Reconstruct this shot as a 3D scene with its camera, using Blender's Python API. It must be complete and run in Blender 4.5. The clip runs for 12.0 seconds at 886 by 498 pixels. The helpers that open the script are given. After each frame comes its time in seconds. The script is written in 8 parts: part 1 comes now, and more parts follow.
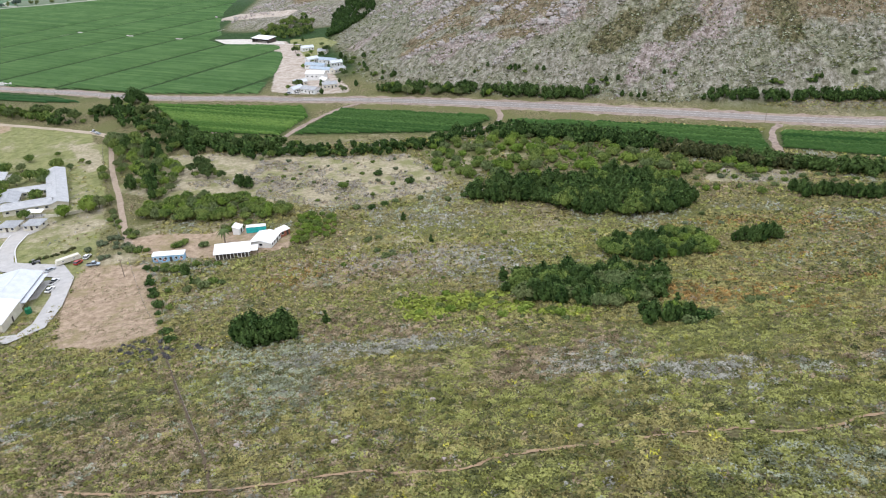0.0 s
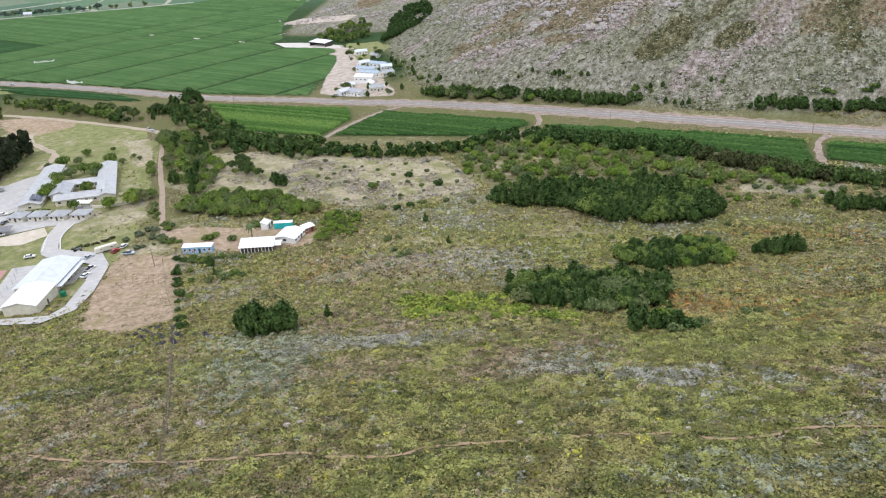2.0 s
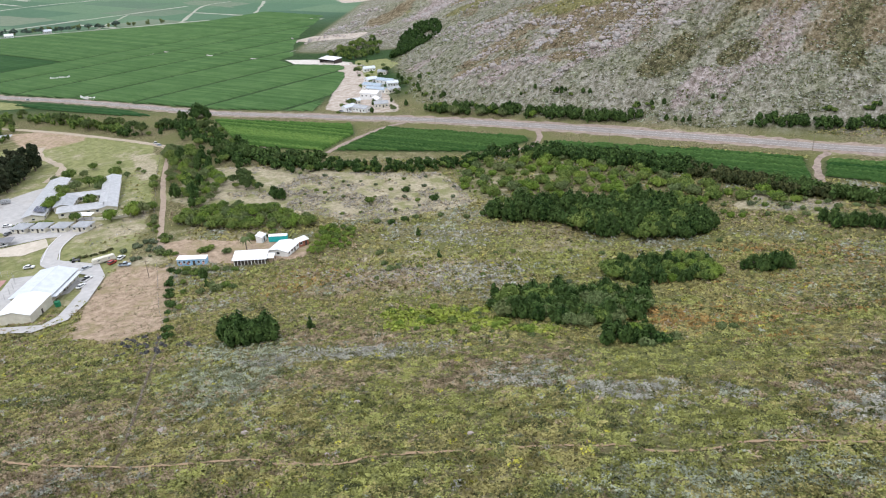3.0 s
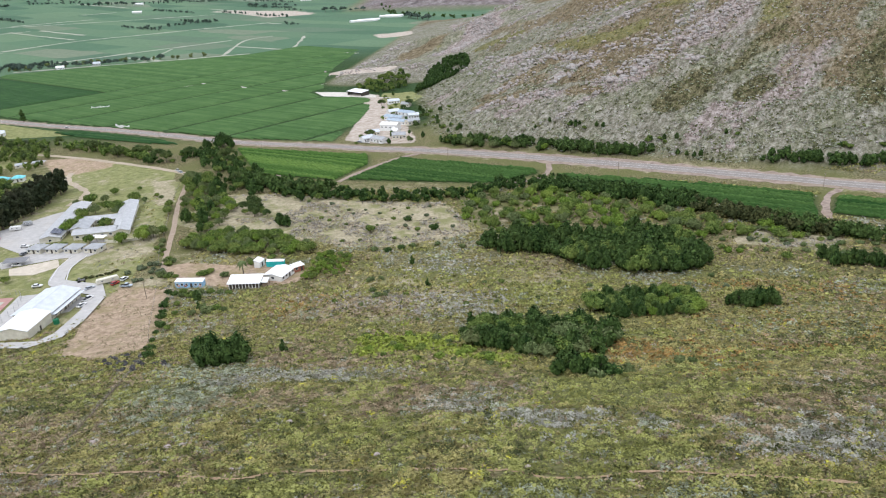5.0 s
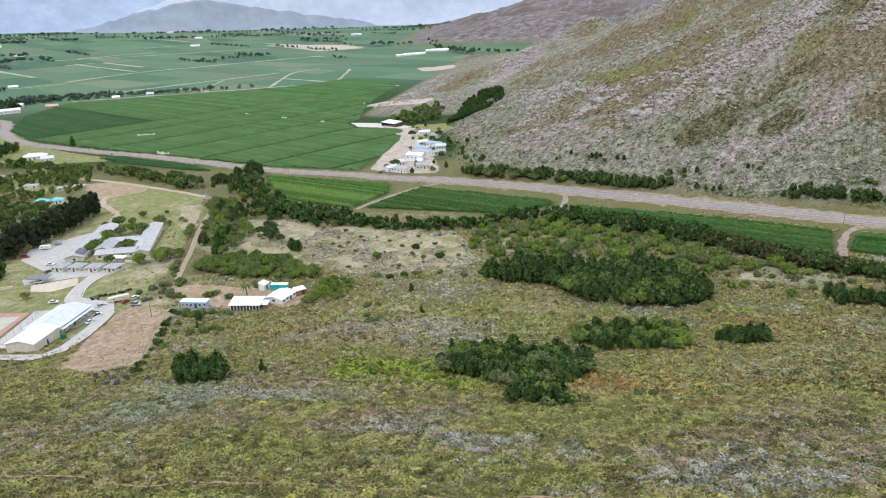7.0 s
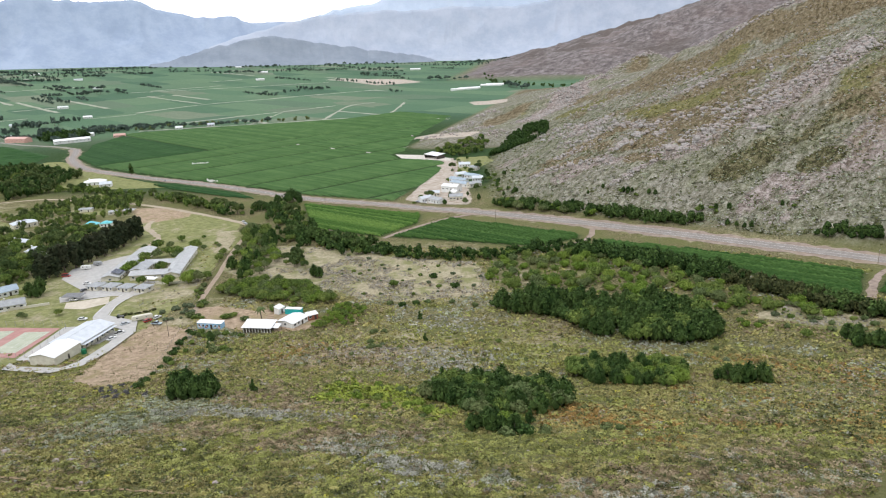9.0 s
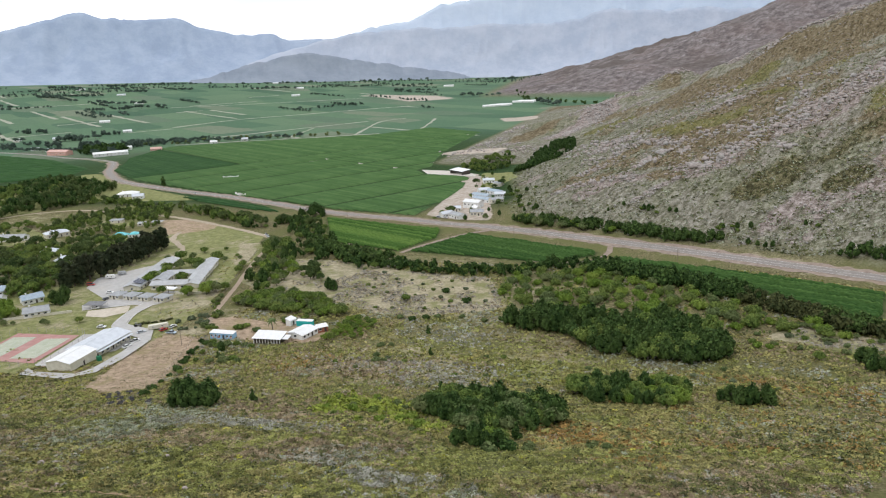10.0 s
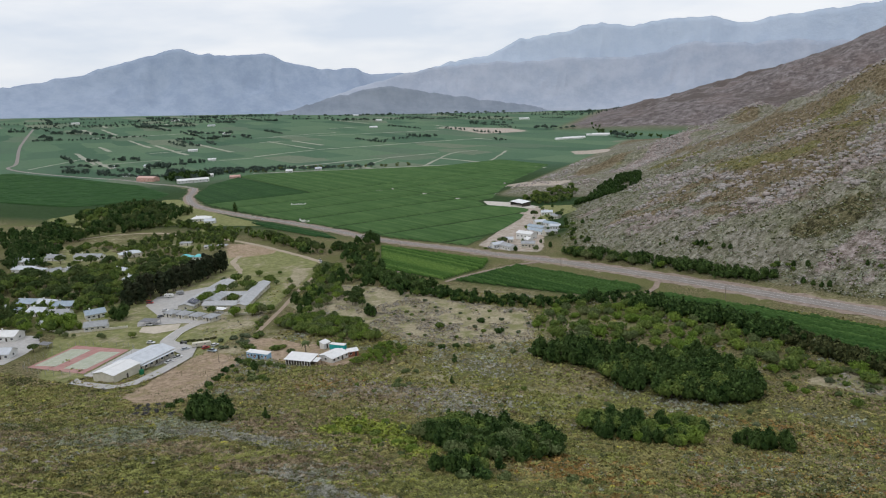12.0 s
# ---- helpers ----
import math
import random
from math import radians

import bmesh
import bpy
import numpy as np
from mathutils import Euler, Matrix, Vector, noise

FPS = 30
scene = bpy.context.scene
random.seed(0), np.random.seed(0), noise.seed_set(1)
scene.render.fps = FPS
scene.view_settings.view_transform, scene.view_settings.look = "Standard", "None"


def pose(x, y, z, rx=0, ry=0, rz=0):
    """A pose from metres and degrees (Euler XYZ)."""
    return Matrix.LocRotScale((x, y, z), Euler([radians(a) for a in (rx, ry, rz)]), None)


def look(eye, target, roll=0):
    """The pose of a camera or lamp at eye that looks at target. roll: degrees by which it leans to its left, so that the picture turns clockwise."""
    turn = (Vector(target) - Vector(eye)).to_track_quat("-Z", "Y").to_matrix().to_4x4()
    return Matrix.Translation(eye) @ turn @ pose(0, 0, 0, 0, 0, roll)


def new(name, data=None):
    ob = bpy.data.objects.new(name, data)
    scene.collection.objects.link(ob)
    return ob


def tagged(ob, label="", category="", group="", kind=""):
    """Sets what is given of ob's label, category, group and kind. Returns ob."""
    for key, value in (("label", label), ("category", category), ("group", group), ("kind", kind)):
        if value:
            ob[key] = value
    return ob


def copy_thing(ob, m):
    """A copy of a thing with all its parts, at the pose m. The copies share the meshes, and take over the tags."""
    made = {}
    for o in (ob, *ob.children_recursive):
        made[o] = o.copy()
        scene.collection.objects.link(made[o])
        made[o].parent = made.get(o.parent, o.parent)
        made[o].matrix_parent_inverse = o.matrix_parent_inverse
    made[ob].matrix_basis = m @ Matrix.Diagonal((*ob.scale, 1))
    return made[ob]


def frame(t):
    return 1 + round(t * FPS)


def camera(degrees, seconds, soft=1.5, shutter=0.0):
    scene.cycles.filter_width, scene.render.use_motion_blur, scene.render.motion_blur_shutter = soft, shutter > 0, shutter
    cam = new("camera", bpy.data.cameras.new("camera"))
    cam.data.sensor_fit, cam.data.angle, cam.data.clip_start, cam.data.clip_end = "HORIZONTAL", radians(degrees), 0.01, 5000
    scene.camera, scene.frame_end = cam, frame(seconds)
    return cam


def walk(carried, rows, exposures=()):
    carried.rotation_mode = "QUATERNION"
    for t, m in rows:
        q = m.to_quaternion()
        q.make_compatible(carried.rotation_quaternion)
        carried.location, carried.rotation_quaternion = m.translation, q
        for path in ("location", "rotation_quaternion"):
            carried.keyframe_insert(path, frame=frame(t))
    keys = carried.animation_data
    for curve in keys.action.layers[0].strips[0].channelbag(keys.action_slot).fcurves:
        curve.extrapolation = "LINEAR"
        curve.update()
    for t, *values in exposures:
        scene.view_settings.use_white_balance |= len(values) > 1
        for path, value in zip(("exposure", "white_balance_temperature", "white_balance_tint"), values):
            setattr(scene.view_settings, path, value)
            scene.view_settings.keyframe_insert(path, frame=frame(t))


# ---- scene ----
cam = camera(65.2, 12.0, 1.1)
PATH = [
    (0, (-63.006, 3.765, 143.352), (-62.872, 5.542, 142.445), -1.7),
    (0.5, (-59.064, 2.601, 143.118), (-58.98, 4.382, 142.212), -1.8),
    (1, (-54.669, 1.585, 142.916), (-54.635, 3.369, 142.012), -1.9),
    (1.5, (-49.969, 0.67, 142.675), (-49.977, 2.454, 141.772), -2.1),
    (2, (-45.05, -0.183, 142.548), (-45.094, 1.609, 141.66), -2.2),
    (2.5, (-40.141, -0.934, 142.254), (-40.207, 0.868, 141.389), -2.3),
    (3, (-34.98, -1.691, 142.114), (-35.067, 0.12, 141.27), -2.3),
    (4.8, (-16.477, -2.96, 141.071), (-16.661, -1.121, 140.308), -2.4),
    (5, (-14.285, -3.054, 140.96), (-14.484, -1.213, 140.205), -2.4),
    (5.5, (-9.025, -3.147, 140.547), (-9.257, -1.301, 139.814), -2.4),
    (6, (-3.663, -3.131, 140.131), (-3.929, -1.28, 139.421), -2.4),
    (6.5, (1.653, -3.079, 139.72), (1.354, -1.225, 139.033), -2.4),
    (7, (7.133, -2.85, 139.331), (6.799, -0.993, 138.666), -2.4),
    (7.2, (9.328, -2.639, 139.269), (8.98, -0.783, 138.612), -2.5),
    (9, (28.705, -1.034, 137.92), (28.207, 0.817, 137.351), -2.4),
    (9.5, (34.097, -0.303, 137.74), (33.552, 1.542, 137.194), -2.3),
    (10, (39.52, 0.828, 137.426), (38.928, 2.666, 136.904), -2.3),
    (10.5, (44.923, 1.949, 137.116), (44.283, 3.777, 136.617), -2.3),
    (11, (50.126, 3.202, 136.693), (49.432, 5.017, 136.218), -2.3),
    (11.5, (55.414, 4.414, 136.471), (54.666, 6.214, 136.021), -2.2),
    (12, (60.789, 5.389, 136.286), (59.987, 7.171, 135.86), -2.2),
]
walk(cam, [(t, look(eye, target, roll)) for t, eye, target, roll in PATH], [(0, 0.24, 6150, 14), (7, 0.19, 6150, 12), (9.5, 0.01, 6450, 11), (12, -0.58, 6350, 11)])

# ---- light ----
world = bpy.data.worlds.new("overcast_sky")
scene.world = world
world.use_nodes = True
SUN_EL, SUN_AZ = 58.0, -150.0      # degrees: height, and bearing from +y turning to +x


def build_sky(nt):
    nt.nodes.clear()
    out = nt.nodes.new("ShaderNodeOutputWorld")
    bg = nt.nodes.new("ShaderNodeBackground")
    sky = nt.nodes.new("ShaderNodeTexSky")
    sky.sky_type = "NISHITA"
    sky.sun_disc = False
    sky.sun_elevation = radians(SUN_EL)
    sky.sun_rotation = radians(SUN_AZ)
    dim = nt.nodes.new("ShaderNodeVectorMath")
    dim.operation = "SCALE"
    dim.inputs["Scale"].default_value = 0.10
    nt.links.new(sky.outputs["Color"], dim.inputs[0])
    tc = nt.nodes.new("ShaderNodeTexCoord")
    stretch = nt.nodes.new("ShaderNodeMapping")
    stretch.inputs["Scale"].default_value = (1.6, 1.6, 7.0)
    nt.links.new(tc.outputs["Generated"], stretch.inputs["Vector"])
    nz = nt.nodes.new("ShaderNodeTexNoise")
    nz.inputs["Scale"].default_value = 2.2
    nz.inputs["Detail"].default_value = 7
    nz.inputs["Roughness"].default_value = 0.55
    nt.links.new(stretch.outputs["Vector"], nz.inputs["Vector"])
    tone = nt.nodes.new("ShaderNodeValToRGB")
    tone.color_ramp.elements[0].position = 0.36
    tone.color_ramp.elements[0].color = (0.78, 0.84, 0.92, 1)
    tone.color_ramp.elements[1].position = 0.60
    tone.color_ramp.elements[1].color = (1.0, 1.01, 1.02, 1)
    nt.links.new(nz.outputs["Fac"], tone.inputs["Fac"])
    mix = nt.nodes.new("ShaderNodeMix")
    mix.data_type = "RGBA"
    mix.inputs["Factor"].default_value = 0.88
    nt.links.new(dim.outputs["Vector"], mix.inputs["A"])
    nt.links.new(tone.outputs["Color"], mix.inputs["B"])
    nt.links.new(mix.outputs["Result"], bg.inputs["Color"])
    bg.inputs["Strength"].default_value = 1.42
    nt.links.new(bg.outputs["Background"], out.inputs["Surface"])


build_sky(world.node_tree)
sun = new("sun", bpy.data.lights.new("sun", "SUN"))
sun.data.energy = 1.0
sun.data.angle = radians(12)
sun.data.color = (1.0, 0.96, 0.9)
sun.matrix_world = look((0, 0, 0), (-math.sin(radians(SUN_AZ)) * math.cos(radians(SUN_EL)),
                                    -math.cos(radians(SUN_AZ)) * math.cos(radians(SUN_EL)), -math.sin(radians(SUN_EL))))

# ---- lie of the land ----
TABLE = np.random.RandomState(7).rand(256, 256)


def ramp(v, w):
    return np.logaddexp(0, v / w) * w


def step(a, b, v):
    u = np.clip((v - a) / (b - a), 0, 1)
    return u * u * (3 - 2 * u)


def softmin(vals, w):
    return -w * np.logaddexp.reduce([-v / w for v in vals])


def lattice(x, y):
    """Smooth noise, 0 to 1, with a grain of one unit."""
    xi, yi = np.floor(x).astype(int), np.floor(y).astype(int)
    fx, fy = x - xi, y - yi
    fx, fy = fx * fx * (3 - 2 * fx), fy * fy * (3 - 2 * fy)
    a, b = xi & 255, (xi + 1) & 255
    c, d = yi & 255, (yi + 1) & 255
    return ((TABLE[a, c] * (1 - fx) + TABLE[b, c] * fx) * (1 - fy)
            + (TABLE[a, d] * (1 - fx) + TABLE[b, d] * fx) * fy)


def grain(x, y, size, octaves=3):
    x, y = np.asarray(x, float), np.asarray(y, float)
    total, amp, norm = 0.0, 1.0, 0.0
    for k in range(octaves):
        total = total + amp * lattice(x / size + 17.3 * k, y / size + 5.1 * k)
        norm += amp
        amp, size = amp * 0.5, size * 0.47
    return total / norm


def foot_x(y):
    """The west foot of the stony hill."""
    return -92 - 30 * step(600, 760, y) + 27 * step(800, 950, y)


def hill_run(x, y):
    """How far a place lies inside the stony hill's foot."""
    return softmin((0.46 * x + 0.89 * (y - 482), (x - foot_x(y)) * 0.96, 235 - 0.32 * (y - 1250) + 0.5 * np.maximum(x - 130, 0)), 25)


def apron_run(x, y):
    """The gentle stony toe in front of the hill, out to the vines."""
    return softmin((x + 262, 1.2 * (y - 880), 2000 - y), 20)


def spur_run(x, y):
    return softmin((0.9 * (x + 590 + 0.1 * (y - 2500)), 1.5 * (y - 2350), 4400 - y), 60)


SHOULDER = [(-60, 1330), (0, 1400), (44, 1450), (66, 1465)]     # the rocky crest behind the hill
RIDGE = [(136, 1050), (168, 996), (209, 985), (320, 965)]       # the hill's own crest
TOE = [(-215, 1130), (-95, 1170), (-20, 1290)]                  # the low stony back of its foot


def slope_run(x, y):
    """How far a place lies up the scrub slope below the viewpoint."""
    return 220 + 0.11 * x - 0.45 * ramp(-x - 135, 15) - y


def near_line(x, y, pts):
    """The distance to a polyline."""
    best = np.full(np.shape(x), 1e9)
    for (ax, ay), (bx, by) in zip(pts, pts[1:]):
        dx, dy = bx - ax, by - ay
        u = np.clip(((x - ax) * dx + (y - ay) * dy) / (dx * dx + dy * dy), 0, 1)
        best = np.minimum(best, np.hypot(x - ax - u * dx, y - ay - u * dy))
    return best


# how the hill is streaked, along its fall lines
ROCK_RIBS = [([(58, 566), (82, 577), (110, 605), (135, 622), (160, 640), (190, 665), (240, 720)], 18), ([(-43, 587), (-10, 589), (22, 572)], 8), ([(20, 523), (36, 539), (52, 549)], 5),
             ([(-26, 718), (-8, 731), (10, 750)], 11), ([(31, 689), (56, 645)], 8), ([(-120, 1042), (-86, 1064), (-61, 1109), (-56, 1251), (-10, 1256)], 20), ([(-10, 1090), (21, 1099)], 12),
             ([(88, 767), (102, 742)], 8), ([(128, 1044), (167, 982), (196, 978), (260, 975)], 11), ([(99, 767), (118, 750)], 9), ([(-33, 626), (-5, 650)], 6), ([(250, 640), (300, 720)], 14)]
HEATH_STREAKS = [([(-33, 626), (-1, 669), (34, 687)], 10), ([(14, 639), (35, 600), (47, 591), (56, 620), (74, 651)], 12), ([(141, 774), (203, 838), (237, 807)], 26), ([(60, 650), (110, 720), (170, 830)], 24),
                 ([(-11, 596), (-44, 597)], 8), ([(35, 568), (48, 556)], 7), ([(131, 914), (162, 929), (218, 926), (300, 900)], 50), ([(-170, 1060), (-92, 1152), (1, 1018), (72, 966)], 32)]
MEADOW_STREAKS = [([(35, 743), (61, 695), (103, 690)], 14), ([(139, 732), (156, 718)], 11), ([(-57, 990), (-12, 998)], 20), ([(120, 860), (150, 905)], 18), ([(185, 770), (215, 800)], 14)]
DUSK_STREAKS = [([(100, 512), (124, 534), (145, 555), (171, 578), (198, 592)], 15), ([(199, 681), (227, 693), (260, 705)], 14), ([(214, 470), (232, 515), (262, 555), (300, 600)], 11), ([(150, 600), (180, 640)], 8), ([(149, 512), (168, 529)], 9)]
PINK_STREAKS = [([(122, 450), (145, 491), (174, 522), (197, 555), (240, 610)], 15), ([(90, 443), (130, 500)], 8), ([(64, 560), (123, 622), (178, 672)], 20), ([(-20, 560), (10, 590)], 10)]


def streaked(x, y, lines):
    """1 within the streaks, fading to 0 at their edges."""
    best = np.zeros(np.shape(x))
    for pts, wide in lines:
        best = np.maximum(best, np.clip(1.5 - near_line(x, y, pts) / wide, 0, 1))
    return best


def ground(x, y):
    x, y = np.asarray(x, float), np.asarray(y, float)
    z = ramp(15.4 + 0.021 * x - 0.019 * (y - 420), 3.0)
    r = np.hypot(x, y)
    bearing = np.degrees(np.arctan2(x, y))
    rise = -0.16 - 0.0235 * (np.clip(bearing, -60, 0) + 56)
    z = z + step(1400, 4700, r) * (136 + 4700 * np.tan(np.radians(rise)))
    up = slope_run(x, y)
    z = z + 0.365 * ramp(up, 24)
    z = z + step(0, 60, up) * (1.6 * (grain(x, y, 28) - 0.5) + 0.5 * (grain(x, y, 5) - 0.5))
    z = z + 2.2 * np.exp(-((x + 70) / 36) ** 2 - ((y - 226) / 20) ** 2)
    run = hill_run(x, y)
    rough = step(0, 120, run)
    toe = apron_run(x, y)
    z = z + 0.36 * ramp(run, 14) + 0.13 * (ramp(toe, 10) - ramp(toe - 170, 25))
    z = z + rough * (15 * (grain(x * 0.92 - y * 0.2, y * 0.5 + x * 0.25, 55, 4) - 0.5) + 2.4 * (grain(x, y, 8) - 0.5))
    z = z + step(6, 30, run) * streaked(x, y, ROCK_RIBS) * 5.0 * (grain(x * 1.2 - y * 0.5, y * 0.6 + x * 0.3, 9, 3) - 0.42)
    shoulder = np.minimum(near_line(x, y, SHOULDER), 400.0)
    z = z + np.exp(-(shoulder / 38) ** 2) * (8 + 18 * step(-60, 44, x) + 26 * (grain(x, y, 34, 4) - 0.45))
    crest = np.minimum(near_line(x, y, RIDGE), 900.0)
    z = z + np.exp(-(crest / 95) ** 2) * (19 + 13 * step(125, 200, x) + 14 * (grain(x, y, 30, 4) - 0.5))
    low = np.minimum(near_line(x, y, TOE), 900.0)
    z = z + np.exp(-(low / 62) ** 2) * (22 + 14 * (grain(x, y, 40, 4) - 0.5)) * step(-270, -150, x)
    spur = spur_run(x, y)
    rise = ramp(spur, 40)
    z = z + 0.165 * rise + 0.000135 * rise * rise + step(0, 250, spur) * 55 * (grain(x, y, 170, 5) - 0.5)
    gully = 1 - 2 * np.abs(grain(x * 0.4 + 0.25 * y, y * 0.9 - 0.3 * x, 150, 4) - 0.5)
    z = z + step(0, 320, spur) * 46 * (gully - 0.7)
    return z


def at(x, y, lift=0.0):
    return Vector((x, y, float(ground(x, y)) + lift))


def inside(x, y, poly):
    """Which of the places lie in the polygon."""
    x, y = np.asarray(x, float), np.asarray(y, float)
    hit = np.zeros(x.shape, bool)
    for (ax, ay), (bx, by) in zip(poly, poly[1:] + poly[:1]):
        if ay == by:
            continue
        cross = ((ay > y) != (by > y)) & (x < (bx - ax) * (y - ay) / (by - ay) + ax)
        hit ^= cross
    return hit


# ---- materials ----
class Shade:
    """A small builder of node materials."""

    def __init__(self, name, rough=0.8, metal=0.0, spec=0.3):
        self.mat = bpy.data.materials.new(name)
        self.mat.use_nodes = True
        self.nt = self.mat.node_tree
        self.bsdf = self.nt.nodes["Principled BSDF"]
        self.bsdf.inputs["Roughness"].default_value = rough
        self.bsdf.inputs["Metallic"].default_value = metal
        self.bsdf.inputs["Specular IOR Level"].default_value = spec
        self.pos = self.nt.nodes.new("ShaderNodeNewGeometry").outputs["Position"]

    def noise(self, size, detail=4, rough=0.6, squash=None):
        n = self.nt.nodes.new("ShaderNodeTexNoise")
        n.inputs["Scale"].default_value = 1.0 / size
        n.inputs["Detail"].default_value = detail
        n.inputs["Roughness"].default_value = rough
        src = self.pos
        if squash:
            m = self.nt.nodes.new("ShaderNodeMapping")
            m.vector_type = "TEXTURE"
            m.inputs["Rotation"].default_value = (0, 0, radians(squash[0]))
            m.inputs["Scale"].default_value = squash[1:]
            self.nt.links.new(src, m.inputs["Vector"])
            src = m.outputs["Vector"]
        self.nt.links.new(src, n.inputs["Vector"])
        return n.outputs["Fac"]

    def cells(self, size):
        n = self.nt.nodes.new("ShaderNodeTexVoronoi")
        n.inputs["Scale"].default_value = 1.0 / size
        self.nt.links.new(self.pos, n.inputs["Vector"])
        return n.outputs["Distance"]

    def tone(self):
        """A tone of its own for each shrub of a cover."""
        n = self.nt.nodes.new("ShaderNodeAttribute")
        n.attribute_name = "tone"
        return n.outputs["Fac"]

    def grade(self, fac, stops):
        r = self.nt.nodes.new("ShaderNodeValToRGB")
        e = r.color_ramp.elements
        while len(e) < len(stops):
            e.new(0.5)
        for k, (p, c) in enumerate(stops):
            e[k].position = p
            e[k].color = (*c, 1) if len(c) == 3 else c
        self.nt.links.new(fac, r.inputs["Fac"])
        return r.outputs["Color"]

    def mask(self, fac, lo, hi):
        return self.grade(fac, [(lo, (0, 0, 0)), (hi, (1, 1, 1))])

    def mix(self, fac, a, b, mode="MIX"):
        m = self.nt.nodes.new("ShaderNodeMix")
        m.data_type = "RGBA"
        m.blend_type = mode
        for key, v in (("Factor", fac), ("A", a), ("B", b)):
            if isinstance(v, (int, float)):
                m.inputs[key].default_value = v if key == "Factor" else (v, v, v, 1)
            elif isinstance(v, tuple):
                m.inputs[key].default_value = (*v, 1)
            else:
                self.nt.links.new(v, m.inputs[key])
        return m.outputs["Result"]

    def math(self, op, a, b):
        m = self.nt.nodes.new("ShaderNodeMath")
        m.operation = op
        m.use_clamp = True
        for k, v in enumerate((a, b)):
            if isinstance(v, (int, float)):
                m.inputs[k].default_value = v
            else:
                self.nt.links.new(v, m.inputs[k])
        return m.outputs[0]

    def zone(self, name):
        a = self.nt.nodes.new("ShaderNodeAttribute")
        a.attribute_name = name
        s = self.nt.nodes.new("ShaderNodeSeparateColor")
        self.nt.links.new(a.outputs["Color"], s.inputs["Color"])
        return s.outputs[0], s.outputs[1], s.outputs[2]

    def island(self):
        return self.nt.nodes.new("ShaderNodeNewGeometry").outputs["Random Per Island"]

    def each(self):
        return self.nt.nodes.new("ShaderNodeObjectInfo").outputs["Random"]

    def color(self, c):
        if isinstance(c, tuple):
            self.bsdf.inputs["Base Color"].default_value = (*c, 1)
        else:
            self.nt.links.new(c, self.bsdf.inputs["Base Color"])
        return self

    def bump(self, fac, depth, strength=0.6):
        b = self.nt.nodes.new("ShaderNodeBump")
        b.inputs["Strength"].default_value = strength
        b.inputs["Distance"].default_value = depth
        self.nt.links.new(fac, b.inputs["Height"])
        self.nt.links.new(b.outputs["Normal"], self.bsdf.inputs["Normal"])
        return self


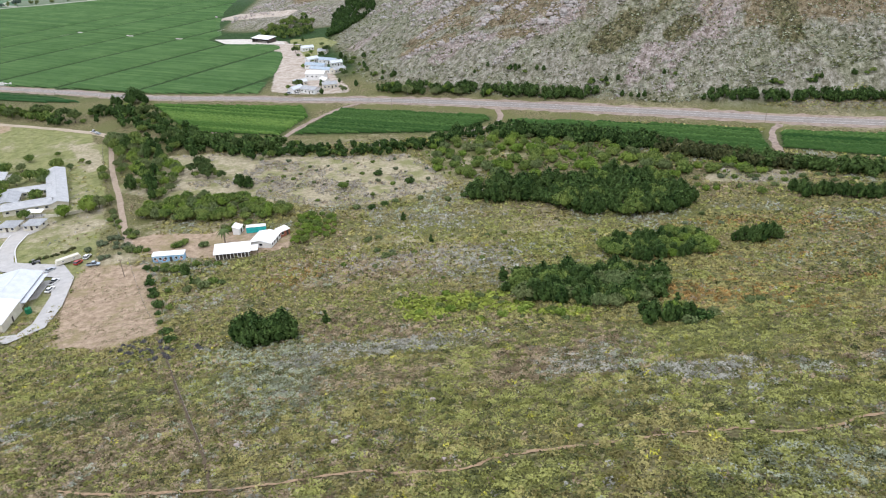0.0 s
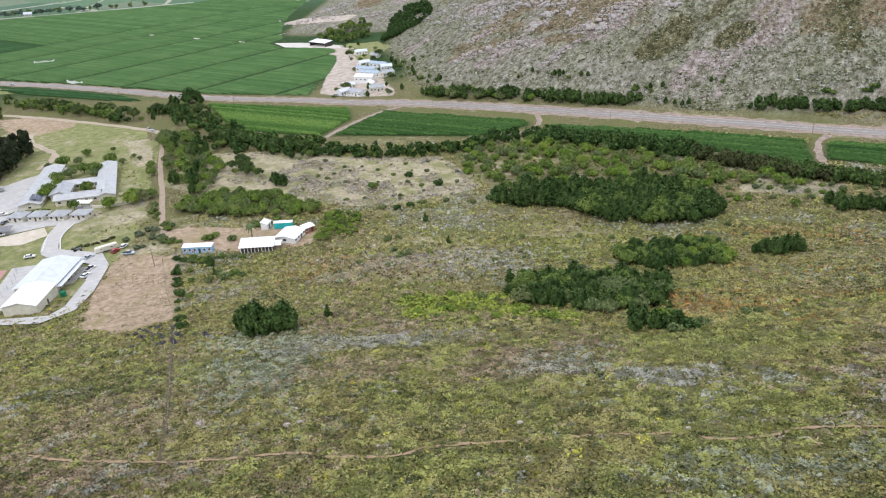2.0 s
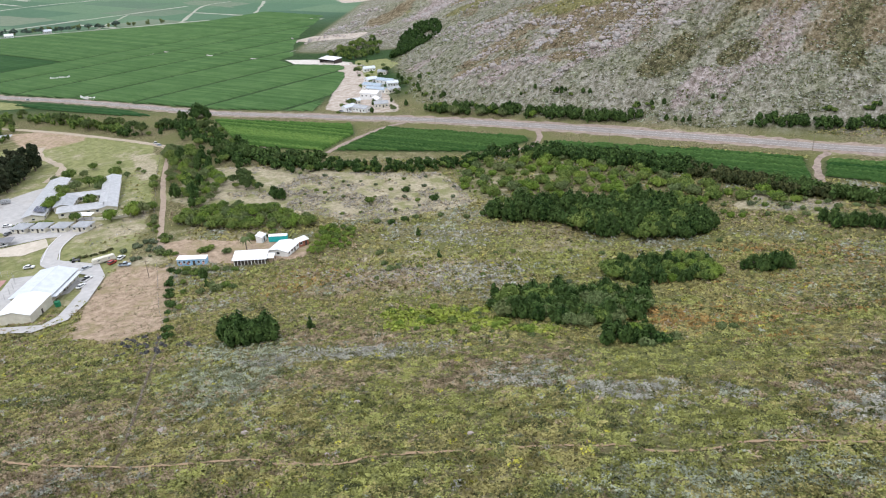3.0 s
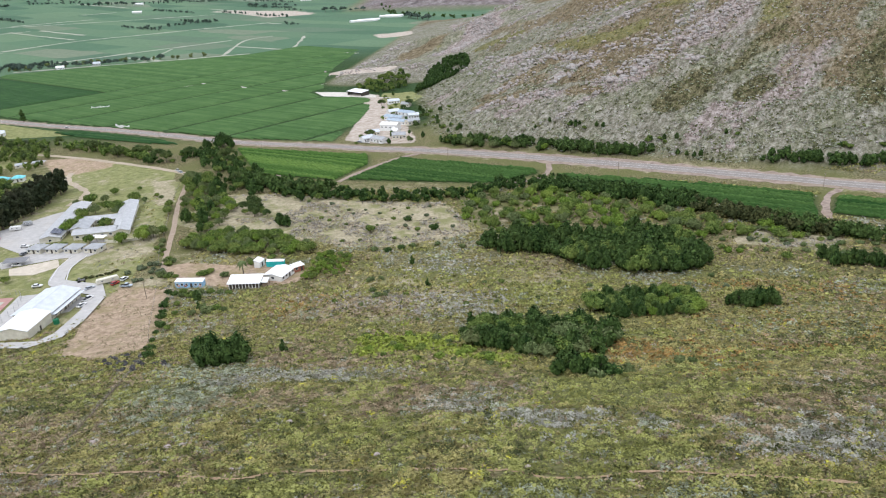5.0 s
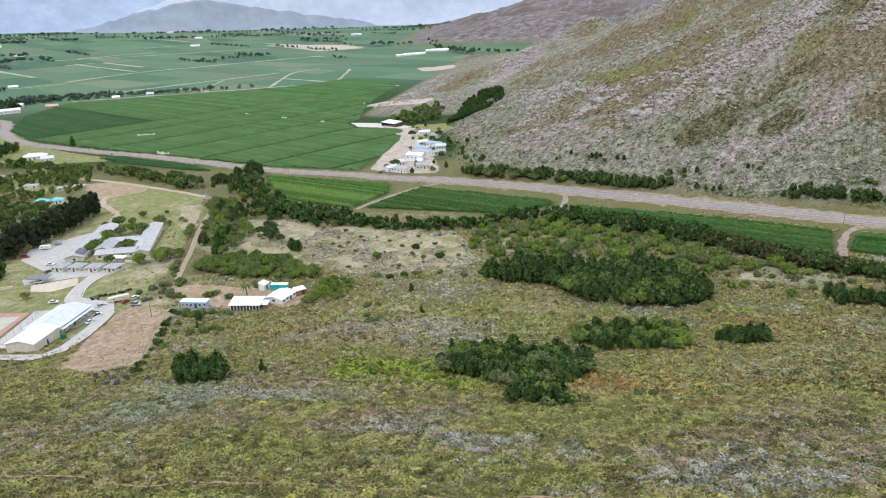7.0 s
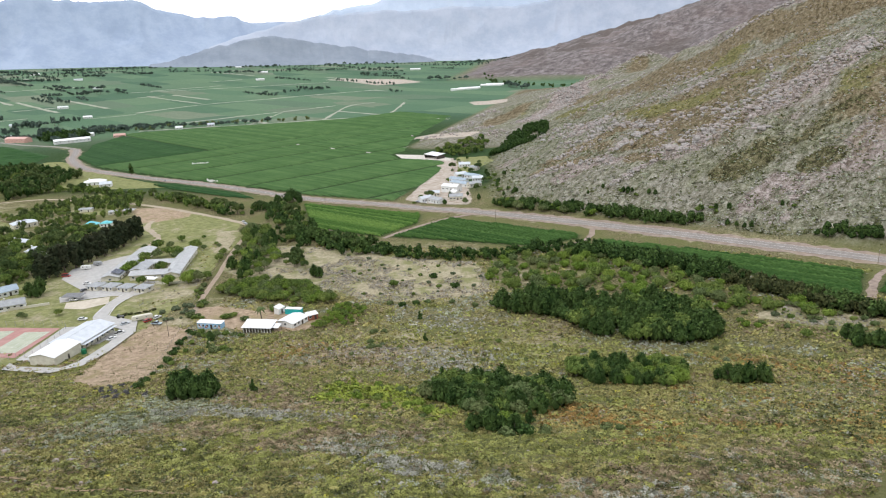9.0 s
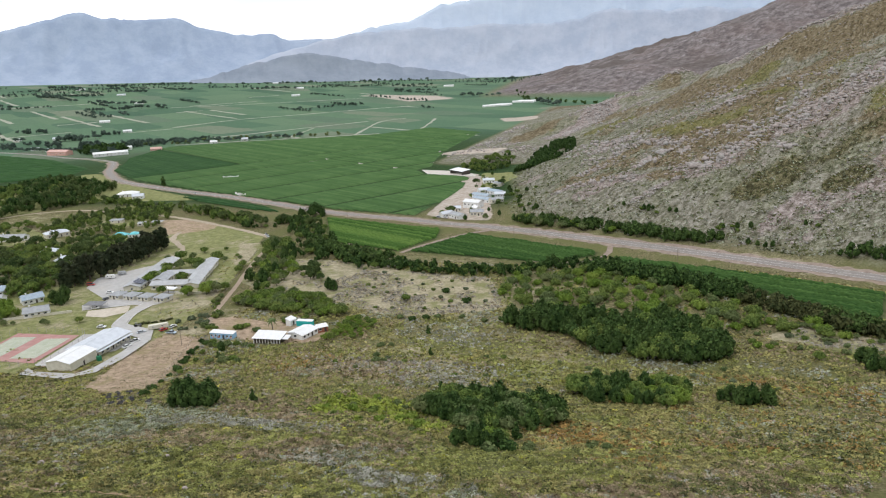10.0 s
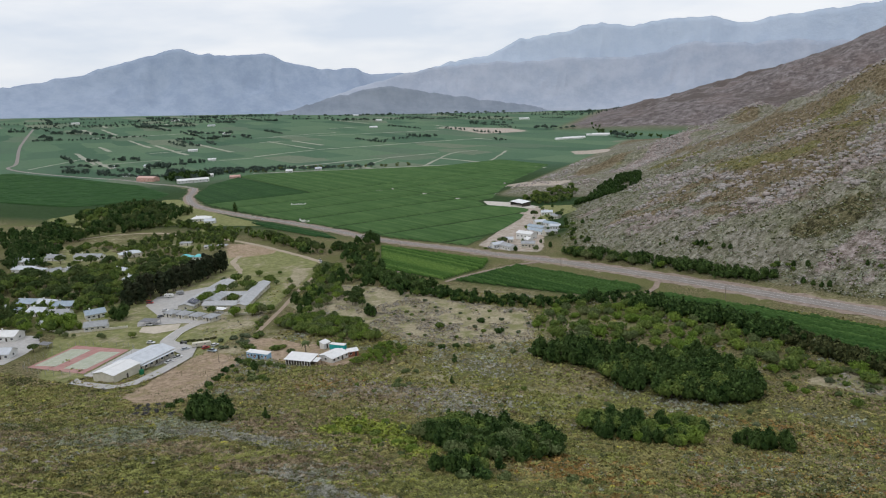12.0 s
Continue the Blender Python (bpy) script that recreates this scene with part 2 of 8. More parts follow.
def ground_material():
    s = Shade("land", 0.95, spec=0.1)
    lawn, dry, dirt = s.zone("zone_a")
    stony, field, pale = s.zone("zone_b")
    burnt, patch, dusky = s.zone("zone_c")
    heathy, rosy, grassy = s.zone("zone_d")
    fine, mid, broad = s.noise(0.9, 5), s.noise(6, 4), s.noise(38, 3)
    scrub = s.grade(fine, [(0.34, (0.045, 0.040, 0.017)), (0.5, (0.14, 0.127, 0.058)), (0.66, (0.29, 0.263, 0.145))])
    scrub = s.mix(s.mask(mid, 0.54, 0.70), scrub, s.mix(fine, (0.11, 0.084, 0.042), (0.255, 0.212, 0.128)))
    scrub = s.mix(s.mask(broad, 0.45, 0.62), scrub, s.mix(fine, (0.075, 0.078, 0.027), (0.19, 0.19, 0.076)))
    # the stony hill: grey scree, pinkish bands, olive heath
    speck = s.math("ADD", s.math("MULTIPLY", s.noise(1.5, 6, 0.9), 0.40), s.math("MULTIPLY", s.noise(4.0, 5, 0.8, (62.7, 2.2, 0.9, 1.2)), 0.60))
    frayed = s.noise(11, 8, 0.78, (62.7, 2.6, 0.9, 1.5))

    def zoned(z):
        return s.mask(s.math("ADD", z, s.math("MULTIPLY", s.math("SUBTRACT", frayed, 0.25), 1.0)), 0.58, 0.78)

    stone = s.grade(speck, [(0.41, (0.070, 0.066, 0.040)), (0.48, (0.172, 0.160, 0.118)), (0.54, (0.275, 0.258, 0.212)), (0.62, (0.44, 0.42, 0.37))])
    stone = s.mix(s.math("MULTIPLY", s.mask(s.noise(30, 6, 0.7, (62.7, 2.0, 0.9, 1.5)), 0.43, 0.58), 0.7), stone, s.grade(speck, [(0.42, (0.048, 0.055, 0.024)), (0.50, (0.150, 0.156, 0.088)), (0.60, (0.33, 0.325, 0.23))]))
    stone = s.mix(s.math("MULTIPLY", s.mask(s.noise(9, 7, 0.8, (62.7, 5.0, 0.7, 1.5)), 0.46, 0.58), 0.45), stone, s.mix(0.55, stone, (0.07, 0.068, 0.045)))
    stone = s.mix(zoned(rosy), stone, s.grade(speck, [(0.41, (0.092, 0.070, 0.054)), (0.49, (0.215, 0.176, 0.155)), (0.54, (0.32, 0.272, 0.250)), (0.62, (0.46, 0.41, 0.385))]))
    stone = s.mix(zoned(heathy), stone, s.grade(speck, [(0.42, (0.050, 0.038, 0.018)), (0.50, (0.150, 0.118, 0.068)), (0.57, (0.235, 0.198, 0.130)), (0.63, (0.40, 0.36, 0.30))]))
    stone = s.mix(zoned(grassy), stone, s.grade(speck, [(0.42, (0.050, 0.050, 0.016)), (0.50, (0.132, 0.124, 0.046)), (0.60, (0.245, 0.225, 0.115))]))
    stone = s.mix(zoned(dusky), stone, s.grade(speck, [(0.44, (0.028, 0.026, 0.012)), (0.50, (0.085, 0.078, 0.036)), (0.59, (0.22, 0.195, 0.115))]))
    # burnt spur tones, lightened by the haze put into their colour
    hazed_ash = s.grade(s.noise(20, 9, 0.8, (40, 1.5, 0.9, 1.2)), [(0.36, (0.075, 0.065, 0.063)), (0.50, (0.165, 0.142, 0.138)), (0.64, (0.30, 0.272, 0.268))])
    hazed_ash = s.mix(s.math("MULTIPLY", s.mask(s.noise(150, 5, 0.6), 0.48, 0.62), 0.3), hazed_ash, (0.18, 0.13, 0.115))
    hazed_ash = s.mix(s.math("MULTIPLY", s.mask(s.noise(240, 6, 0.6, (20, 1.8, 1.0, 1.0)), 0.47, 0.56), 0.75), hazed_ash, s.mix(s.noise(18, 6, 0.75), (0.040, 0.034, 0.030), (0.15, 0.12, 0.10)))
    stone = s.mix(burnt, stone, hazed_ash)
    green = s.grade(mid, [(0.3, (0.018, 0.042, 0.012)), (0.7, (0.04, 0.078, 0.022))])
    cellmap = s.nt.nodes.new("ShaderNodeMapping")
    cellmap.vector_type = "TEXTURE"
    cellmap.inputs["Rotation"].default_value = (0, 0, radians(-32))
    cellmap.inputs["Scale"].default_value = (210, 95, 1)
    s.nt.links.new(s.pos, cellmap.inputs["Vector"])
    vor = s.nt.nodes.new("ShaderNodeTexVoronoi")
    vor.voronoi_dimensions = "2D"
    vor.distance = "CHEBYCHEV"
    vor.inputs["Randomness"].default_value = 0.55
    vor.inputs["Scale"].default_value = 1.0
    s.nt.links.new(cellmap.outputs["Vector"], vor.inputs["Vector"])
    pick = s.nt.nodes.new("ShaderNodeSeparateColor")
    s.nt.links.new(vor.outputs["Color"], pick.inputs["Color"])
    # far crop greens, made paler and bluer by haze put into the colour
    hazed_crops = s.grade(pick.outputs[0], [(0.0, (0.062, 0.122, 0.074)), (0.3, (0.096, 0.172, 0.10)), (0.6, (0.132, 0.205, 0.118)), (0.8, (0.080, 0.145, 0.09)), (0.985, (0.19, 0.22, 0.15))])
    hazed_crops = s.mix(s.mask(s.noise(9, 4), 0.35, 0.7), hazed_crops, s.mix(0.35, hazed_crops, (0.05, 0.10, 0.055)))
    green = s.mix(patch, green, hazed_crops)
    turf = s.mix(s.mask(s.noise(4, 6, 0.7), 0.35, 0.65), (0.145, 0.165, 0.058), (0.285, 0.28, 0.125))
    straw = s.mix(s.mask(s.noise(2, 7, 0.75), 0.36, 0.64), (0.24, 0.21, 0.125), (0.48, 0.42, 0.30))
    straw = s.mix(s.mask(s.noise(15, 5, 0.65), 0.46, 0.60), straw, s.mix(fine, (0.15, 0.16, 0.06), (0.28, 0.27, 0.13)))
    earth = s.mix(s.mask(s.noise(2.5, 7, 0.75), 0.36, 0.62), (0.24, 0.175, 0.115), (0.47, 0.36, 0.26))
    earth = s.mix(s.mask(s.noise(9, 6, 0.7), 0.50, 0.62), earth, s.mix(fine, (0.20, 0.165, 0.085), (0.36, 0.29, 0.17)))
    clay = s.mix(s.mask(s.noise(5, 6, 0.7), 0.36, 0.62), (0.32, 0.265, 0.21), (0.52, 0.455, 0.39))
    wobble = s.noise(9, 7, 0.72)

    def soft(z):
        return s.mask(s.math("ADD", z, s.math("MULTIPLY", s.math("SUBTRACT", wobble, 0.3), 0.9)), 0.46, 0.64)

    c = s.mix(stony, scrub, stone)
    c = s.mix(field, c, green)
    c = s.mix(soft(lawn), c, turf)
    c = s.mix(soft(dry), c, straw)
    c = s.mix(soft(dirt), c, earth)
    c = s.mix(soft(pale), c, clay)
    return s.color(c).bump(s.noise(1.6, 7, 0.75), 0.8, 0.8).mat


def plain_material(name, dark, light, size, rough=0.85, bump=0.02, spec=0.25, metal=0.0, stain=None):
    """Two tones mixed at a fine and a broad scale."""
    s = Shade(name, rough, metal, spec)
    f = s.noise(size, 6, 0.65)
    c = s.mix(s.mask(f, 0.33, 0.67), dark, light)
    if stain:
        c = s.mix(s.math("MULTIPLY", s.mask(s.noise(size * 9, 4), 0.5, 0.7), 0.5), c, stain)
    return s.color(c).bump(f, bump, 0.4).mat


def leaf_material(name, dark, light, odd=None, clump=5.0):
    s = Shade(name, 0.8, spec=0.08)
    c = s.mix(s.island(), dark, light)
    c = s.mix(s.math("MULTIPLY", s.mask(s.each(), 0.2, 1.0), 0.45), c, odd if odd else light)
    c = s.mix(s.math("MULTIPLY", s.mask(s.noise(clump, 2, 0.5), 0.40, 0.62), 0.5), c, dark)
    return s.color(c).mat


M_LAND = ground_material()
M_TAR = plain_material("worn_tar", (0.195, 0.174, 0.156), (0.30, 0.270, 0.245), 1.3, 0.9, 0.01, stain=(0.33, 0.30, 0.27))
M_VERGE = plain_material("gravel_verge", (0.20, 0.152, 0.122), (0.37, 0.295, 0.245), 3.2, 0.95, 0.05, stain=(0.29, 0.225, 0.15))
M_TRACK = plain_material("dirt_track", (0.33, 0.27, 0.20), (0.48, 0.40, 0.31), 1.2, 0.95, 0.04, stain=(0.33, 0.29, 0.17))
M_TRACE = plain_material("dead_brush", (0.06, 0.045, 0.03), (0.15, 0.11, 0.07), 0.4, 0.95, 0.03)
M_PATH = plain_material("trodden_path", (0.235, 0.162, 0.095), (0.385, 0.272, 0.168), 0.5, 0.95, 0.03)
M_PATH_WIDE = plain_material("brown_track", (0.27, 0.205, 0.15), (0.41, 0.325, 0.25), 1.4, 0.95, 0.04, stain=(0.30, 0.27, 0.16))
# far gravel, dimmed and greyed to carry haze in its colour
M_FAR_ROAD = plain_material("hazed_farm_road", (0.27, 0.28, 0.21), (0.40, 0.40, 0.33), 9, 0.95, 0.04, stain=(0.20, 0.24, 0.14))
M_PALE = plain_material("pale_gravel", (0.46, 0.42, 0.37), (0.66, 0.62, 0.57), 2.5, 0.95, 0.04, stain=(0.42, 0.34, 0.27))
M_LINE = plain_material("road_paint", (0.50, 0.49, 0.47), (0.70, 0.69, 0.67), 0.6, 0.7, 0.0)
M_VINE = leaf_material("vine_leaves", (0.050, 0.110, 0.033), (0.098, 0.174, 0.060), (0.082, 0.151, 0.05), 25.0)
M_NEAR_VINE = leaf_material("near_vine_leaves", (0.038, 0.095, 0.018), (0.145, 0.235, 0.055), (0.11, 0.185, 0.042), 1.6)
M_DEEP_VINE = leaf_material("deep_green_vine_leaves", (0.020, 0.060, 0.014), (0.088, 0.160, 0.042), (0.062, 0.120, 0.03), 1.6)
M_VINE_DARK = leaf_material("dark_vine_leaves", (0.022, 0.064, 0.02), (0.052, 0.112, 0.036), (0.04, 0.095, 0.03), 30.0)


def hazed_mountain_material(name, rock, wood, far):
    """Rock and scrub, with the blue haze of miles of air mixed into their colours."""
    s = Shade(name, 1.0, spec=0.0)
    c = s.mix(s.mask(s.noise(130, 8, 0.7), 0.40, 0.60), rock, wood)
    # broad paler patches put the light between cloud shadows into the colour
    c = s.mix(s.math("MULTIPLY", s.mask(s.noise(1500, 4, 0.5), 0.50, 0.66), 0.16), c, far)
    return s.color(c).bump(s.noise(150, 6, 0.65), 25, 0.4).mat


M_RANGE_FAR = hazed_mountain_material("hazed_far_range", (0.485, 0.555, 0.65), (0.435, 0.51, 0.615), (0.55, 0.60, 0.67))
M_RANGE_MID = hazed_mountain_material("hazed_middle_range", (0.365, 0.43, 0.535), (0.30, 0.365, 0.475), (0.41, 0.455, 0.53))
M_FOOTHILL = hazed_mountain_material("hazed_foothills", (0.43, 0.47, 0.55), (0.355, 0.405, 0.495), (0.48, 0.49, 0.53))
M_RANGE_LOW = hazed_mountain_material("low_spur", (0.265, 0.30, 0.35), (0.215, 0.25, 0.30), (0.29, 0.32, 0.355))


# ---- mesh makers ----
def mesh_of(name, verts, faces, mats, slots=None):
    me = bpy.data.meshes.new(name)
    verts = np.asarray(verts, np.float32)
    faces = np.asarray(faces, np.int32)
    k = faces.shape[1]
    me.vertices.add(len(verts))
    me.vertices.foreach_set("co", verts.ravel())
    me.loops.add(faces.size)
    me.loops.foreach_set("vertex_index", faces.ravel())
    me.polygons.add(len(faces))
    me.polygons.foreach_set("loop_start", np.arange(0, faces.size, k, dtype=np.int32))
    me.update(calc_edges=True)
    for m in (mats if isinstance(mats, (list, tuple)) else [mats]):
        me.materials.append(m)
    if slots is not None:
        me.polygons.foreach_set("material_index", np.asarray(slots, np.int32))
    return me


def smooth_line(pts, gap):
    """A polyline rounded through its corners and cut into even steps."""
    p = [np.array(q, float) for q in pts]
    p = [2 * p[0] - p[1]] + p + [2 * p[-1] - p[-2]]
    out = []
    for a, b, c, d in zip(p, p[1:], p[2:], p[3:]):
        n = max(1, int(np.hypot(*(c - b)) / gap))
        for k in range(n):
            u = k / n
            out.append(0.5 * (2 * b + (c - a) * u + (2 * a - 5 * b + 4 * c - d) * u * u + (3 * b - a - 3 * c + d) * u ** 3))
    out.append(p[-2])
    return np.array(out)


def strip(name, pts, width, mat, lift=0.12, gap=5.0, shift=0.0, ragged=0.0, across=3):
    """A ribbon that lies on the land along a line."""
    line = smooth_line(pts, gap)
    way = np.gradient(line, axis=0)
    way /= np.linalg.norm(way, axis=1)[:, None]
    side = np.stack([way[:, 1], -way[:, 0]], 1)
    rnd = np.random.RandomState(len(line))
    cols = []
    for k in range(across):
        u = (k / (across - 1) - 0.5) * width + shift
        j = ragged * (rnd.rand(len(line), 1) - 0.5) if k in (0, across - 1) else 0
        q = line + side * (u + j)
        cols.append(np.column_stack([q, ground(q[:, 0], q[:, 1]) + lift]))
    n = len(line)
    verts = np.concatenate(cols)
    i = np.arange(n - 1)
    faces = np.concatenate([np.stack([k * n + i, (k + 1) * n + i, (k + 1) * n + i + 1, k * n + i + 1], 1) for k in range(across - 1)])
    return new(name, mesh_of(name, verts, faces[:, ::-1], mat))


def drape(name, poly, mat, lift=0.14, cell=5.0):
    """A sheet with a clean outline that lies on the land."""
    from mathutils.geometry import delaunay_2d_cdt
    edge = []
    for (ax, ay), (bx, by) in zip(poly, poly[1:] + poly[:1]):
        n = max(1, int(math.hypot(bx - ax, by - ay) / cell))
        edge += [(ax + (bx - ax) * k / n, ay + (by - ay) * k / n) for k in range(n)]
    xs, ys = [p[0] for p in poly], [p[1] for p in poly]
    gx, gy = np.meshgrid(np.arange(min(xs), max(xs), cell), np.arange(min(ys), max(ys), cell))
    keep = inside(gx, gy, poly) & (near_line(gx, gy, poly + poly[:1]) > cell * 0.4)
    pts = [Vector(p) for p in edge] + [Vector(p) for p in zip(gx[keep].tolist(), gy[keep].tolist())]
    n = len(edge)
    v, _, f, *_ = delaunay_2d_cdt(pts, [(k, (k + 1) % n) for k in range(n)], [list(range(n))], 1, 1e-4)
    v = np.array([(p.x, p.y) for p in v])
    f = np.array([t for t in f if len(t) == 3])
    a, b, c = v[f[:, 0]], v[f[:, 1]], v[f[:, 2]]
    turn = (b[:, 0] - a[:, 0]) * (c[:, 1] - a[:, 1]) - (b[:, 1] - a[:, 1]) * (c[:, 0] - a[:, 0])
    f[turn < 0] = f[turn < 0][:, ::-1]
    return new(name, mesh_of(name, np.column_stack([v, ground(v[:, 0], v[:, 1]) + lift]), f, mat))


def structure(ob, label, category):
    return tagged(ob, label, category, kind="structure")


def part(name, bm, material, parent, label=""):
    me = bpy.data.meshes.new(name)
    bm.to_mesh(me)
    bm.free()
    for m in (material if isinstance(material, (list, tuple)) else [material]):
        me.materials.append(m)
    ob = new(name, me)
    ob.parent = parent
    return tagged(ob, label)


def thing(name, m, label, category, group="", kind=""):
    ob = new(name)
    ob.matrix_basis = m
    return tagged(ob, label, category, group, kind)


# ---- where what lies ----
CROSS = 575.0      # the headland across the great vineyard
U, V = np.array((0.85, -0.527)), np.array((0.527, 0.85))     # along and across the rows of the great vineyard
ROAD = [(330, 318), (250, 345), (178, 377), (138, 398), (82, 427), (4, 466), (-83, 506), (-125, 521), (-169, 538), (-250, 564),
        (-332, 606), (-412, 644), (-507, 681), (-642, 742), (-730, 815), (-775, 872), (-815, 915), (-881, 945), (-956, 962), (-1081, 1005),
        (-1264, 1036), (-1480, 1078), (-1590, 1120), (-1660, 1190), (-1990, 1434), (-2210, 1607), (-2700, 2010)]
SIDE_ROAD = [(-243, 455), (-259, 468), (-301, 491), (-371, 524), (-419, 541), (-464, 546), (-530, 560), (-575, 539), (-603, 503), (-700, 470)]
FARM_TRACK = [(-243, 455), (-219, 386), (-200, 339), (-184, 297), (-175, 276)]
BIG_FIELD = [(-162, 552), (-252, 578), (-330, 618), (-510, 697), (-640, 757), (-735, 830), (-780, 905), (-820, 960), (-862, 1110), (-748, 1190),
             (-641, 1242), (-514, 1312), (-445, 1440), (-300, 1330), (-290, 1089), (-272, 960), (-252, 872), (-262, 842), (-238, 802), (-190, 785), (-172, 770), (-160, 700), (-158, 640)]
BLOCKS = [[(-240, 538), (-193, 452), (-131, 430), (-116, 470), (-122, 498)],
          [(-97, 484), (-124, 430), (-25, 410), (2, 429), (3, 438)],
          [(13, 427), (12, 412), (62, 384), (92, 361), (114, 341), (133, 322), (147, 367), (112, 386), (56, 410)],
          [(155, 363), (143, 338), (200, 300), (330, 240), (345, 285), (206, 343)]]
YARD = [(-178, 283), (-168, 288), (-143, 283), (-134, 290), (-108, 273), (-107, 262), (-125, 256), (-150, 261), (-163, 266)]
DIRT_LOT = [(-186, 258), (-162, 256), (-150, 225), (-139, 192), (-152, 184), (-172, 194), (-184, 228)]
DRY = [[(-164, 402), (-145, 396), (-108, 381), (-54, 374), (-40, 345), (-34, 322), (-55, 311), (-82, 303), (-104, 309), (-140, 328), (-128, 356), (-134, 376)],
       [(-250, 445), (-225, 390), (-232, 385), (-262, 440)],
       [(-205, 330), (-195, 300), (-215, 290), (-250, 300), (-250, 330)],
       [(-180, 338), (-166, 328), (-152, 350), (-150, 364), (-172, 382), (-182, 372)],
       [(85, 300), (120, 285), (135, 300), (100, 318)],
       [(-206, 350), (-194, 402), (-168, 402), (-134, 380), (-126, 352), (-140, 326), (-172, 330)]]
SANDY = [[(-134, 388), (-112, 379), (-92, 364), (-76, 345), (-62, 349)], [(-56, 364), (-47, 333)], [(-78, 366), (-54, 352)]]      # bare strips through the dry brush
ROUND = [(-47, 387), (-38, 337), (-18, 318), (21, 320), (73, 305), (115, 302), (118, 312), (86, 333), (60, 362), (36, 378), (8, 398), (-10, 392)]      # where the round bushes stand
BRUSHY = [(-104, 216), (-62, 208), (-30, 222), (-24, 250), (-60, 270), (-84, 258), (-100, 240)]
LAWNS = [[(-500, 595), (-408, 545), (-420, 480), (-485, 510)], [(-330, 262), (-262, 256), (-236, 258), (-236, 292), (-258, 290), (-300, 282)],
         [(-198, 288), (-232, 305), (-226, 285), (-208, 270)], [(-300, 430), (-240, 440), (-222, 385), (-262, 380)],
         [(-228, 200), (-180, 205), (-172, 225), (-188, 262), (-205, 225)], [(-560, 480), (-500, 470), (-440, 440), (-480, 400), (-580, 430)],
         [(-150, 690), (-130, 690), (-110, 740), (-130, 800), (-165, 810), (-160, 760)], [(-335, 505), (-262, 470), (-205, 335), (-186, 262), (-180, 205), (-230, 198), (-300, 262), (-420, 420)], [(-640, 600), (-580, 560), (-600, 500), (-700, 480), (-740, 560)],
         [(-430, 625), (-560, 690), (-680, 770), (-745, 800), (-780, 700), (-760, 600), (-640, 590), (-520, 612)]]
CAMPUS = [(-330, 430), (-262, 380), (-232, 330), (-226, 300), (-190, 258), (-186, 232), (-200, 212), (-240, 225), (-268, 250), (-300, 290), (-295, 330), (-300, 390)]
FARMYARD = [(-152, 556), (-160, 640), (-165, 705), (-178, 765), (-225, 800), (-235, 812), (-170, 800), (-150, 740), (-140, 690), (-128, 660), (-112, 620), (-104, 585), (-94, 550), (-92, 532), (-128, 540)]


# ---- the land ----
def axis(lo, a, b, hi, fine, grow):
    left, right, k = [a], [b], fine
    while left[-1] > lo:
        k *= grow
        left.append(left[-1] - k)
    k = fine
    while right[-1] < hi:
        k *= grow
        right.append(right[-1] + k)
    return np.array(left[:0:-1] + list(np.arange(a, b, fine)) + right)


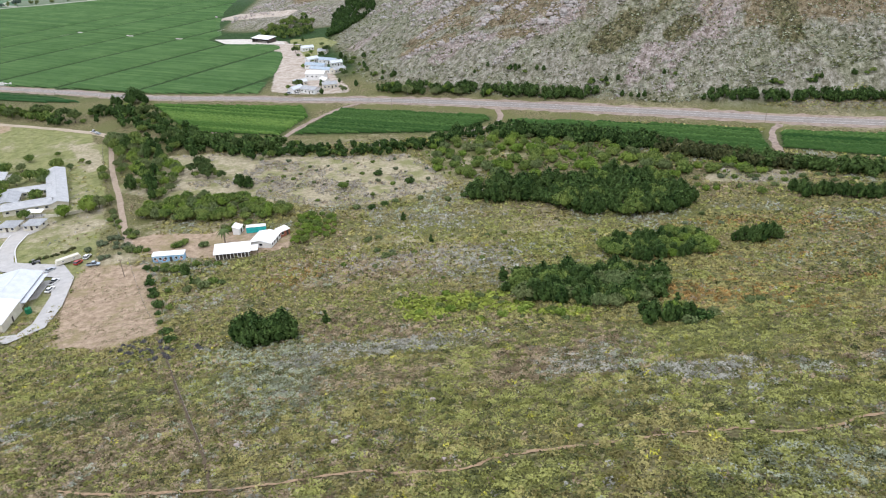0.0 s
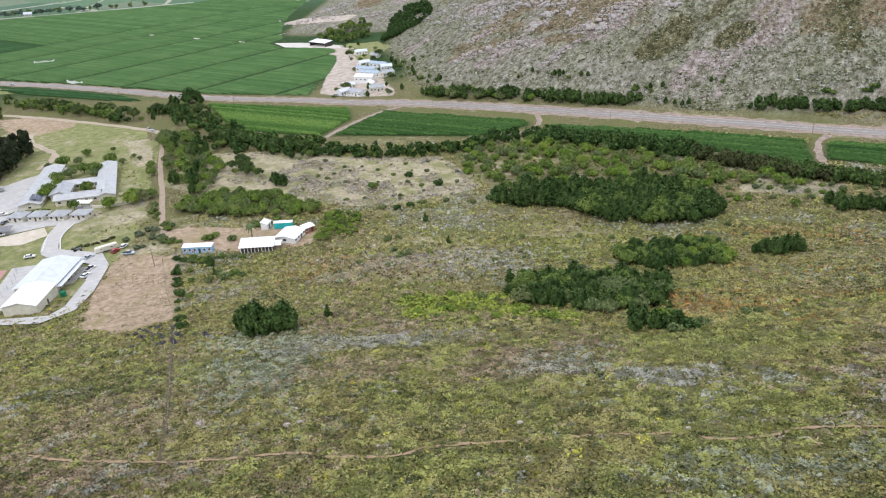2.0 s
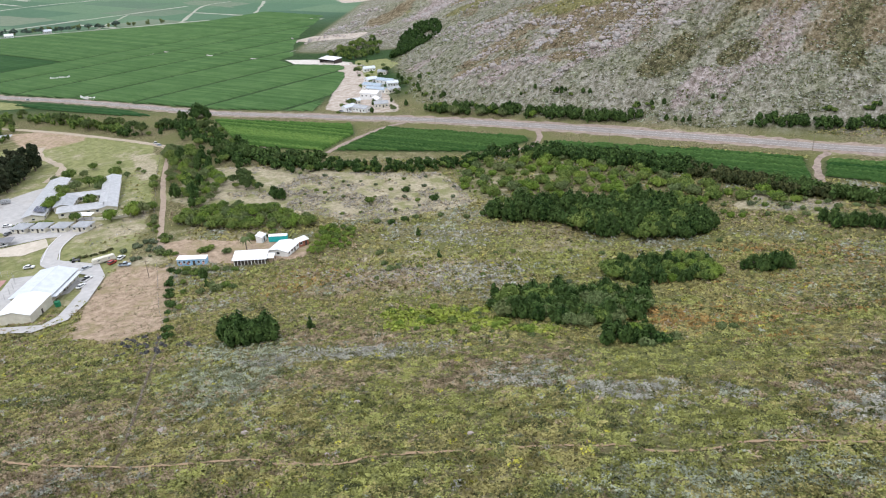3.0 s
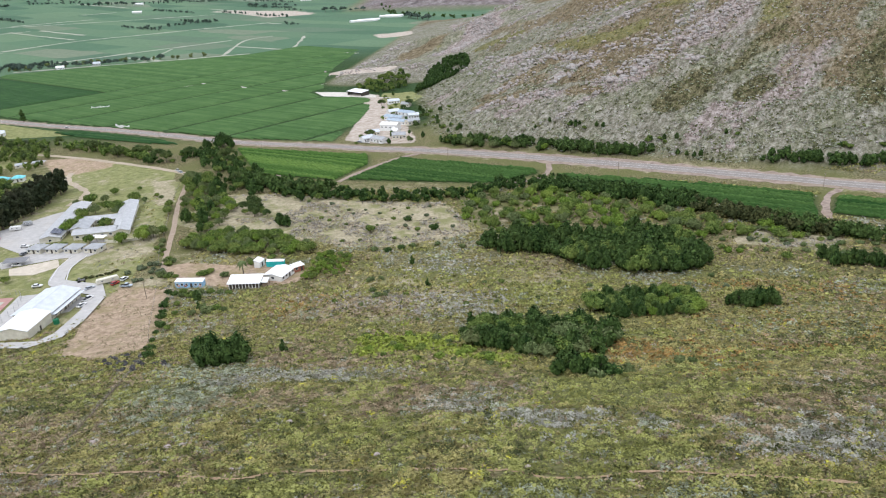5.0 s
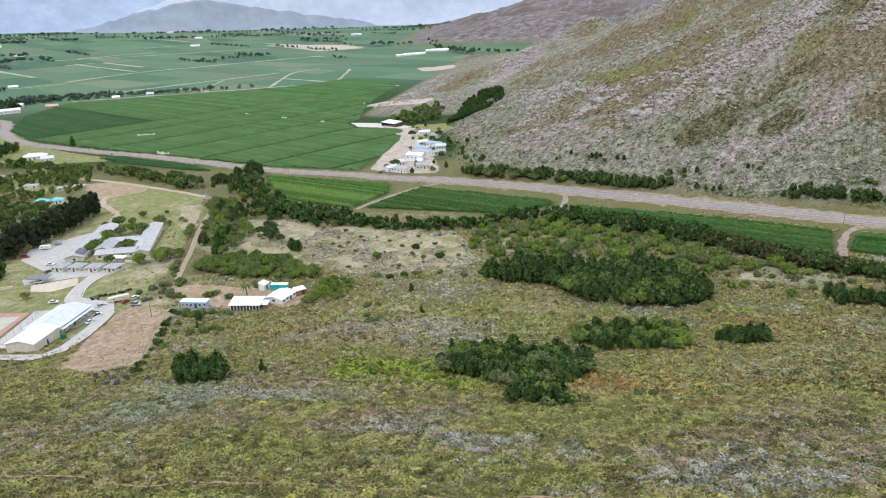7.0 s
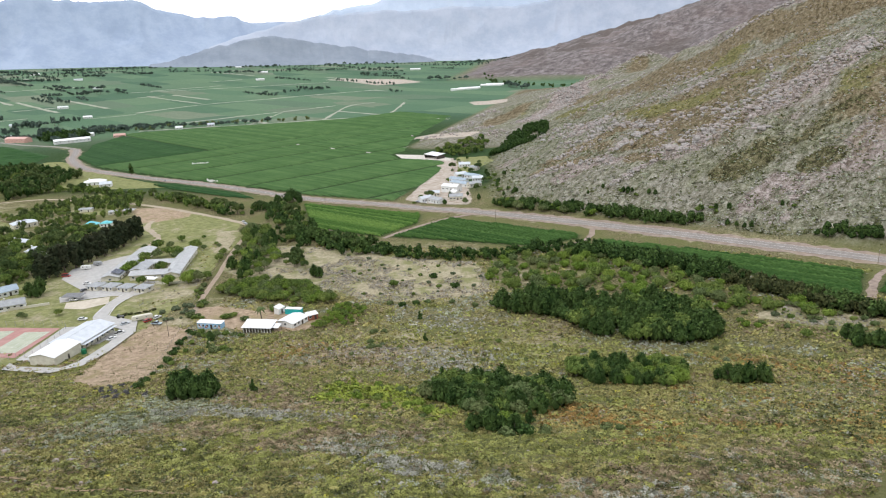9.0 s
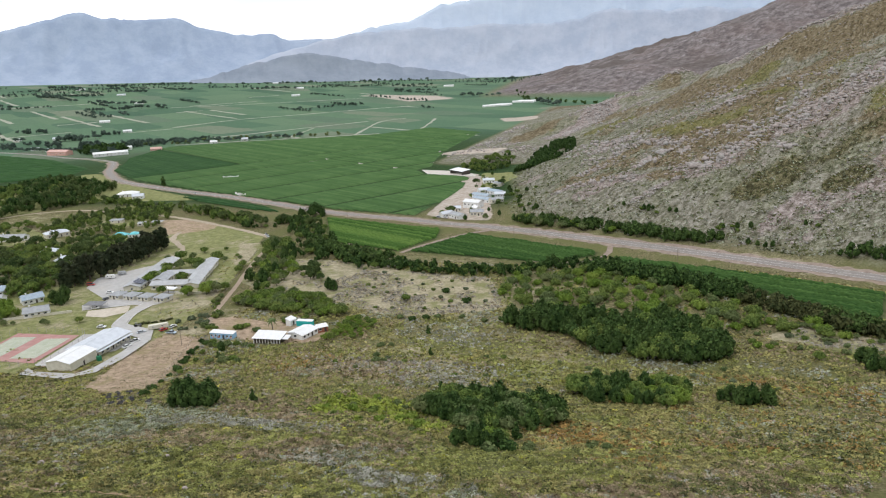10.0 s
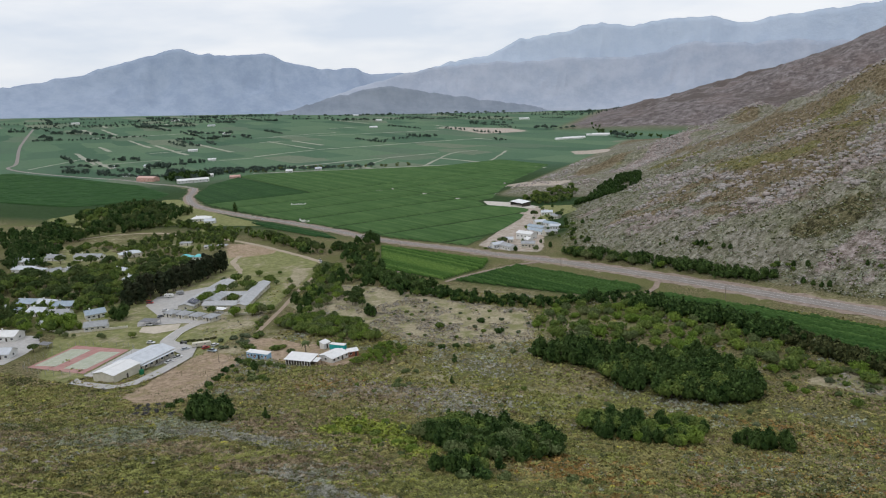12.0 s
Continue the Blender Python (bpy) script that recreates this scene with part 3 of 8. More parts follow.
def build_land():
    xs = axis(-5600, -340, 250, 4200, 2.8, 1.05)
    ys = axis(-900, 40, 640, 5400, 2.8, 1.028)
    gx, gy = np.meshgrid(xs, ys)
    fx, fy = gx.ravel(), gy.ravel()
    verts = np.column_stack([fx, fy, ground(fx, fy)])
    nx, ny = len(xs), len(ys)
    i, j = np.meshgrid(np.arange(nx - 1), np.arange(ny - 1))
    a = (j * nx + i).ravel()
    faces = np.stack([a, a + 1, a + nx + 1, a + nx], 1)
    me = mesh_of("ground", verts, faces, M_LAND)
    me.polygons.foreach_set("use_smooth", np.ones(len(faces), bool))

    def soft(polys, blur=4.0):
        best = np.zeros(len(fx))
        for p in polys:
            d = near_line(fx, fy, p + p[:1])
            best = np.maximum(best, np.clip(0.5 + np.where(inside(fx, fy, p), d, -d) / blur, 0, 1))
        return best

    stony = np.maximum(step(-4, 22, hill_run(fx, fy)), step(-20, 60, spur_run(fx, fy)))
    stony = np.maximum(stony, step(-6, 14, apron_run(fx, fy)))
    far = np.clip((fy - 560) / 60, 0, 1) * (1 - stony)
    far = np.maximum(far, (soft(BLOCKS + [BIG_FIELD], 6)))
    far = far * (1 - stony)
    pale = np.maximum(soft([FARMYARD], 8), soft([[(-332, 1640), (-254, 1695), (-235, 1590), (-304, 1573)]], 20))
    pale = np.maximum(pale, soft([[(-262, 1050), (-175, 985), (-185, 950), (-285, 1010)]], 20))
    pale = np.maximum(pale, soft([[(-1099, 2590), (-775, 2510), (-659, 2368), (-784, 2270)]], 60))
    dry = np.maximum(soft(DRY, 8), 0.52 * np.clip(1 - near_line(fx, fy, ROAD) / 22, 0, 1) * (fx > -900))
    dry = np.maximum(dry, 0.5 * soft([BRUSHY], 14))
    dry = np.maximum(dry, 0.16 * soft([ROUND], 14))
    dry = np.maximum(dry, 0.32 * step(8, -25, slope_run(fx, fy)) * (fx > -190) * (fx < 20) * (fy < 420) * (0.4 + 1.0 * grain(fx, fy, 24)))
    dry = np.maximum(dry, 0.29 * soft([[(-335, 505), (-262, 470), (-180, 290), (-186, 255), (-170, 195), (-230, 200), (-300, 260), (-560, 400), (-600, 560)]], 20) * (0.5 + grain(fx, fy, 18)))
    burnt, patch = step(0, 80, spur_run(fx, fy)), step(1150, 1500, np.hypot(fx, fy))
    across, down = fx * 0.89 - fy * 0.46 + 60 * grain(fx, fy, 70, 3), fx * 0.46 + fy * 0.89
    run = hill_run(fx, fy)
    upper = step(70, 150, run)
    heathy = np.clip(0.85 * streaked(fx, fy, HEATH_STREAKS) + upper * 0.42 + 0.3 * step(0, 25, apron_run(fx, fy)) * step(20, -10, run) + 3.4 * (grain(across, down * 0.4, 55, 5) - 0.60), 0, 1)
    rosy = np.clip(0.8 * np.maximum(streaked(fx, fy, PINK_STREAKS), streaked(fx, fy, ROCK_RIBS)) + 2.6 * (grain(across + 510, down * 0.3, 34, 5) - 0.55), 0, 1)
    grassy = np.clip(0.9 * streaked(fx, fy, MEADOW_STREAKS) + upper * 0.22 + 2.8 * (grain(across + 950, down * 0.45, 62, 5) - 0.64), 0, 1)
    dusky = np.clip(0.95 * streaked(fx, fy, DUSK_STREAKS) + 1.6 * (grain(across - 700, down * 0.4, 40, 4) - 0.62), 0, 1)
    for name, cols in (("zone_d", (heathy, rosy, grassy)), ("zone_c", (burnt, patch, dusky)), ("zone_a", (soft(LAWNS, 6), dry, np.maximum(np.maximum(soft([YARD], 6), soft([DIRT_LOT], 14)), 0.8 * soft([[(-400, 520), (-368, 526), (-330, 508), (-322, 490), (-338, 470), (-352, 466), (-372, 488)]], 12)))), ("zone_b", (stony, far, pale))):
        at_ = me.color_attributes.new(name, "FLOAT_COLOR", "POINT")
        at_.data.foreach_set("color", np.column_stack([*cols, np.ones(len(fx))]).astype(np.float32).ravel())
    return structure(new("ground", me), "scrub slope, stony hill and green valley floor under one sky", "ground")


build_land()


def build_roads():
    structure(strip("road_verge", ROAD[:17], 16.5, M_VERGE, 0.10, 5, ragged=3.5, across=5), "bare pinkish gravel verge along the tarred main road", "road verge")
    structure(strip("road", ROAD, 8.6, M_TAR, 0.24, 6, across=3), "grey two-lane tarred main road through the valley", "road")
    for k, off in enumerate((-3.7, 3.7)):
        structure(strip("road_edge_line", ROAD[:22], 0.15, M_LINE, 0.30, 6, shift=off, across=2), "worn white edge line on the main road", "road marking")
    structure(strip("road_center_line", ROAD[:22], 0.2, M_LINE, 0.30, 6, across=2), "worn white centre line on the main road", "road marking")
    structure(strip("side_road", SIDE_ROAD, 4.8, M_TRACK, 0.16, 5, ragged=1.0), "pale dirt road leading past open grass to the village", "road")
    structure(strip("farm_track", FARM_TRACK, 2.8, M_PATH_WIDE, 0.16, 4, ragged=0.4), "rutted light brown dirt track beside the fence", "track")
    for pts, w in (([(-74, 503), (-95, 487), (-112, 462), (-128, 426)], 5), ([(10, 452), (8, 430), (-2, 416), (-30, 402)], 4.5),
                   ([(163, 375), (151, 362), (138, 330)], 5), ([(-205, 520), (-186, 470), (-172, 440)], 4)):
        structure(strip("field_track", pts, w * 0.8, M_VERGE, 0.2, 4, ragged=1.5), "sandy track between two vineyard blocks", "track")
    for pts, w in (([(-1127, 1468), (-1068, 1657), (-982, 1766), (-836, 1944), (-718, 2072)], 14), ([(-1400, 1882), (-1089, 1688)], 12),
                   ([(-1537, 1982), (-1307, 2165), (-1022, 2406)], 14), ([(-560, 1305), (-619, 1588), (-584, 1680)], 8), ([(-454, 1415), (-501, 1665)], 9),
                   ([(-685, 1232), (-729, 1458)], 7), ([(-844, 1289), (-795, 1415)], 7), ([(-1505, 1112), (-1580, 1326)], 9),
                   ([(-1424, 1211), (-1333, 1354)], 9), ([(-1165, 1355), (-1106, 1442)], 9), ([(-869, 1142), (-748, 1203), (-641, 1253), (-514, 1326)], 14)):
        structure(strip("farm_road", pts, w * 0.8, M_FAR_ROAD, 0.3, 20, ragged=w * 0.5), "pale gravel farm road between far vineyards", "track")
    rnd = random.Random(12)
    for k in range(26):
        bear, r = radians(rnd.uniform(-52, -12)), rnd.uniform(1500, 3600)
        x, y = 60 + r * math.sin(bear), r * math.cos(bear)
        d, ln = (U if rnd.random() < 0.6 else V), rnd.uniform(80, 420)
        if hill_run(x, y) < -60 and spur_run(x, y) < -80:
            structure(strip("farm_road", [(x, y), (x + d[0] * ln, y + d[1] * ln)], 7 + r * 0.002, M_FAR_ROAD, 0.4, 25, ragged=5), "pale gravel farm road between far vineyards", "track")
    structure(strip("footpath", [(-118, 88), (-112, 85), (-95, 81), (-83, 80), (-77, 80), (-70, 80), (-64, 78), (-55, 77), (-51, 79), (-42, 80), (-33, 79),
                                 (-22, 79), (-14, 78), (-9, 75), (-2, 75), (6, 77), (30, 72)], 0.7, M_PATH, 0.14, 0.8, ragged=0.55),
              "narrow reddish trodden footpath through low scrub", "path")

    for u, v0, v1, w in ((-700.5, 350, 575, 2.6), (-700.5, 590, 640, 1.2), (-800, 560, 580, 3), (-885, 545, 560, 3)):
        structure(strip("vineyard_track", [tuple(u * U + v0 * V), tuple(u * U + v1 * V)], w, M_PALE, 0.3, 8, ragged=0.8), "pale dirt track between two vine blocks", "track")
    for u in (-541, -625, -708, -790, -880):
        structure(strip("headland", [tuple((u - 8) * U + CROSS * V), tuple((u + 8) * U + CROSS * V)], 4, M_PALE, 0.3, 4, ragged=1.5), "pale turning place where vine blocks meet", "track")
    structure(strip("fence_trace", [(-138, 188), (-128, 166), (-119, 145), (-108, 119), (-98, 96), (-92, 80)], 0.45, M_TRACE, 0.10, 1.2, ragged=0.5), "narrow dark line of dead brush along the old fence", "path")

build_roads()

# ---- vineyards ----


def cut_row(poly, u_axis, v_axis, v):
    """Where a row at v enters and leaves the polygon, along u."""
    q = [(np.dot(p, u_axis), np.dot(p, v_axis)) for p in poly]
    hits = sorted(a[0] + (v - a[1]) * (b[0] - a[0]) / (b[1] - a[1]) for a, b in zip(q, q[1:] + q[:1]) if (a[1] > v) != (b[1] > v))
    return list(zip(hits[::2], hits[1::2]))


def vine_rows(name, poly, u_axis, v_axis, gap, mat, seg, tall, wide, breaks=(), label="", seed=1, rough=0.2):
    rnd = np.random.RandomState(seed)
    vs = [np.dot(p, v_axis) for p in poly]
    verts, faces, base = [], [], 0
    v = min(vs) + gap
    while v < max(vs):
        for u0, u1 in cut_row(poly, u_axis, v_axis, v):
            stops = [u0] + [b for b in breaks if u0 < b < u1] + [u1]
            for a, b in zip(stops, stops[1:]):
                a, b = a + 0.6 + rnd.rand() * 1.2, b - 0.6 - rnd.rand() * 1.2
                if b - a < seg:
                    continue
                n = max(2, int((b - a) / seg) + 1)
                u = np.linspace(a, b, n)
                ring = []
                taper = np.ones(n)
                taper[0] = taper[-1] = 0.12
                for off, h in ((-0.5, 0.25), (-0.42, 0.85), (0.05, 1.0), (0.45, 0.8), (0.5, 0.25)):
                    o = v + wide * (off + 1.2 * rough * (rnd.rand(n) - 0.5))
                    q = u[:, None] * u_axis + o[:, None] * v_axis
                    ring.append(np.column_stack([q, ground(q[:, 0], q[:, 1]) + tall * h * taper * (1 - rough + 2 * rough * rnd.rand(n))]))
                verts.append(np.concatenate(ring))
                i = np.arange(n - 1)
                for k in range(4):
                    faces.append(base + np.stack([k * n + i, k * n + i + 1, (k + 1) * n + i + 1, (k + 1) * n + i], 1))
                base += 5 * n
        v += gap
    if verts:
        ob = new(name, mesh_of(name, np.concatenate(verts), np.concatenate(faces), mat))
        tagged(ob, label, "vineyard", "vineyard blocks", "stuff")


def build_vines():
    along, over = np.array((0.885, -0.466)), np.array((0.466, 0.885))
    for k, p in enumerate(BLOCKS):
        vine_rows("vineyard", p, along, over, 2.5, M_NEAR_VINE if k == 0 else M_DEEP_VINE, 1.2, 1.8, 0.95, label="near trellised vineyard rows in full green leaf", seed=k, rough=0.35)
    edges = [-1330, -950, -880, -790, -708, -625, -541, -458, -100]

    def cut(src, axis, lim, sign):
        pts = []
        for p, q in zip(src, src[1:] + src[:1]):
            in0, in1 = sign * (p[axis] - lim) >= 0, sign * (q[axis] - lim) >= 0
            if in0:
                pts.append(p)
            if in0 != in1:
                w = (lim - p[axis]) / (q[axis] - p[axis])
                pts.append((p[0] + w * (q[0] - p[0]), p[1] + w * (q[1] - p[1])))
        return pts

    for k, (a, b) in enumerate(zip(edges, edges[1:])):
        whole = cut(cut([(float(np.dot(p, U)), float(np.dot(p, V))) for p in BIG_FIELD], 0, a + 1.0, 1), 0, b - 1.0, -1)
        for pts, mat in ((cut(whole, 1, 463, -1), M_VINE_DARK), (cut(whole, 1, 466, 1), M_VINE)) if k == 0 else ((cut(whole, 1, CROSS - 1.4, -1), M_VINE), (cut(whole, 1, CROSS + 1.4, 1), M_VINE)):
            if len(pts) > 2:
                q = [tuple(u * U + v * V) for u, v in pts]
                vine_rows("vineyard", q, U, V, 2.9, mat, 7, 1.7, 1.8, label="broad block of dark green vineyard rows" if mat == M_VINE_DARK else "broad block of green vineyard rows on the valley floor", seed=20 + k, rough=0.12)


build_vines()


# ---- far mountains ----
def mountain(name, crest, near, deep, mat, label, rugged=0.22, seed=0):
    """A range whose crest follows bearings and heights in degrees, as seen from the valley mouth."""
    rnd = 40.0 * seed
    b = np.linspace(crest[0][0], crest[-1][0], 520)
    h = np.interp(b, [c[0] for c in crest], [c[1] for c in crest])
    h = h + 0.55 * (grain(b * 1.0 + 60 * seed, 0 * b + seed, 3.2, 5) - 0.5) + 0.25 * (grain(b + 31 * seed, 0 * b + 7, 0.7, 3) - 0.5)
    rows = 34
    verts = []
    for k in range(rows):
        u = k / (rows - 1)
        r = near + deep * u
        x, y = 30 + r * np.sin(np.radians(b)), r * np.cos(np.radians(b))
        top = 138 + (near + deep * 0.75) * np.tan(np.radians(h))
        low = ground(x, y) - 20
        form = np.where(u < 0.75, (u / 0.75) ** 1.25, 1 - 0.6 * ((u - 0.75) / 0.25) ** 2)
        ridge = 1 - 2 * np.abs(grain(x + rnd + 240 * u * np.sin(b * 0.7 + seed), y * 1.1 + rnd, 420, 5) - 0.5)
        w = min(u / 0.75, 1.0)
        fold = 1 - rugged * 4 * w * (1 - w) * (1.2 - ridge) * 2.2
        verts.append(np.column_stack([x, y, low + (top - low) * form * fold]))
    n = len(b)
    i, j = np.meshgrid(np.arange(n - 1), np.arange(rows - 1))
    a = (j * n + i).ravel()
    me = mesh_of(name, np.concatenate(verts), np.stack([a, a + 1, a + n + 1, a + n], 1), mat)
    me.polygons.foreach_set("use_smooth", np.ones(len(me.polygons), bool))
    return tagged(new(name, me), label, "mountain", kind="structure")


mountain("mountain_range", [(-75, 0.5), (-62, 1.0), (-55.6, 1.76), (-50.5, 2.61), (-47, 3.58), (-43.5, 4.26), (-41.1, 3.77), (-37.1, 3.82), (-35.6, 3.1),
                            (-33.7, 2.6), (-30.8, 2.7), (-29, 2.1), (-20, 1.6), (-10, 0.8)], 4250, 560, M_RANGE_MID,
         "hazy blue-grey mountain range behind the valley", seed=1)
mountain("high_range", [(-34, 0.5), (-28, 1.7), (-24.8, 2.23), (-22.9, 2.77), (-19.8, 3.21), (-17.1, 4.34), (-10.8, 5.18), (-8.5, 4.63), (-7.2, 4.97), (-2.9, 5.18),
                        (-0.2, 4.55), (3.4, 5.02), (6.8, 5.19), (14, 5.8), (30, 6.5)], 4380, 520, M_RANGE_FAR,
         "pale high mountains tinted for cloud shade and haze", seed=2)
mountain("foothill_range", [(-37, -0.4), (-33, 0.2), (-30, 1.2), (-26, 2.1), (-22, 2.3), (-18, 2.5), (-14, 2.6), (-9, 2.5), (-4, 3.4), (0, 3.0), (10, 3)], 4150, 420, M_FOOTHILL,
         "foothills tinted grey-mauve with haze below the high range", seed=3)
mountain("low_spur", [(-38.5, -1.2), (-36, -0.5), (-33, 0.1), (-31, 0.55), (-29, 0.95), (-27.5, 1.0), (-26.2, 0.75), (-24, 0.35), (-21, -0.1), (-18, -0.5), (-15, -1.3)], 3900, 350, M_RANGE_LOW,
         "dark wooded spur tinted with haze, running out into the plain", seed=4)


# ---- building materials ----
def ribbed_roof(name, dark, light, rough=0.45, metal=0.0):
    s = Shade(name, rough, metal, 0.4)
    wave = s.nt.nodes.new("ShaderNodeTexWave")
    wave.inputs["Scale"].default_value = 1.6
    wave.inputs["Distortion"].default_value = 0.4
    tc = s.nt.nodes.new("ShaderNodeTexCoord")
    s.nt.links.new(tc.outputs["Object"], wave.inputs["Vector"])
    c = s.mix(s.mask(s.noise(2.5, 5, 0.65), 0.3, 0.7), dark, light)
    c = s.mix(s.math("MULTIPLY", wave.outputs["Fac"], 0.18), c, dark)
    return s.color(c).bump(wave.outputs["Fac"], 0.03, 0.5).mat


M_ROOF_PALE = ribbed_roof("pale_roof_sheet", (0.50, 0.53, 0.57), (0.64, 0.67, 0.71))
M_ROOF_WHITE = ribbed_roof("white_roof_sheet", (0.70, 0.70, 0.69), (0.84, 0.84, 0.83))
M_ROOF_GREY = ribbed_roof("grey_roof_sheet", (0.27, 0.28, 0.29), (0.41, 0.42, 0.43))
M_ROOF_SCHOOL = ribbed_roof("weathered_grey_sheet", (0.34, 0.345, 0.35), (0.50, 0.505, 0.505))
M_ROOF_DARK = ribbed_roof("dark_roof_tile", (0.12, 0.12, 0.125), (0.20, 0.20, 0.21))
M_ROOF_BLUE = ribbed_roof("blue_grey_roof", (0.26, 0.33, 0.40), (0.40, 0.47, 0.53))
M_ROOF_TEAL = ribbed_roof("turquoise_roof", (0.10, 0.45, 0.50), (0.20, 0.62, 0.66))
M_ROOF_PINK = ribbed_roof("salmon_roof", (0.52, 0.30, 0.25), (0.66, 0.42, 0.36))
M_WALL_CREAM = plain_material("cream_plaster", (0.58, 0.55, 0.45), (0.70, 0.67, 0.57), 1.4, 0.85, 0.004, stain=(0.46, 0.42, 0.34))
M_WALL_WHITE = plain_material("white_plaster", (0.68, 0.68, 0.66), (0.80, 0.80, 0.78), 1.4, 0.85, 0.004, stain=(0.58, 0.55, 0.50))
M_WALL_PINK = plain_material("salmon_plaster", (0.56, 0.33, 0.27), (0.68, 0.43, 0.36), 1.4, 0.85, 0.004)
M_WALL_BLUE = plain_material("light_blue_boards", (0.24, 0.45, 0.68), (0.34, 0.56, 0.77), 0.8, 0.7, 0.004, stain=(0.42, 0.52, 0.62))
M_TEAL = plain_material("turquoise_steel", (0.02, 0.38, 0.38), (0.05, 0.50, 0.49), 0.8, 0.5, 0.004, stain=(0.05, 0.30, 0.30))
M_BRICK = plain_material("red_brick", (0.30, 0.10, 0.065), (0.42, 0.17, 0.11), 0.4, 0.9, 0.006)
M_DARK_WOOD = plain_material("dark_timber", (0.045, 0.04, 0.035), (0.10, 0.085, 0.07), 0.5, 0.8, 0.004)
M_WOOD = plain_material("weathered_timber", (0.16, 0.125, 0.09), (0.28, 0.23, 0.18), 0.3, 0.85, 0.004)
M_WIRE = plain_material("grey_steel", (0.30, 0.30, 0.30), (0.44, 0.44, 0.43), 0.5, 0.5, 0.0, metal=0.6)
M_FRAME = plain_material("white_frame", (0.70, 0.70, 0.69), (0.80, 0.80, 0.79), 0.5, 0.5, 0.0)
M_GLASS = Shade("dark_window", 0.12, spec=0.6).color((0.035, 0.042, 0.05)).mat
M_PANEL = Shade("solar_panel", 0.2, spec=0.6).color((0.02, 0.028, 0.06)).mat
M_RUBBER = Shade("black_rubber", 0.9).color((0.02, 0.02, 0.02)).mat
M_COURT_RED = plain_material("red_court", (0.36, 0.185, 0.165), (0.45, 0.255, 0.23), 3.0, 0.9, 0.005, stain=(0.42, 0.30, 0.26))
M_COURT_GREEN = plain_material("faded_green_court", (0.35, 0.38, 0.28), (0.46, 0.475, 0.37), 3.0, 0.9, 0.005, stain=(0.45, 0.46, 0.38))
M_PAVE = plain_material("grey_paving", (0.37, 0.36, 0.345), (0.49, 0.475, 0.455), 2.5, 0.9, 0.01, stain=(0.46, 0.42, 0.37))
M_SAND = plain_material("sandy_ground", (0.46, 0.40, 0.32), (0.58, 0.52, 0.43), 2.0, 0.95, 0.02, stain=(0.36, 0.33, 0.22))
M_TANK = plain_material("green_plastic", (0.01, 0.13, 0.06), (0.02, 0.18, 0.085), 0.8, 0.5, 0.0)


def paint(name, c, rough=0.3):
    s = Shade(name, rough, spec=0.5)
    return s.color(s.mix(s.mask(s.noise(0.7, 4), 0.3, 0.7), c, tuple(v * 0.82 for v in c))).mat


CAR_PAINT = {"white": paint("white_car_paint", (0.78, 0.78, 0.77)), "silver": paint("silver_car_paint", (0.42, 0.45, 0.48)),
             "red": paint("red_car_paint", (0.42, 0.035, 0.03)), "blue": paint("pale_blue_car_paint", (0.42, 0.50, 0.58)),
             "grey": paint("grey_car_paint", (0.12, 0.125, 0.13))}


# ---- builders ----
def box(bm, x0, x1, y0, y1, z0, z1):
    v = [bm.verts.new(p) for p in ((x0, y0, z0), (x1, y0, z0), (x1, y1, z0), (x0, y1, z0), (x0, y0, z1), (x1, y0, z1), (x1, y1, z1), (x0, y1, z1))]
    for f in ((3, 2, 1, 0), (4, 5, 6, 7), (0, 1, 5, 4), (1, 2, 6, 5), (2, 3, 7, 6), (3, 0, 4, 7)):
        bm.faces.new([v[k] for k in f])
    return v


def solid(bm, ring_a, ring_b):
    """A closed body between two rings of points."""
    a, b = [bm.verts.new(p) for p in ring_a], [bm.verts.new(p) for p in ring_b]
    n = len(a)
    bm.faces.new(a[::-1])
    bm.faces.new(b)
    for k in range(n):
        bm.faces.new((a[k], a[(k + 1) % n], b[(k + 1) % n], b[k]))


def tube(bm, p, q, r0, r1, sides=6):
    p, q = Vector(p), Vector(q)
    turn = (q - p).to_track_quat("Z", "Y").to_matrix()
    ring = [Vector((math.cos(2 * math.pi * k / sides), math.sin(2 * math.pi * k / sides), 0)) for k in range(sides)]
    solid(bm, [p + turn @ (v * r0) for v in ring], [q + turn @ (v * r1) for v in ring])


def tidy(bm):
    bmesh.ops.recalc_face_normals(bm, faces=bm.faces[:])
    return bm


SHARED = {}


def shared_part(key, make, material, parent, m, name, label=""):
    """A part on a mesh that alike parts share."""
    if key not in SHARED:
        bm = tidy(make())
        me = bpy.data.meshes.new(name)
        bm.to_mesh(me)
        bm.free()
        me.materials.append(material)
        SHARED[key] = me
    ob = new(name, SHARED[key])
    ob.parent = parent
    ob.matrix_basis = m
    return tagged(ob, label)


def frame_mesh(w, h):
    bm = bmesh.new()
    t, d = 0.09, 0.12
    box(bm, -w / 2, w / 2, -0.02, d, 0, t)
    box(bm, -w / 2, w / 2, -0.02, d, h - t, h)
    box(bm, -w / 2, -w / 2 + t, -0.02, d, t, h - t)
    box(bm, w / 2 - t, w / 2, -0.02, d, t, h - t)
    return bm


def pane_mesh(w, h):
    bm = bmesh.new()
    box(bm, -w / 2 + 0.05, w / 2 - 0.05, -0.05, 0.03, 0.05, h - 0.05)
    return bm


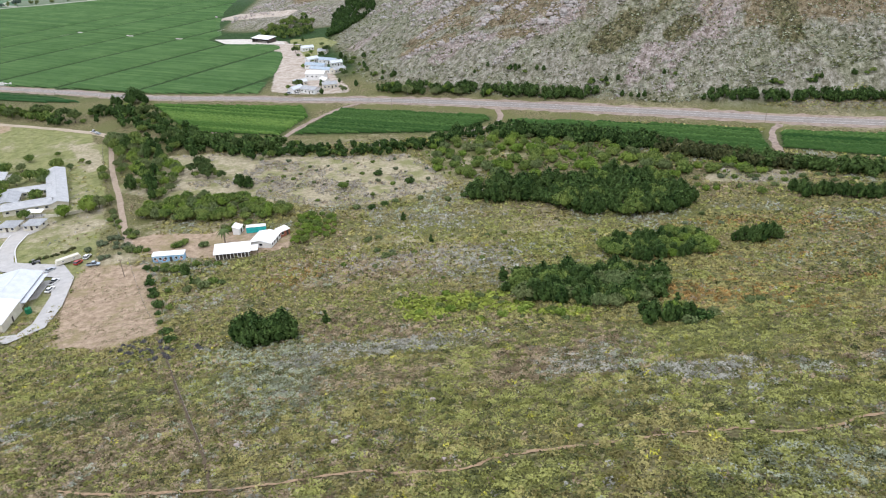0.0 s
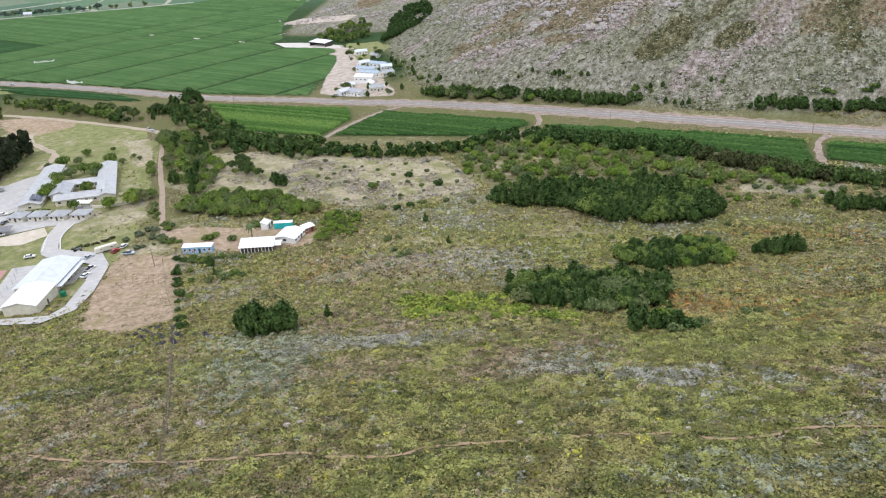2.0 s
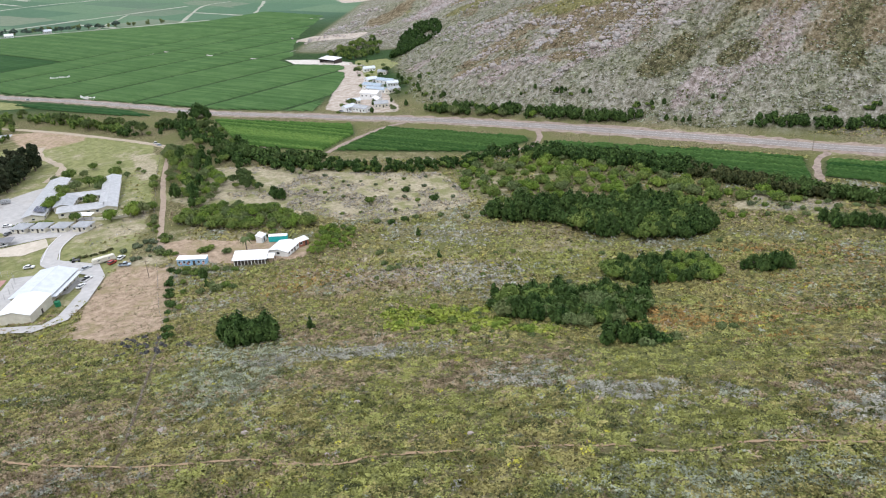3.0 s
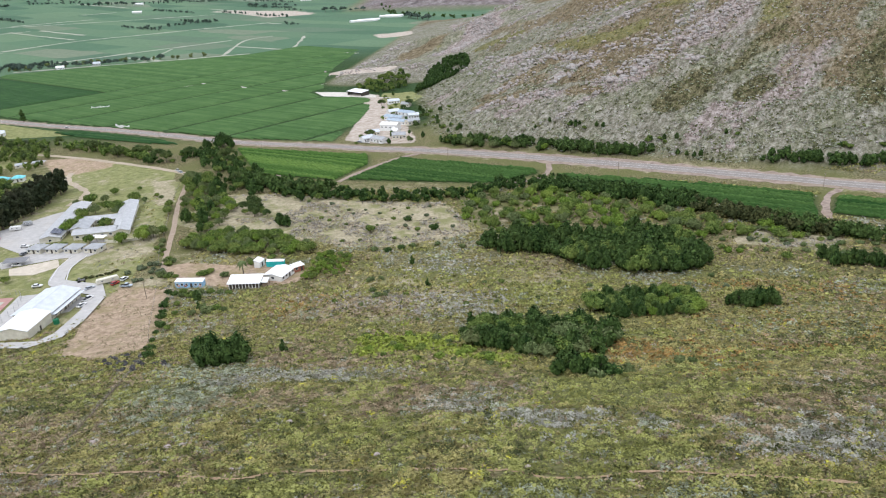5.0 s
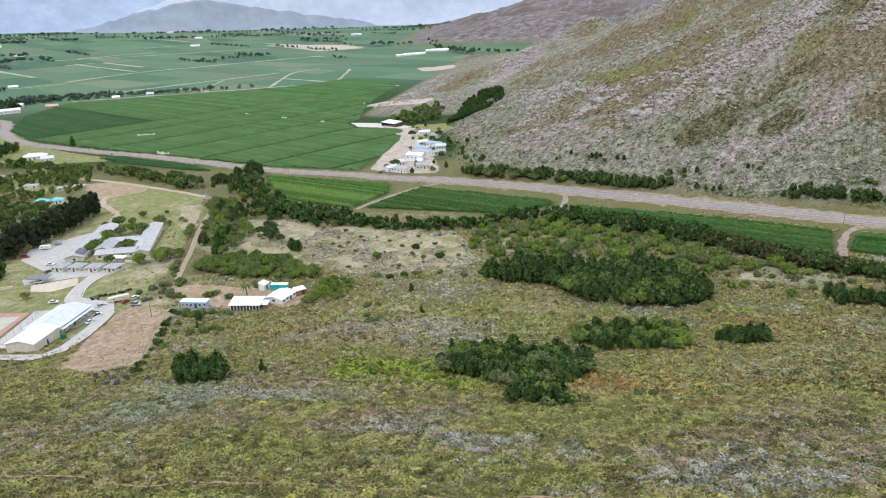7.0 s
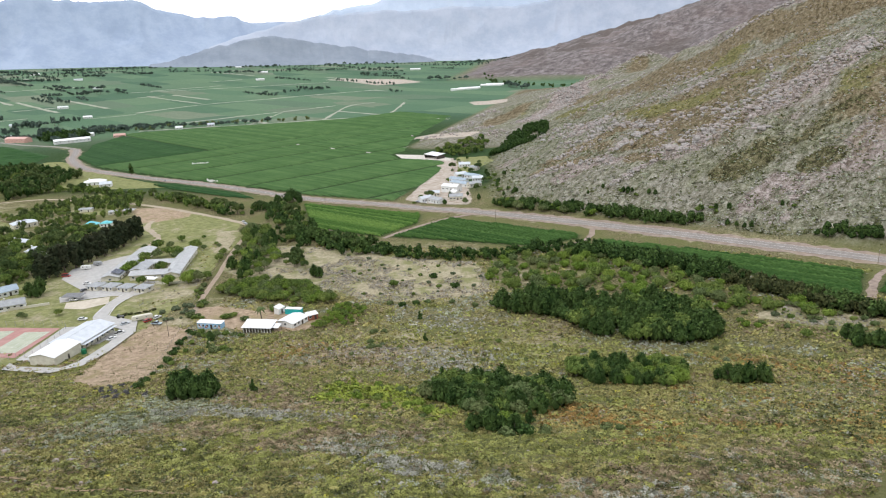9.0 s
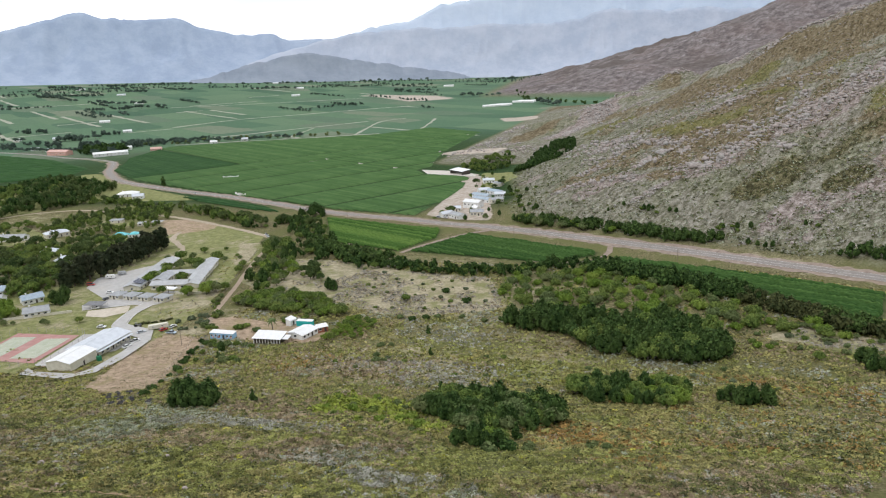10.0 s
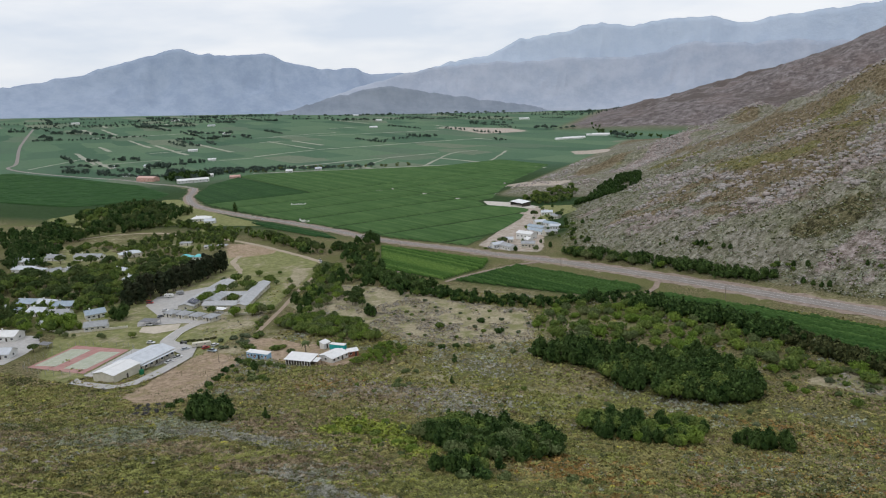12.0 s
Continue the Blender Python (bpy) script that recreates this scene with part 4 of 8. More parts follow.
def add_window(parent, m, w=1.4, h=1.2):
    f = shared_part(("wf", w, h), lambda: frame_mesh(w, h), M_FRAME, parent, m, "window")
    shared_part(("wp", w, h), lambda: pane_mesh(w, h), M_GLASS, f, Matrix(), "pane")


def door_mesh(w, h):
    bm = bmesh.new()
    box(bm, -w / 2, w / 2, -0.03, 0.06, 0, h)
    box(bm, w / 2 - 0.2, w / 2 - 0.1, 0.06, 0.12, h * 0.48, h * 0.53)
    return bm


def add_door(parent, m, w=1.0, h=2.1, mat=None):
    shared_part(("d", w, h, (mat or M_DARK_WOOD).name), lambda: door_mesh(w, h), mat or M_DARK_WOOD, parent, m, "door")


def roof_slab(bm, pts, thick):
    n = [Vector(p) for p in pts]
    solid(bm, [p - Vector((0, 0, thick)) for p in n], n)


def house(name, x, y, yaw, length, width, tall, wall, roof, label, category="house", style="gable", rise=1.6, over=0.5, windows=(3, 3), doors=1, chimney=False,
          group=""):
    """Walls, roof, windows and doors, square on its plot; length runs along yaw."""
    c, s = math.cos(radians(yaw)), math.sin(radians(yaw))
    zs = [float(ground(x + c * a * length / 2 - s * b * width / 2, y + s * a * length / 2 + c * b * width / 2)) for a in (-1, 1) for b in (-1, 1)]
    base, sink = sum(zs) / 4 + 0.15, sum(zs) / 4 - min(zs) + 0.6
    ob = thing(name, pose(x, y, base, 0, 0, yaw), label, category, group)
    hl, hw = length / 2, width / 2
    bm = bmesh.new()
    if style == "gable":
        ring = [(0, -hw, -sink), (0, hw, -sink), (0, hw, tall), (0, 0, tall + rise), (0, -hw, tall)]
        solid(bm, [(-hl, b, c2) for _, b, c2 in ring], [(hl, b, c2) for _, b, c2 in ring])
    elif style == "mono":
        ring = [(0, -hw, -sink), (0, hw, -sink), (0, hw, tall + rise), (0, -hw, tall)]
        solid(bm, [(-hl, b, c2) for _, b, c2 in ring], [(hl, b, c2) for _, b, c2 in ring])
    else:
        box(bm, -hl, hl, -hw, hw, -sink, tall)
    w = part("wall", tidy(bm), wall, ob)
    bm = bmesh.new()
    k, e, top = rise / hw, over, 0.14
    if style == "gable":
        for sgn in (1, -1):
            pts = [(-hl - e, 0, tall + rise + top), (hl + e, 0, tall + rise + top), (hl + e, sgn * (hw + e), tall - k * e + top), (-hl - e, sgn * (hw + e), tall - k * e + top)]
            roof_slab(bm, pts if sgn < 0 else pts[::-1], 0.12)
        tube(bm, (-hl - e, 0, tall + rise + top), (hl + e, 0, tall + rise + top), 0.12, 0.12, 5)
    elif style == "mono":
        k = rise / width
        roof_slab(bm, [(-hl - e, -hw - e, tall - k * e + top), (hl + e, -hw - e, tall - k * e + top), (hl + e, hw + e, tall + rise + k * e + top), (-hl - e, hw + e, tall + rise + k * e + top)], 0.14)
    else:
        r = max(0.0, hl - hw)
        eave = [(-hl - e, -hw - e), (hl + e, -hw - e), (hl + e, hw + e), (-hl - e, hw + e)]
        z0 = tall - k * e + top
        low = [bm.verts.new((a, b, z0)) for a, b in eave]
        sof = [bm.verts.new((a, b, z0 - 0.14)) for a, b in eave]
        ra, rb = bm.verts.new((-r, 0, tall + rise + top)), bm.verts.new((r + 0.01, 0, tall + rise + top))
        bm.faces.new((low[0], low[1], rb, ra))
        bm.faces.new((low[2], low[3], ra, rb))
        bm.faces.new((low[1], low[2], rb))
        bm.faces.new((low[3], low[0], ra))
        bm.faces.new(sof[::-1])
        for q in range(4):
            bm.faces.new((sof[q], sof[(q + 1) % 4], low[(q + 1) % 4], low[q]))
    rf = part("roof", tidy(bm), roof, ob)
    if chimney:
        bm = bmesh.new()
        box(bm, -hl * 0.5 - 0.35, -hl * 0.5 + 0.35, -0.35, 0.35, tall, tall + rise + 0.9)
        box(bm, -hl * 0.5 - 0.45, -hl * 0.5 + 0.45, -0.45, 0.45, tall + rise + 0.9, tall + rise + 1.05)
        part("chimney", tidy(bm), wall, rf)
    for side, count in ((-1, windows[0]), (1, windows[1])):
        slots = count + (doors if side < 0 else 0)
        for q in range(slots):
            a = -hl + length * (q + 0.5) / slots
            turn = pose(a, side * hw, 0, 0, 0, 180 if side < 0 else 0)
            if side < 0 and doors and q == slots // 2:
                add_door(ob, turn)
            else:
                add_window(ob, pose(a, side * hw, 0.95 if tall < 4.5 else tall * 0.45, 0, 0, 180 if side < 0 else 0), min(1.6, length / max(slots, 1) * 0.55), 1.2)
    if width > 6 and windows[0]:
        add_window(ob, pose(hl, 0, 0.95, 0, 0, -90), 1.6, 1.2)
        add_window(ob, pose(-hl, 0, 0.95, 0, 0, 90), 1.6, 1.2)
    return ob


def rect(x, y, length, width, yaw):
    c, s = math.cos(radians(yaw)), math.sin(radians(yaw))
    return [(x + c * a - s * b, y + s * a + c * b) for a, b in ((-length / 2, -width / 2), (length / 2, -width / 2), (length / 2, width / 2), (-length / 2, width / 2))]


# ---- the school ground ----
structure(drape("school_yard", [(-222, 307), (-226, 299), (-240, 297), (-262, 284), (-270, 292), (-262, 302), (-296, 322), (-306, 342), (-292, 372), (-276, 392),
                                (-272, 372), (-280, 352), (-268, 340), (-262, 316), (-240, 309)], M_PAVE, 0.16), "worn grey paved school yard and parking", "paving")
structure(drape("sand_patch", [(-240, 296), (-258, 284), (-252, 276), (-240, 276), (-233, 286)], M_SAND, 0.15), "pale sandy turning place beside the drive", "bare ground")
structure(strip("dirt_path", [(-345, 474), (-334, 452), (-321, 439), (-300, 420), (-294, 404), (-294, 388)], 4.5, M_TRACK, 0.14, 4, ragged=2.0), "pale dirt path down to the school yard", "track")
structure(strip("school_drive", [(-231, 300), (-229, 284), (-222, 267), (-212, 262)], 7, M_PAVE, 0.2, 3), "grey paved school drive with pale kerbs", "drive")
structure(drape("shed_apron", [(-226, 272), (-216, 268), (-197, 263), (-188, 250), (-183, 226), (-182, 210), (-190, 201), (-216, 203), (-219, 210), (-212, 207), (-190, 207),
                               (-188, 214), (-191, 236), (-197, 252), (-212, 257), (-222, 262)], M_PAVE, 0.5, 3), "grey paved loop road round the long shed", "paving")
structure(drape("parking_lot", [(-330, 250), (-305, 254), (-290, 243), (-282, 229), (-277, 214), (-296, 206), (-330, 225)], M_PAVE, 0.15), "grey paved lot beside the village houses", "paving")
structure(drape("court_walk", [(-230, 252), (-214, 256), (-209, 212), (-220, 214)], M_PAVE, 0.18, 4), "paved strip between shed and tennis courts", "paving")
for pts in ([(-227.2, 300), (-225.5, 284), (-218.5, 269)], [(-234.8, 300), (-232.5, 285), (-226, 268)]):
    structure(strip("kerb", pts, 0.5, M_LINE, 0.36, 3, across=2), "pale concrete kerb along the drive", "kerb")


def build_courts():
    structure(drape("tennis_surround", [(-267, 247.5), (-231, 250.5), (-222.5, 216), (-260, 214.5)], M_COURT_RED, 0.2), "faded red hard surround of two tennis courts", "sports court")
    for x, y in ((-255.2, 231), (-236, 232.3)):
        yaw = 101.5
        structure(drape("tennis_court", rect(x, y, 25.5, 12.6, yaw), M_COURT_GREEN, 0.26), "faded green tennis court with white lines", "sports court")
        c, s = math.cos(radians(yaw)), math.sin(radians(yaw))

        def spot(a, b):
            return (x + c * a - s * b, y + s * a + c * b)
        for a0, b0, a1, b1 in ((-11.9, -5.5, 11.9, -5.5), (-11.9, 5.5, 11.9, 5.5), (-11.9, -4.1, 11.9, -4.1), (-11.9, 4.1, 11.9, 4.1),
                               (-11.9, -5.5, -11.9, 5.5), (11.9, -5.5, 11.9, 5.5), (-6.4, -4.1, -6.4, 4.1), (6.4, -4.1, 6.4, 4.1), (-6.4, 0, 6.4, 0)):
            structure(strip("court_line", [spot(a0, b0), spot(a1, b1)], 0.12, M_LINE, 0.31, 4, across=2), "white painted court line", "court marking")


build_courts()


def wire_fence(pts, gap, tall, label, mat=None):
    """Posts and wires along a line; one fence."""
    line = smooth_line(pts, gap)
    z0 = at(*line[0])
    ob = thing("fence", Matrix.Translation(z0), label, "fence")
    spots = [at(p[0], p[1]) - z0 for p in line]
    for p in spots:
        shared_part(("post", tall), lambda: tube_bm((0, 0, -0.3), (0, 0, tall), 0.07), mat or M_WOOD, ob, Matrix.Translation(p), "post")
    for h in (0.35, 0.65, 0.95):
        bm = bmesh.new()
        for a, b in zip(spots, spots[1:]):
            tube(bm, a + Vector((0, 0, tall * h)), b + Vector((0, 0, tall * h)), 0.012, 0.012, 3)
        part("wire", tidy(bm), M_WIRE, ob)
    return ob


def tube_bm(p, q, r):
    bm = bmesh.new()
    tube(bm, p, q, r, r * 0.9)
    return bm


wire_fence([(-266, 249), (-229, 252), (-220.5, 215), (-261, 213), (-268, 248)], 4.0, 3.0, "tall rusty wire fence round the tennis courts", M_WIRE)
wire_fence([(-171, 262), (-168, 255), (-150, 215), (-137, 190), (-121, 150), (-96, 92)], 3.5, 1.3, "old wire fence with wooden posts climbing the scrub slope")
wire_fence([(-176, 276), (-188, 298), (-204, 338), (-223, 385), (-240, 432), (-246, 452)], 3.5, 1.4, "wire fence with wooden posts along the dirt track")

# the long shed: a white front hall and a broader, lower pitched back hall
house("shed", -202.3, 218, 94, 16, 12, 4.0, M_WALL_CREAM, M_ROOF_WHITE, "cream metal hall with a clean white pitched roof", "shed", rise=1.3, over=0.4, windows=(0, 0), doors=1)
house("hall", -206.1, 237.8, 93, 24, 14.5, 3.7, M_WALL_CREAM, M_ROOF_PALE, "long low hall with pale blue-grey sheet roof and open veranda", "hall", rise=1.5, over=0.7, windows=(5, 5), doors=2)


def veranda(x, y, yaw, length, deep, tall, posts, roof, label):
    ob = thing("veranda", pose(*at(x, y, 0.1), 0, 0, yaw), label, "veranda")
    bm = bmesh.new()
    roof_slab(bm, [(-length / 2, -deep / 2, tall - 0.35), (length / 2, -deep / 2, tall - 0.35), (length / 2, deep / 2, tall), (-length / 2, deep / 2, tall)], 0.12)
    part("roof", tidy(bm), roof, ob)
    bm = bmesh.new()
    box(bm, -length / 2, length / 2, -deep / 2, deep / 2, -0.4, 0.05)
    part("floor", tidy(bm), M_PAVE, ob)
    for k in range(posts):
        a = -length / 2 + 0.2 + (length - 0.4) * k / (posts - 1)
        shared_part(("vpost", tall), lambda: tube_bm((0, 0, 0), (0, 0, tall - 0.36), 0.09), M_DARK_WOOD, ob, pose(a, -deep / 2 + 0.15, 0), "post")
    return ob


veranda(-197.3, 238.2, -87, 22, 2.6, 3.3, 8, M_ROOF_PALE, "lean-to veranda on dark posts beside the long hall")


def build_tank(x, y):
    ob = thing("water_tank", Matrix.Translation(at(x, y, 0.1)), "round dark green plastic water tank on the grass", "water tank")
    bm = bmesh.new()
    ring = [(1.1, 0), (1.15, 0.1), (1.08, 0.5), (1.15, 0.6), (1.08, 1.0), (1.15, 1.1), (1.08, 1.6), (1.12, 1.9), (0.7, 2.25), (0.3, 2.35)]
    rows = [[bm.verts.new((r * math.cos(k * math.pi / 7), r * math.sin(k * math.pi / 7), z)) for k in range(14)] for r, z in ring]
    for lo, hi in zip(rows, rows[1:]):
        for k in range(14):
            bm.faces.new((lo[k], lo[(k + 1) % 14], hi[(k + 1) % 14], hi[k]))
    bm.faces.new(rows[0][::-1])
    bm.faces.new(rows[-1])
    body = part("body", tidy(bm), M_TANK, ob)
    bm = bmesh.new()
    tube(bm, (0, 0, 2.35), (0, 0, 2.5), 0.28, 0.25, 10)
    part("lid", tidy(bm), M_RUBBER, ob)


build_tank(-193.6, 224)

for k, (x, y) in enumerate(((-258.5, 308), (-248.5, 308), (-237.8, 307.5), (-227, 307.5))):
    house("cottage", x, y, -4, 7.6, 7.2, 2.6, M_WALL_CREAM, M_ROOF_GREY, "small cream classroom cottage with a grey hipped roof", "cottage", "hip", 1.5, 0.5, (2, 2), 1, group="school cottages")
for x, y, yaw, ln, wd, rf in ((-270, 351.5, 106.4, 62, 10, M_ROOF_SCHOOL), (-237, 357, 112.7, 56, 8.5, M_ROOF_SCHOOL), (-240.6, 331.5, 18, 21, 9.5, M_ROOF_SCHOOL), (-249, 354, 16, 19, 7.5, M_ROOF_SCHOOL), (-254.3, 342, 106, 16, 9, M_ROOF_GREY)):
    house("school_wing", x, y, yaw, ln, wd, 3.0, M_WALL_CREAM, rf, "long school wing with a low grey sheet roof", "school building", "gable", 1.2, 0.7, (max(3, int(ln / 5)),) * 2, 1, group="school wings")
veranda(-233.5, 322, 0, 8, 4, 2.8, 3, M_ROOF_WHITE, "white flat canopy over a dark doorway by the school")


def build_panels(x, y, yaw):
    ob = thing("solar_array", pose(*at(x, y, 4.2), 13.5, 0, yaw), "dark blue solar panels in a row on the roof", "solar panel")
    for i in range(6):
        for j in range(3):
            shared_part("panel", panel_mesh, M_PANEL, ob, pose(-3.2 + 1.25 * i, -1.8 + 1.75 * j, 0), "panel")


def panel_mesh():
    bm = bmesh.new()
    box(bm, -0.58, 0.58, -0.82, 0.82, 0, 0.05)
    return bm


build_panels(-260.6, 328.4, 106.4)


def garden_wall(pts, tall, label):
    line = smooth_line(pts, 3)
    z0 = at(*line[0])
    ob = thing("garden_wall", Matrix.Translation(z0), label, "wall")
    for name, lo, hi, w in (("wall", -0.5, tall, 0.15), ("coping", tall, tall + 0.12, 0.22)):
        bm = bmesh.new()
        for a, b in zip(line, line[1:]):
            p, q = at(*a) - z0, at(*b) - z0
            n = Vector((-(q - p).y, (q - p).x, 0)).normalized() * w
            solid(bm, [p + n + Vector((0, 0, lo)), p - n + Vector((0, 0, lo)), p - n + Vector((0, 0, hi)), p + n + Vector((0, 0, hi))],
                  [q + n + Vector((0, 0, lo)), q - n + Vector((0, 0, lo)), q - n + Vector((0, 0, hi)), q + n + Vector((0, 0, hi))])
        part(name, tidy(bm), M_WALL_CREAM, ob)


garden_wall([(-228, 319), (-218, 320), (-207, 326)], 1.3, "low pale plastered wall below the school trees")
garden_wall([(-266, 281), (-285, 268), (-300, 262), (-330, 270)], 1.2, "low grey garden wall behind the village houses")


# ---- vehicles ----
def wheel_mesh():
    bm = bmesh.new()
    for x0, x1, r in ((-0.11, 0.11, 0.34),):
        tube(bm, (0, x0, 0), (0, x1, 0), r, r, 12)
    return bm


def rim_mesh():
    bm = bmesh.new()
    tube(bm, (0, -0.125, 0), (0, 0.125, 0), 0.2, 0.2, 8)
    return bm


def car(name, x, y, yaw, color, label, kind="sedan", group="parked cars"):
    ob = thing(name, pose(*at(x, y, 0.24), 0, 0, yaw), label, "car", group)
    long = {"sedan": 4.5, "pickup": 5.1, "hatch": 4.0, "van": 4.9}[kind]
    h, w = long / 2, 0.88
    bm = bmesh.new()
    prof = [(-h, 0.32), (-h, 0.78), (-h + 0.1, 0.92), (h * 0.42, 0.92), (h - 0.12, 0.80), (h, 0.62), (h, 0.32)]
    solid(bm, [(a, -w, b) for a, b in prof], [(a, w, b) for a, b in prof])
    bmesh.ops.bevel(bm, geom=bm.edges[:], offset=0.05, segments=1, affect="EDGES")
    part("body", tidy(bm), CAR_PAINT[color], ob)
    cab = {"sedan": (-1.7, -1.1, 0.35, 1.05), "pickup": (-0.5, -0.3, 0.75, 1.4), "hatch": (-1.95, -1.5, 0.3, 0.95), "van": (-2.4, -2.3, 0.9, 1.6)}[kind]
    top = {"sedan": 1.42, "pickup": 1.72, "hatch": 1.48, "van": 1.95}[kind]
    bm = bmesh.new()
    ring = [(cab[0], 0.9), (cab[3], 0.9), (cab[2], top - 0.06), (cab[1], top - 0.06)]
    solid(bm, [(a, -w * (0.96 if z < 1 else 0.8), z) for a, z in ring], [(a, w * (0.96 if z < 1 else 0.8), z) for a, z in ring])
    part("cabin_glass", tidy(bm), M_GLASS, ob)
    bm = bmesh.new()
    box(bm, cab[1] - 0.03, cab[2] + 0.03, -w * 0.8, w * 0.8, top - 0.07, top)
    part("roof", tidy(bm), CAR_PAINT[color], ob)
    if kind == "pickup":
        bm = bmesh.new()
        box(bm, -h + 0.15, -0.7, -w + 0.1, w - 0.1, 0.9, 0.94)
        part("load_bed", tidy(bm), M_RUBBER, ob)
    for a in (-h * 0.6, h * 0.62):
        for b in (-w + 0.04, w - 0.04):
            wh = shared_part("wheel", wheel_mesh, M_RUBBER, ob, pose(a, b, 0.1), "wheel")
            shared_part("rim", rim_mesh, M_WIRE, wh, Matrix(), "rim")
    for b in (-0.6, 0.6):
        shared_part("lamp", lamp_mesh, M_FRAME, ob, pose(h, b, 0.66), "headlight")
    return ob


def lamp_mesh():
    bm = bmesh.new()
    box(bm, -0.06, 0.03, -0.17, 0.17, -0.07, 0.07)
    return bm


car("pickup_truck", -184.5, 260.5, 5, "blue", "pale blue pickup parked on trampled grass", "pickup")
car("hatchback", -191.5, 263.5, 70, "red", "red hatchback parked by the cream trailer", "hatch")
car("hatchback", -189.8, 268.5, 80, "white", "white hatchback behind the trailer", "hatch")
car("sedan", -193.2, 240.5, 78, "white", "white sedan parked beside the hall veranda", "sedan")
car("pickup_truck", -194.3, 247, 75, "white", "white pickup parked beside the hall veranda", "pickup")
car("sedan", -200.5, 258.5, 60, "silver", "silver sedan parked at the end of the hall", "sedan")
car("van", -297, 327, 20, "red", "red van under the dark trees", "van")
car("sedan", -271, 314.5, 12, "white", "white sedan crossing the school parking", "sedan")
car("sedan", -256.5, 288, 15, "white", "white sedan under the dark carport", "sedan")
car("sedan", -263.5, 303.5, 80, "grey", "dark grey sedan beside the first cottage", "sedan")
car("pickup_truck", -258.5, 469, 140, "white", "white pickup at the bend of the dirt road", "pickup")
car("sedan", -254, 464, 140, "silver", "silver sedan behind the white pickup", "sedan")
car("sedan", -228, 262, 15, "white", "white sedan by the tennis courts", "sedan")
for k, u in enumerate((0.0, 7.0)):
    car("hatchback", -131 - u, 541 + u * 0.4, -25, "silver" if k else "white", "car parked on the farmyard apron", "hatch")
car("pickup_truck", -466, 659, 153, "white", "white pickup driving lane of the main road", "pickup")


def caravan(name, x, y, yaw, long, wall, label):
    ob = thing(name, pose(*at(x, y, 0.25), 0, 0, yaw), label, "caravan", "parked caravans")
    h = long / 2
    bm = bmesh.new()
    prof = [(-h, 0.5), (-h - 0.1, 1.5), (-h + 0.35, 2.5), (h - 0.5, 2.55), (h, 1.7), (h - 0.1, 0.5)]
    solid(bm, [(a, -1.1, b) for a, b in prof], [(a, 1.1, b) for a, b in prof])
    bmesh.ops.bevel(bm, geom=bm.edges[:], offset=0.08, segments=1, affect="EDGES")
    part("body", tidy(bm), wall, ob)
    for a in (-h * 0.5, h * 0.4):
        for sd in (0, 180):
            add_window(ob, pose(a, 1.1 if sd == 0 else -1.1, 1.35, 0, 0, sd), 1.0, 0.6)
    for b in (-1.0, 1.0):
        wh = shared_part("wheel", wheel_mesh, M_RUBBER, ob, pose(0, b, 0.1), "wheel")
        shared_part("rim", rim_mesh, M_WIRE, wh, Matrix(), "rim")
    bm = bmesh.new()
    tube(bm, (h - 0.1, 0, 0.45), (h + 1.1, 0, 0.4), 0.06, 0.05)
    part("drawbar", tidy(bm), M_WIRE, ob)


caravan("caravan", -296, 342.5, 18, 6.0, M_WALL_WHITE, "white caravan parked below the dark trees")
caravan("caravan", -294.5, 351, 22, 4.8, M_ROOF_GREY, "small grey caravan parked below the dark trees")
caravan("trailer", -196, 265.5, 40, 9.5, M_WALL_CREAM, "long cream trailer with stained roof by the drive")


def tractor(x, y, yaw):
    ob = thing("tractor", pose(*at(x, y, 0.2), 0, 0, yaw), "dark tractor standing at the end of the hall", "tractor")
    bm = bmesh.new()
    box(bm, -0.2, 1.7, -0.35, 0.35, 0.6, 1.3)
    box(bm, -1.2, -0.1, -0.6, 0.6, 0.7, 1.1)
    part("body", tidy(bm), M_ROOF_DARK, ob)
    bm = bmesh.new()
    box(bm, -1.1, -0.1, -0.55, 0.55, 2.1, 2.2)
    for a, b in ((-1.05, -0.5), (-1.05, 0.5), (-0.15, -0.5), (-0.15, 0.5)):
        tube(bm, (a, b, 1.1), (a, b, 2.1), 0.05, 0.05, 4)
    part("canopy", tidy(bm), M_ROOF_DARK, ob)
    for a, b, r in ((-0.8, -0.75, 0.75), (-0.8, 0.75, 0.75), (1.3, -0.6, 0.42), (1.3, 0.6, 0.42)):
        bm = bmesh.new()
        tube(bm, (a, b - 0.18, r - 0.2), (a, b + 0.18, r - 0.2), r, r, 12)
        part("wheel", tidy(bm), M_RUBBER, ob)


tractor(-209.5, 266.5, 30)


def carport(x, y, yaw, ln, wd, roof, label):
    ob = thing("carport", pose(*at(x, y, 0.1), 0, 0, yaw), label, "carport")
    bm = bmesh.new()
    roof_slab(bm, [(-ln / 2, -wd / 2, 2.4), (ln / 2, -wd / 2, 2.4), (ln / 2, wd / 2, 2.75), (-ln / 2, wd / 2, 2.75)], 0.15)
    part("roof", tidy(bm), roof, ob)
    for a in (-1, 0, 1):
        for b in (-1, 1):
            shared_part("cpost", lambda: tube_bm((0, 0, -0.4), (0, 0, 2.3), 0.07), M_WIRE, ob, pose(a * (ln / 2 - 0.3), b * (wd / 2 - 0.3), 0), "post")


carport(-258, 290, 12, 11, 6, M_ROOF_DARK, "dark flat carport roof on steel posts")
carport(-281, 240, 5, 7, 4, M_ROOF_DARK, "dark shade roof beside the tennis courts")
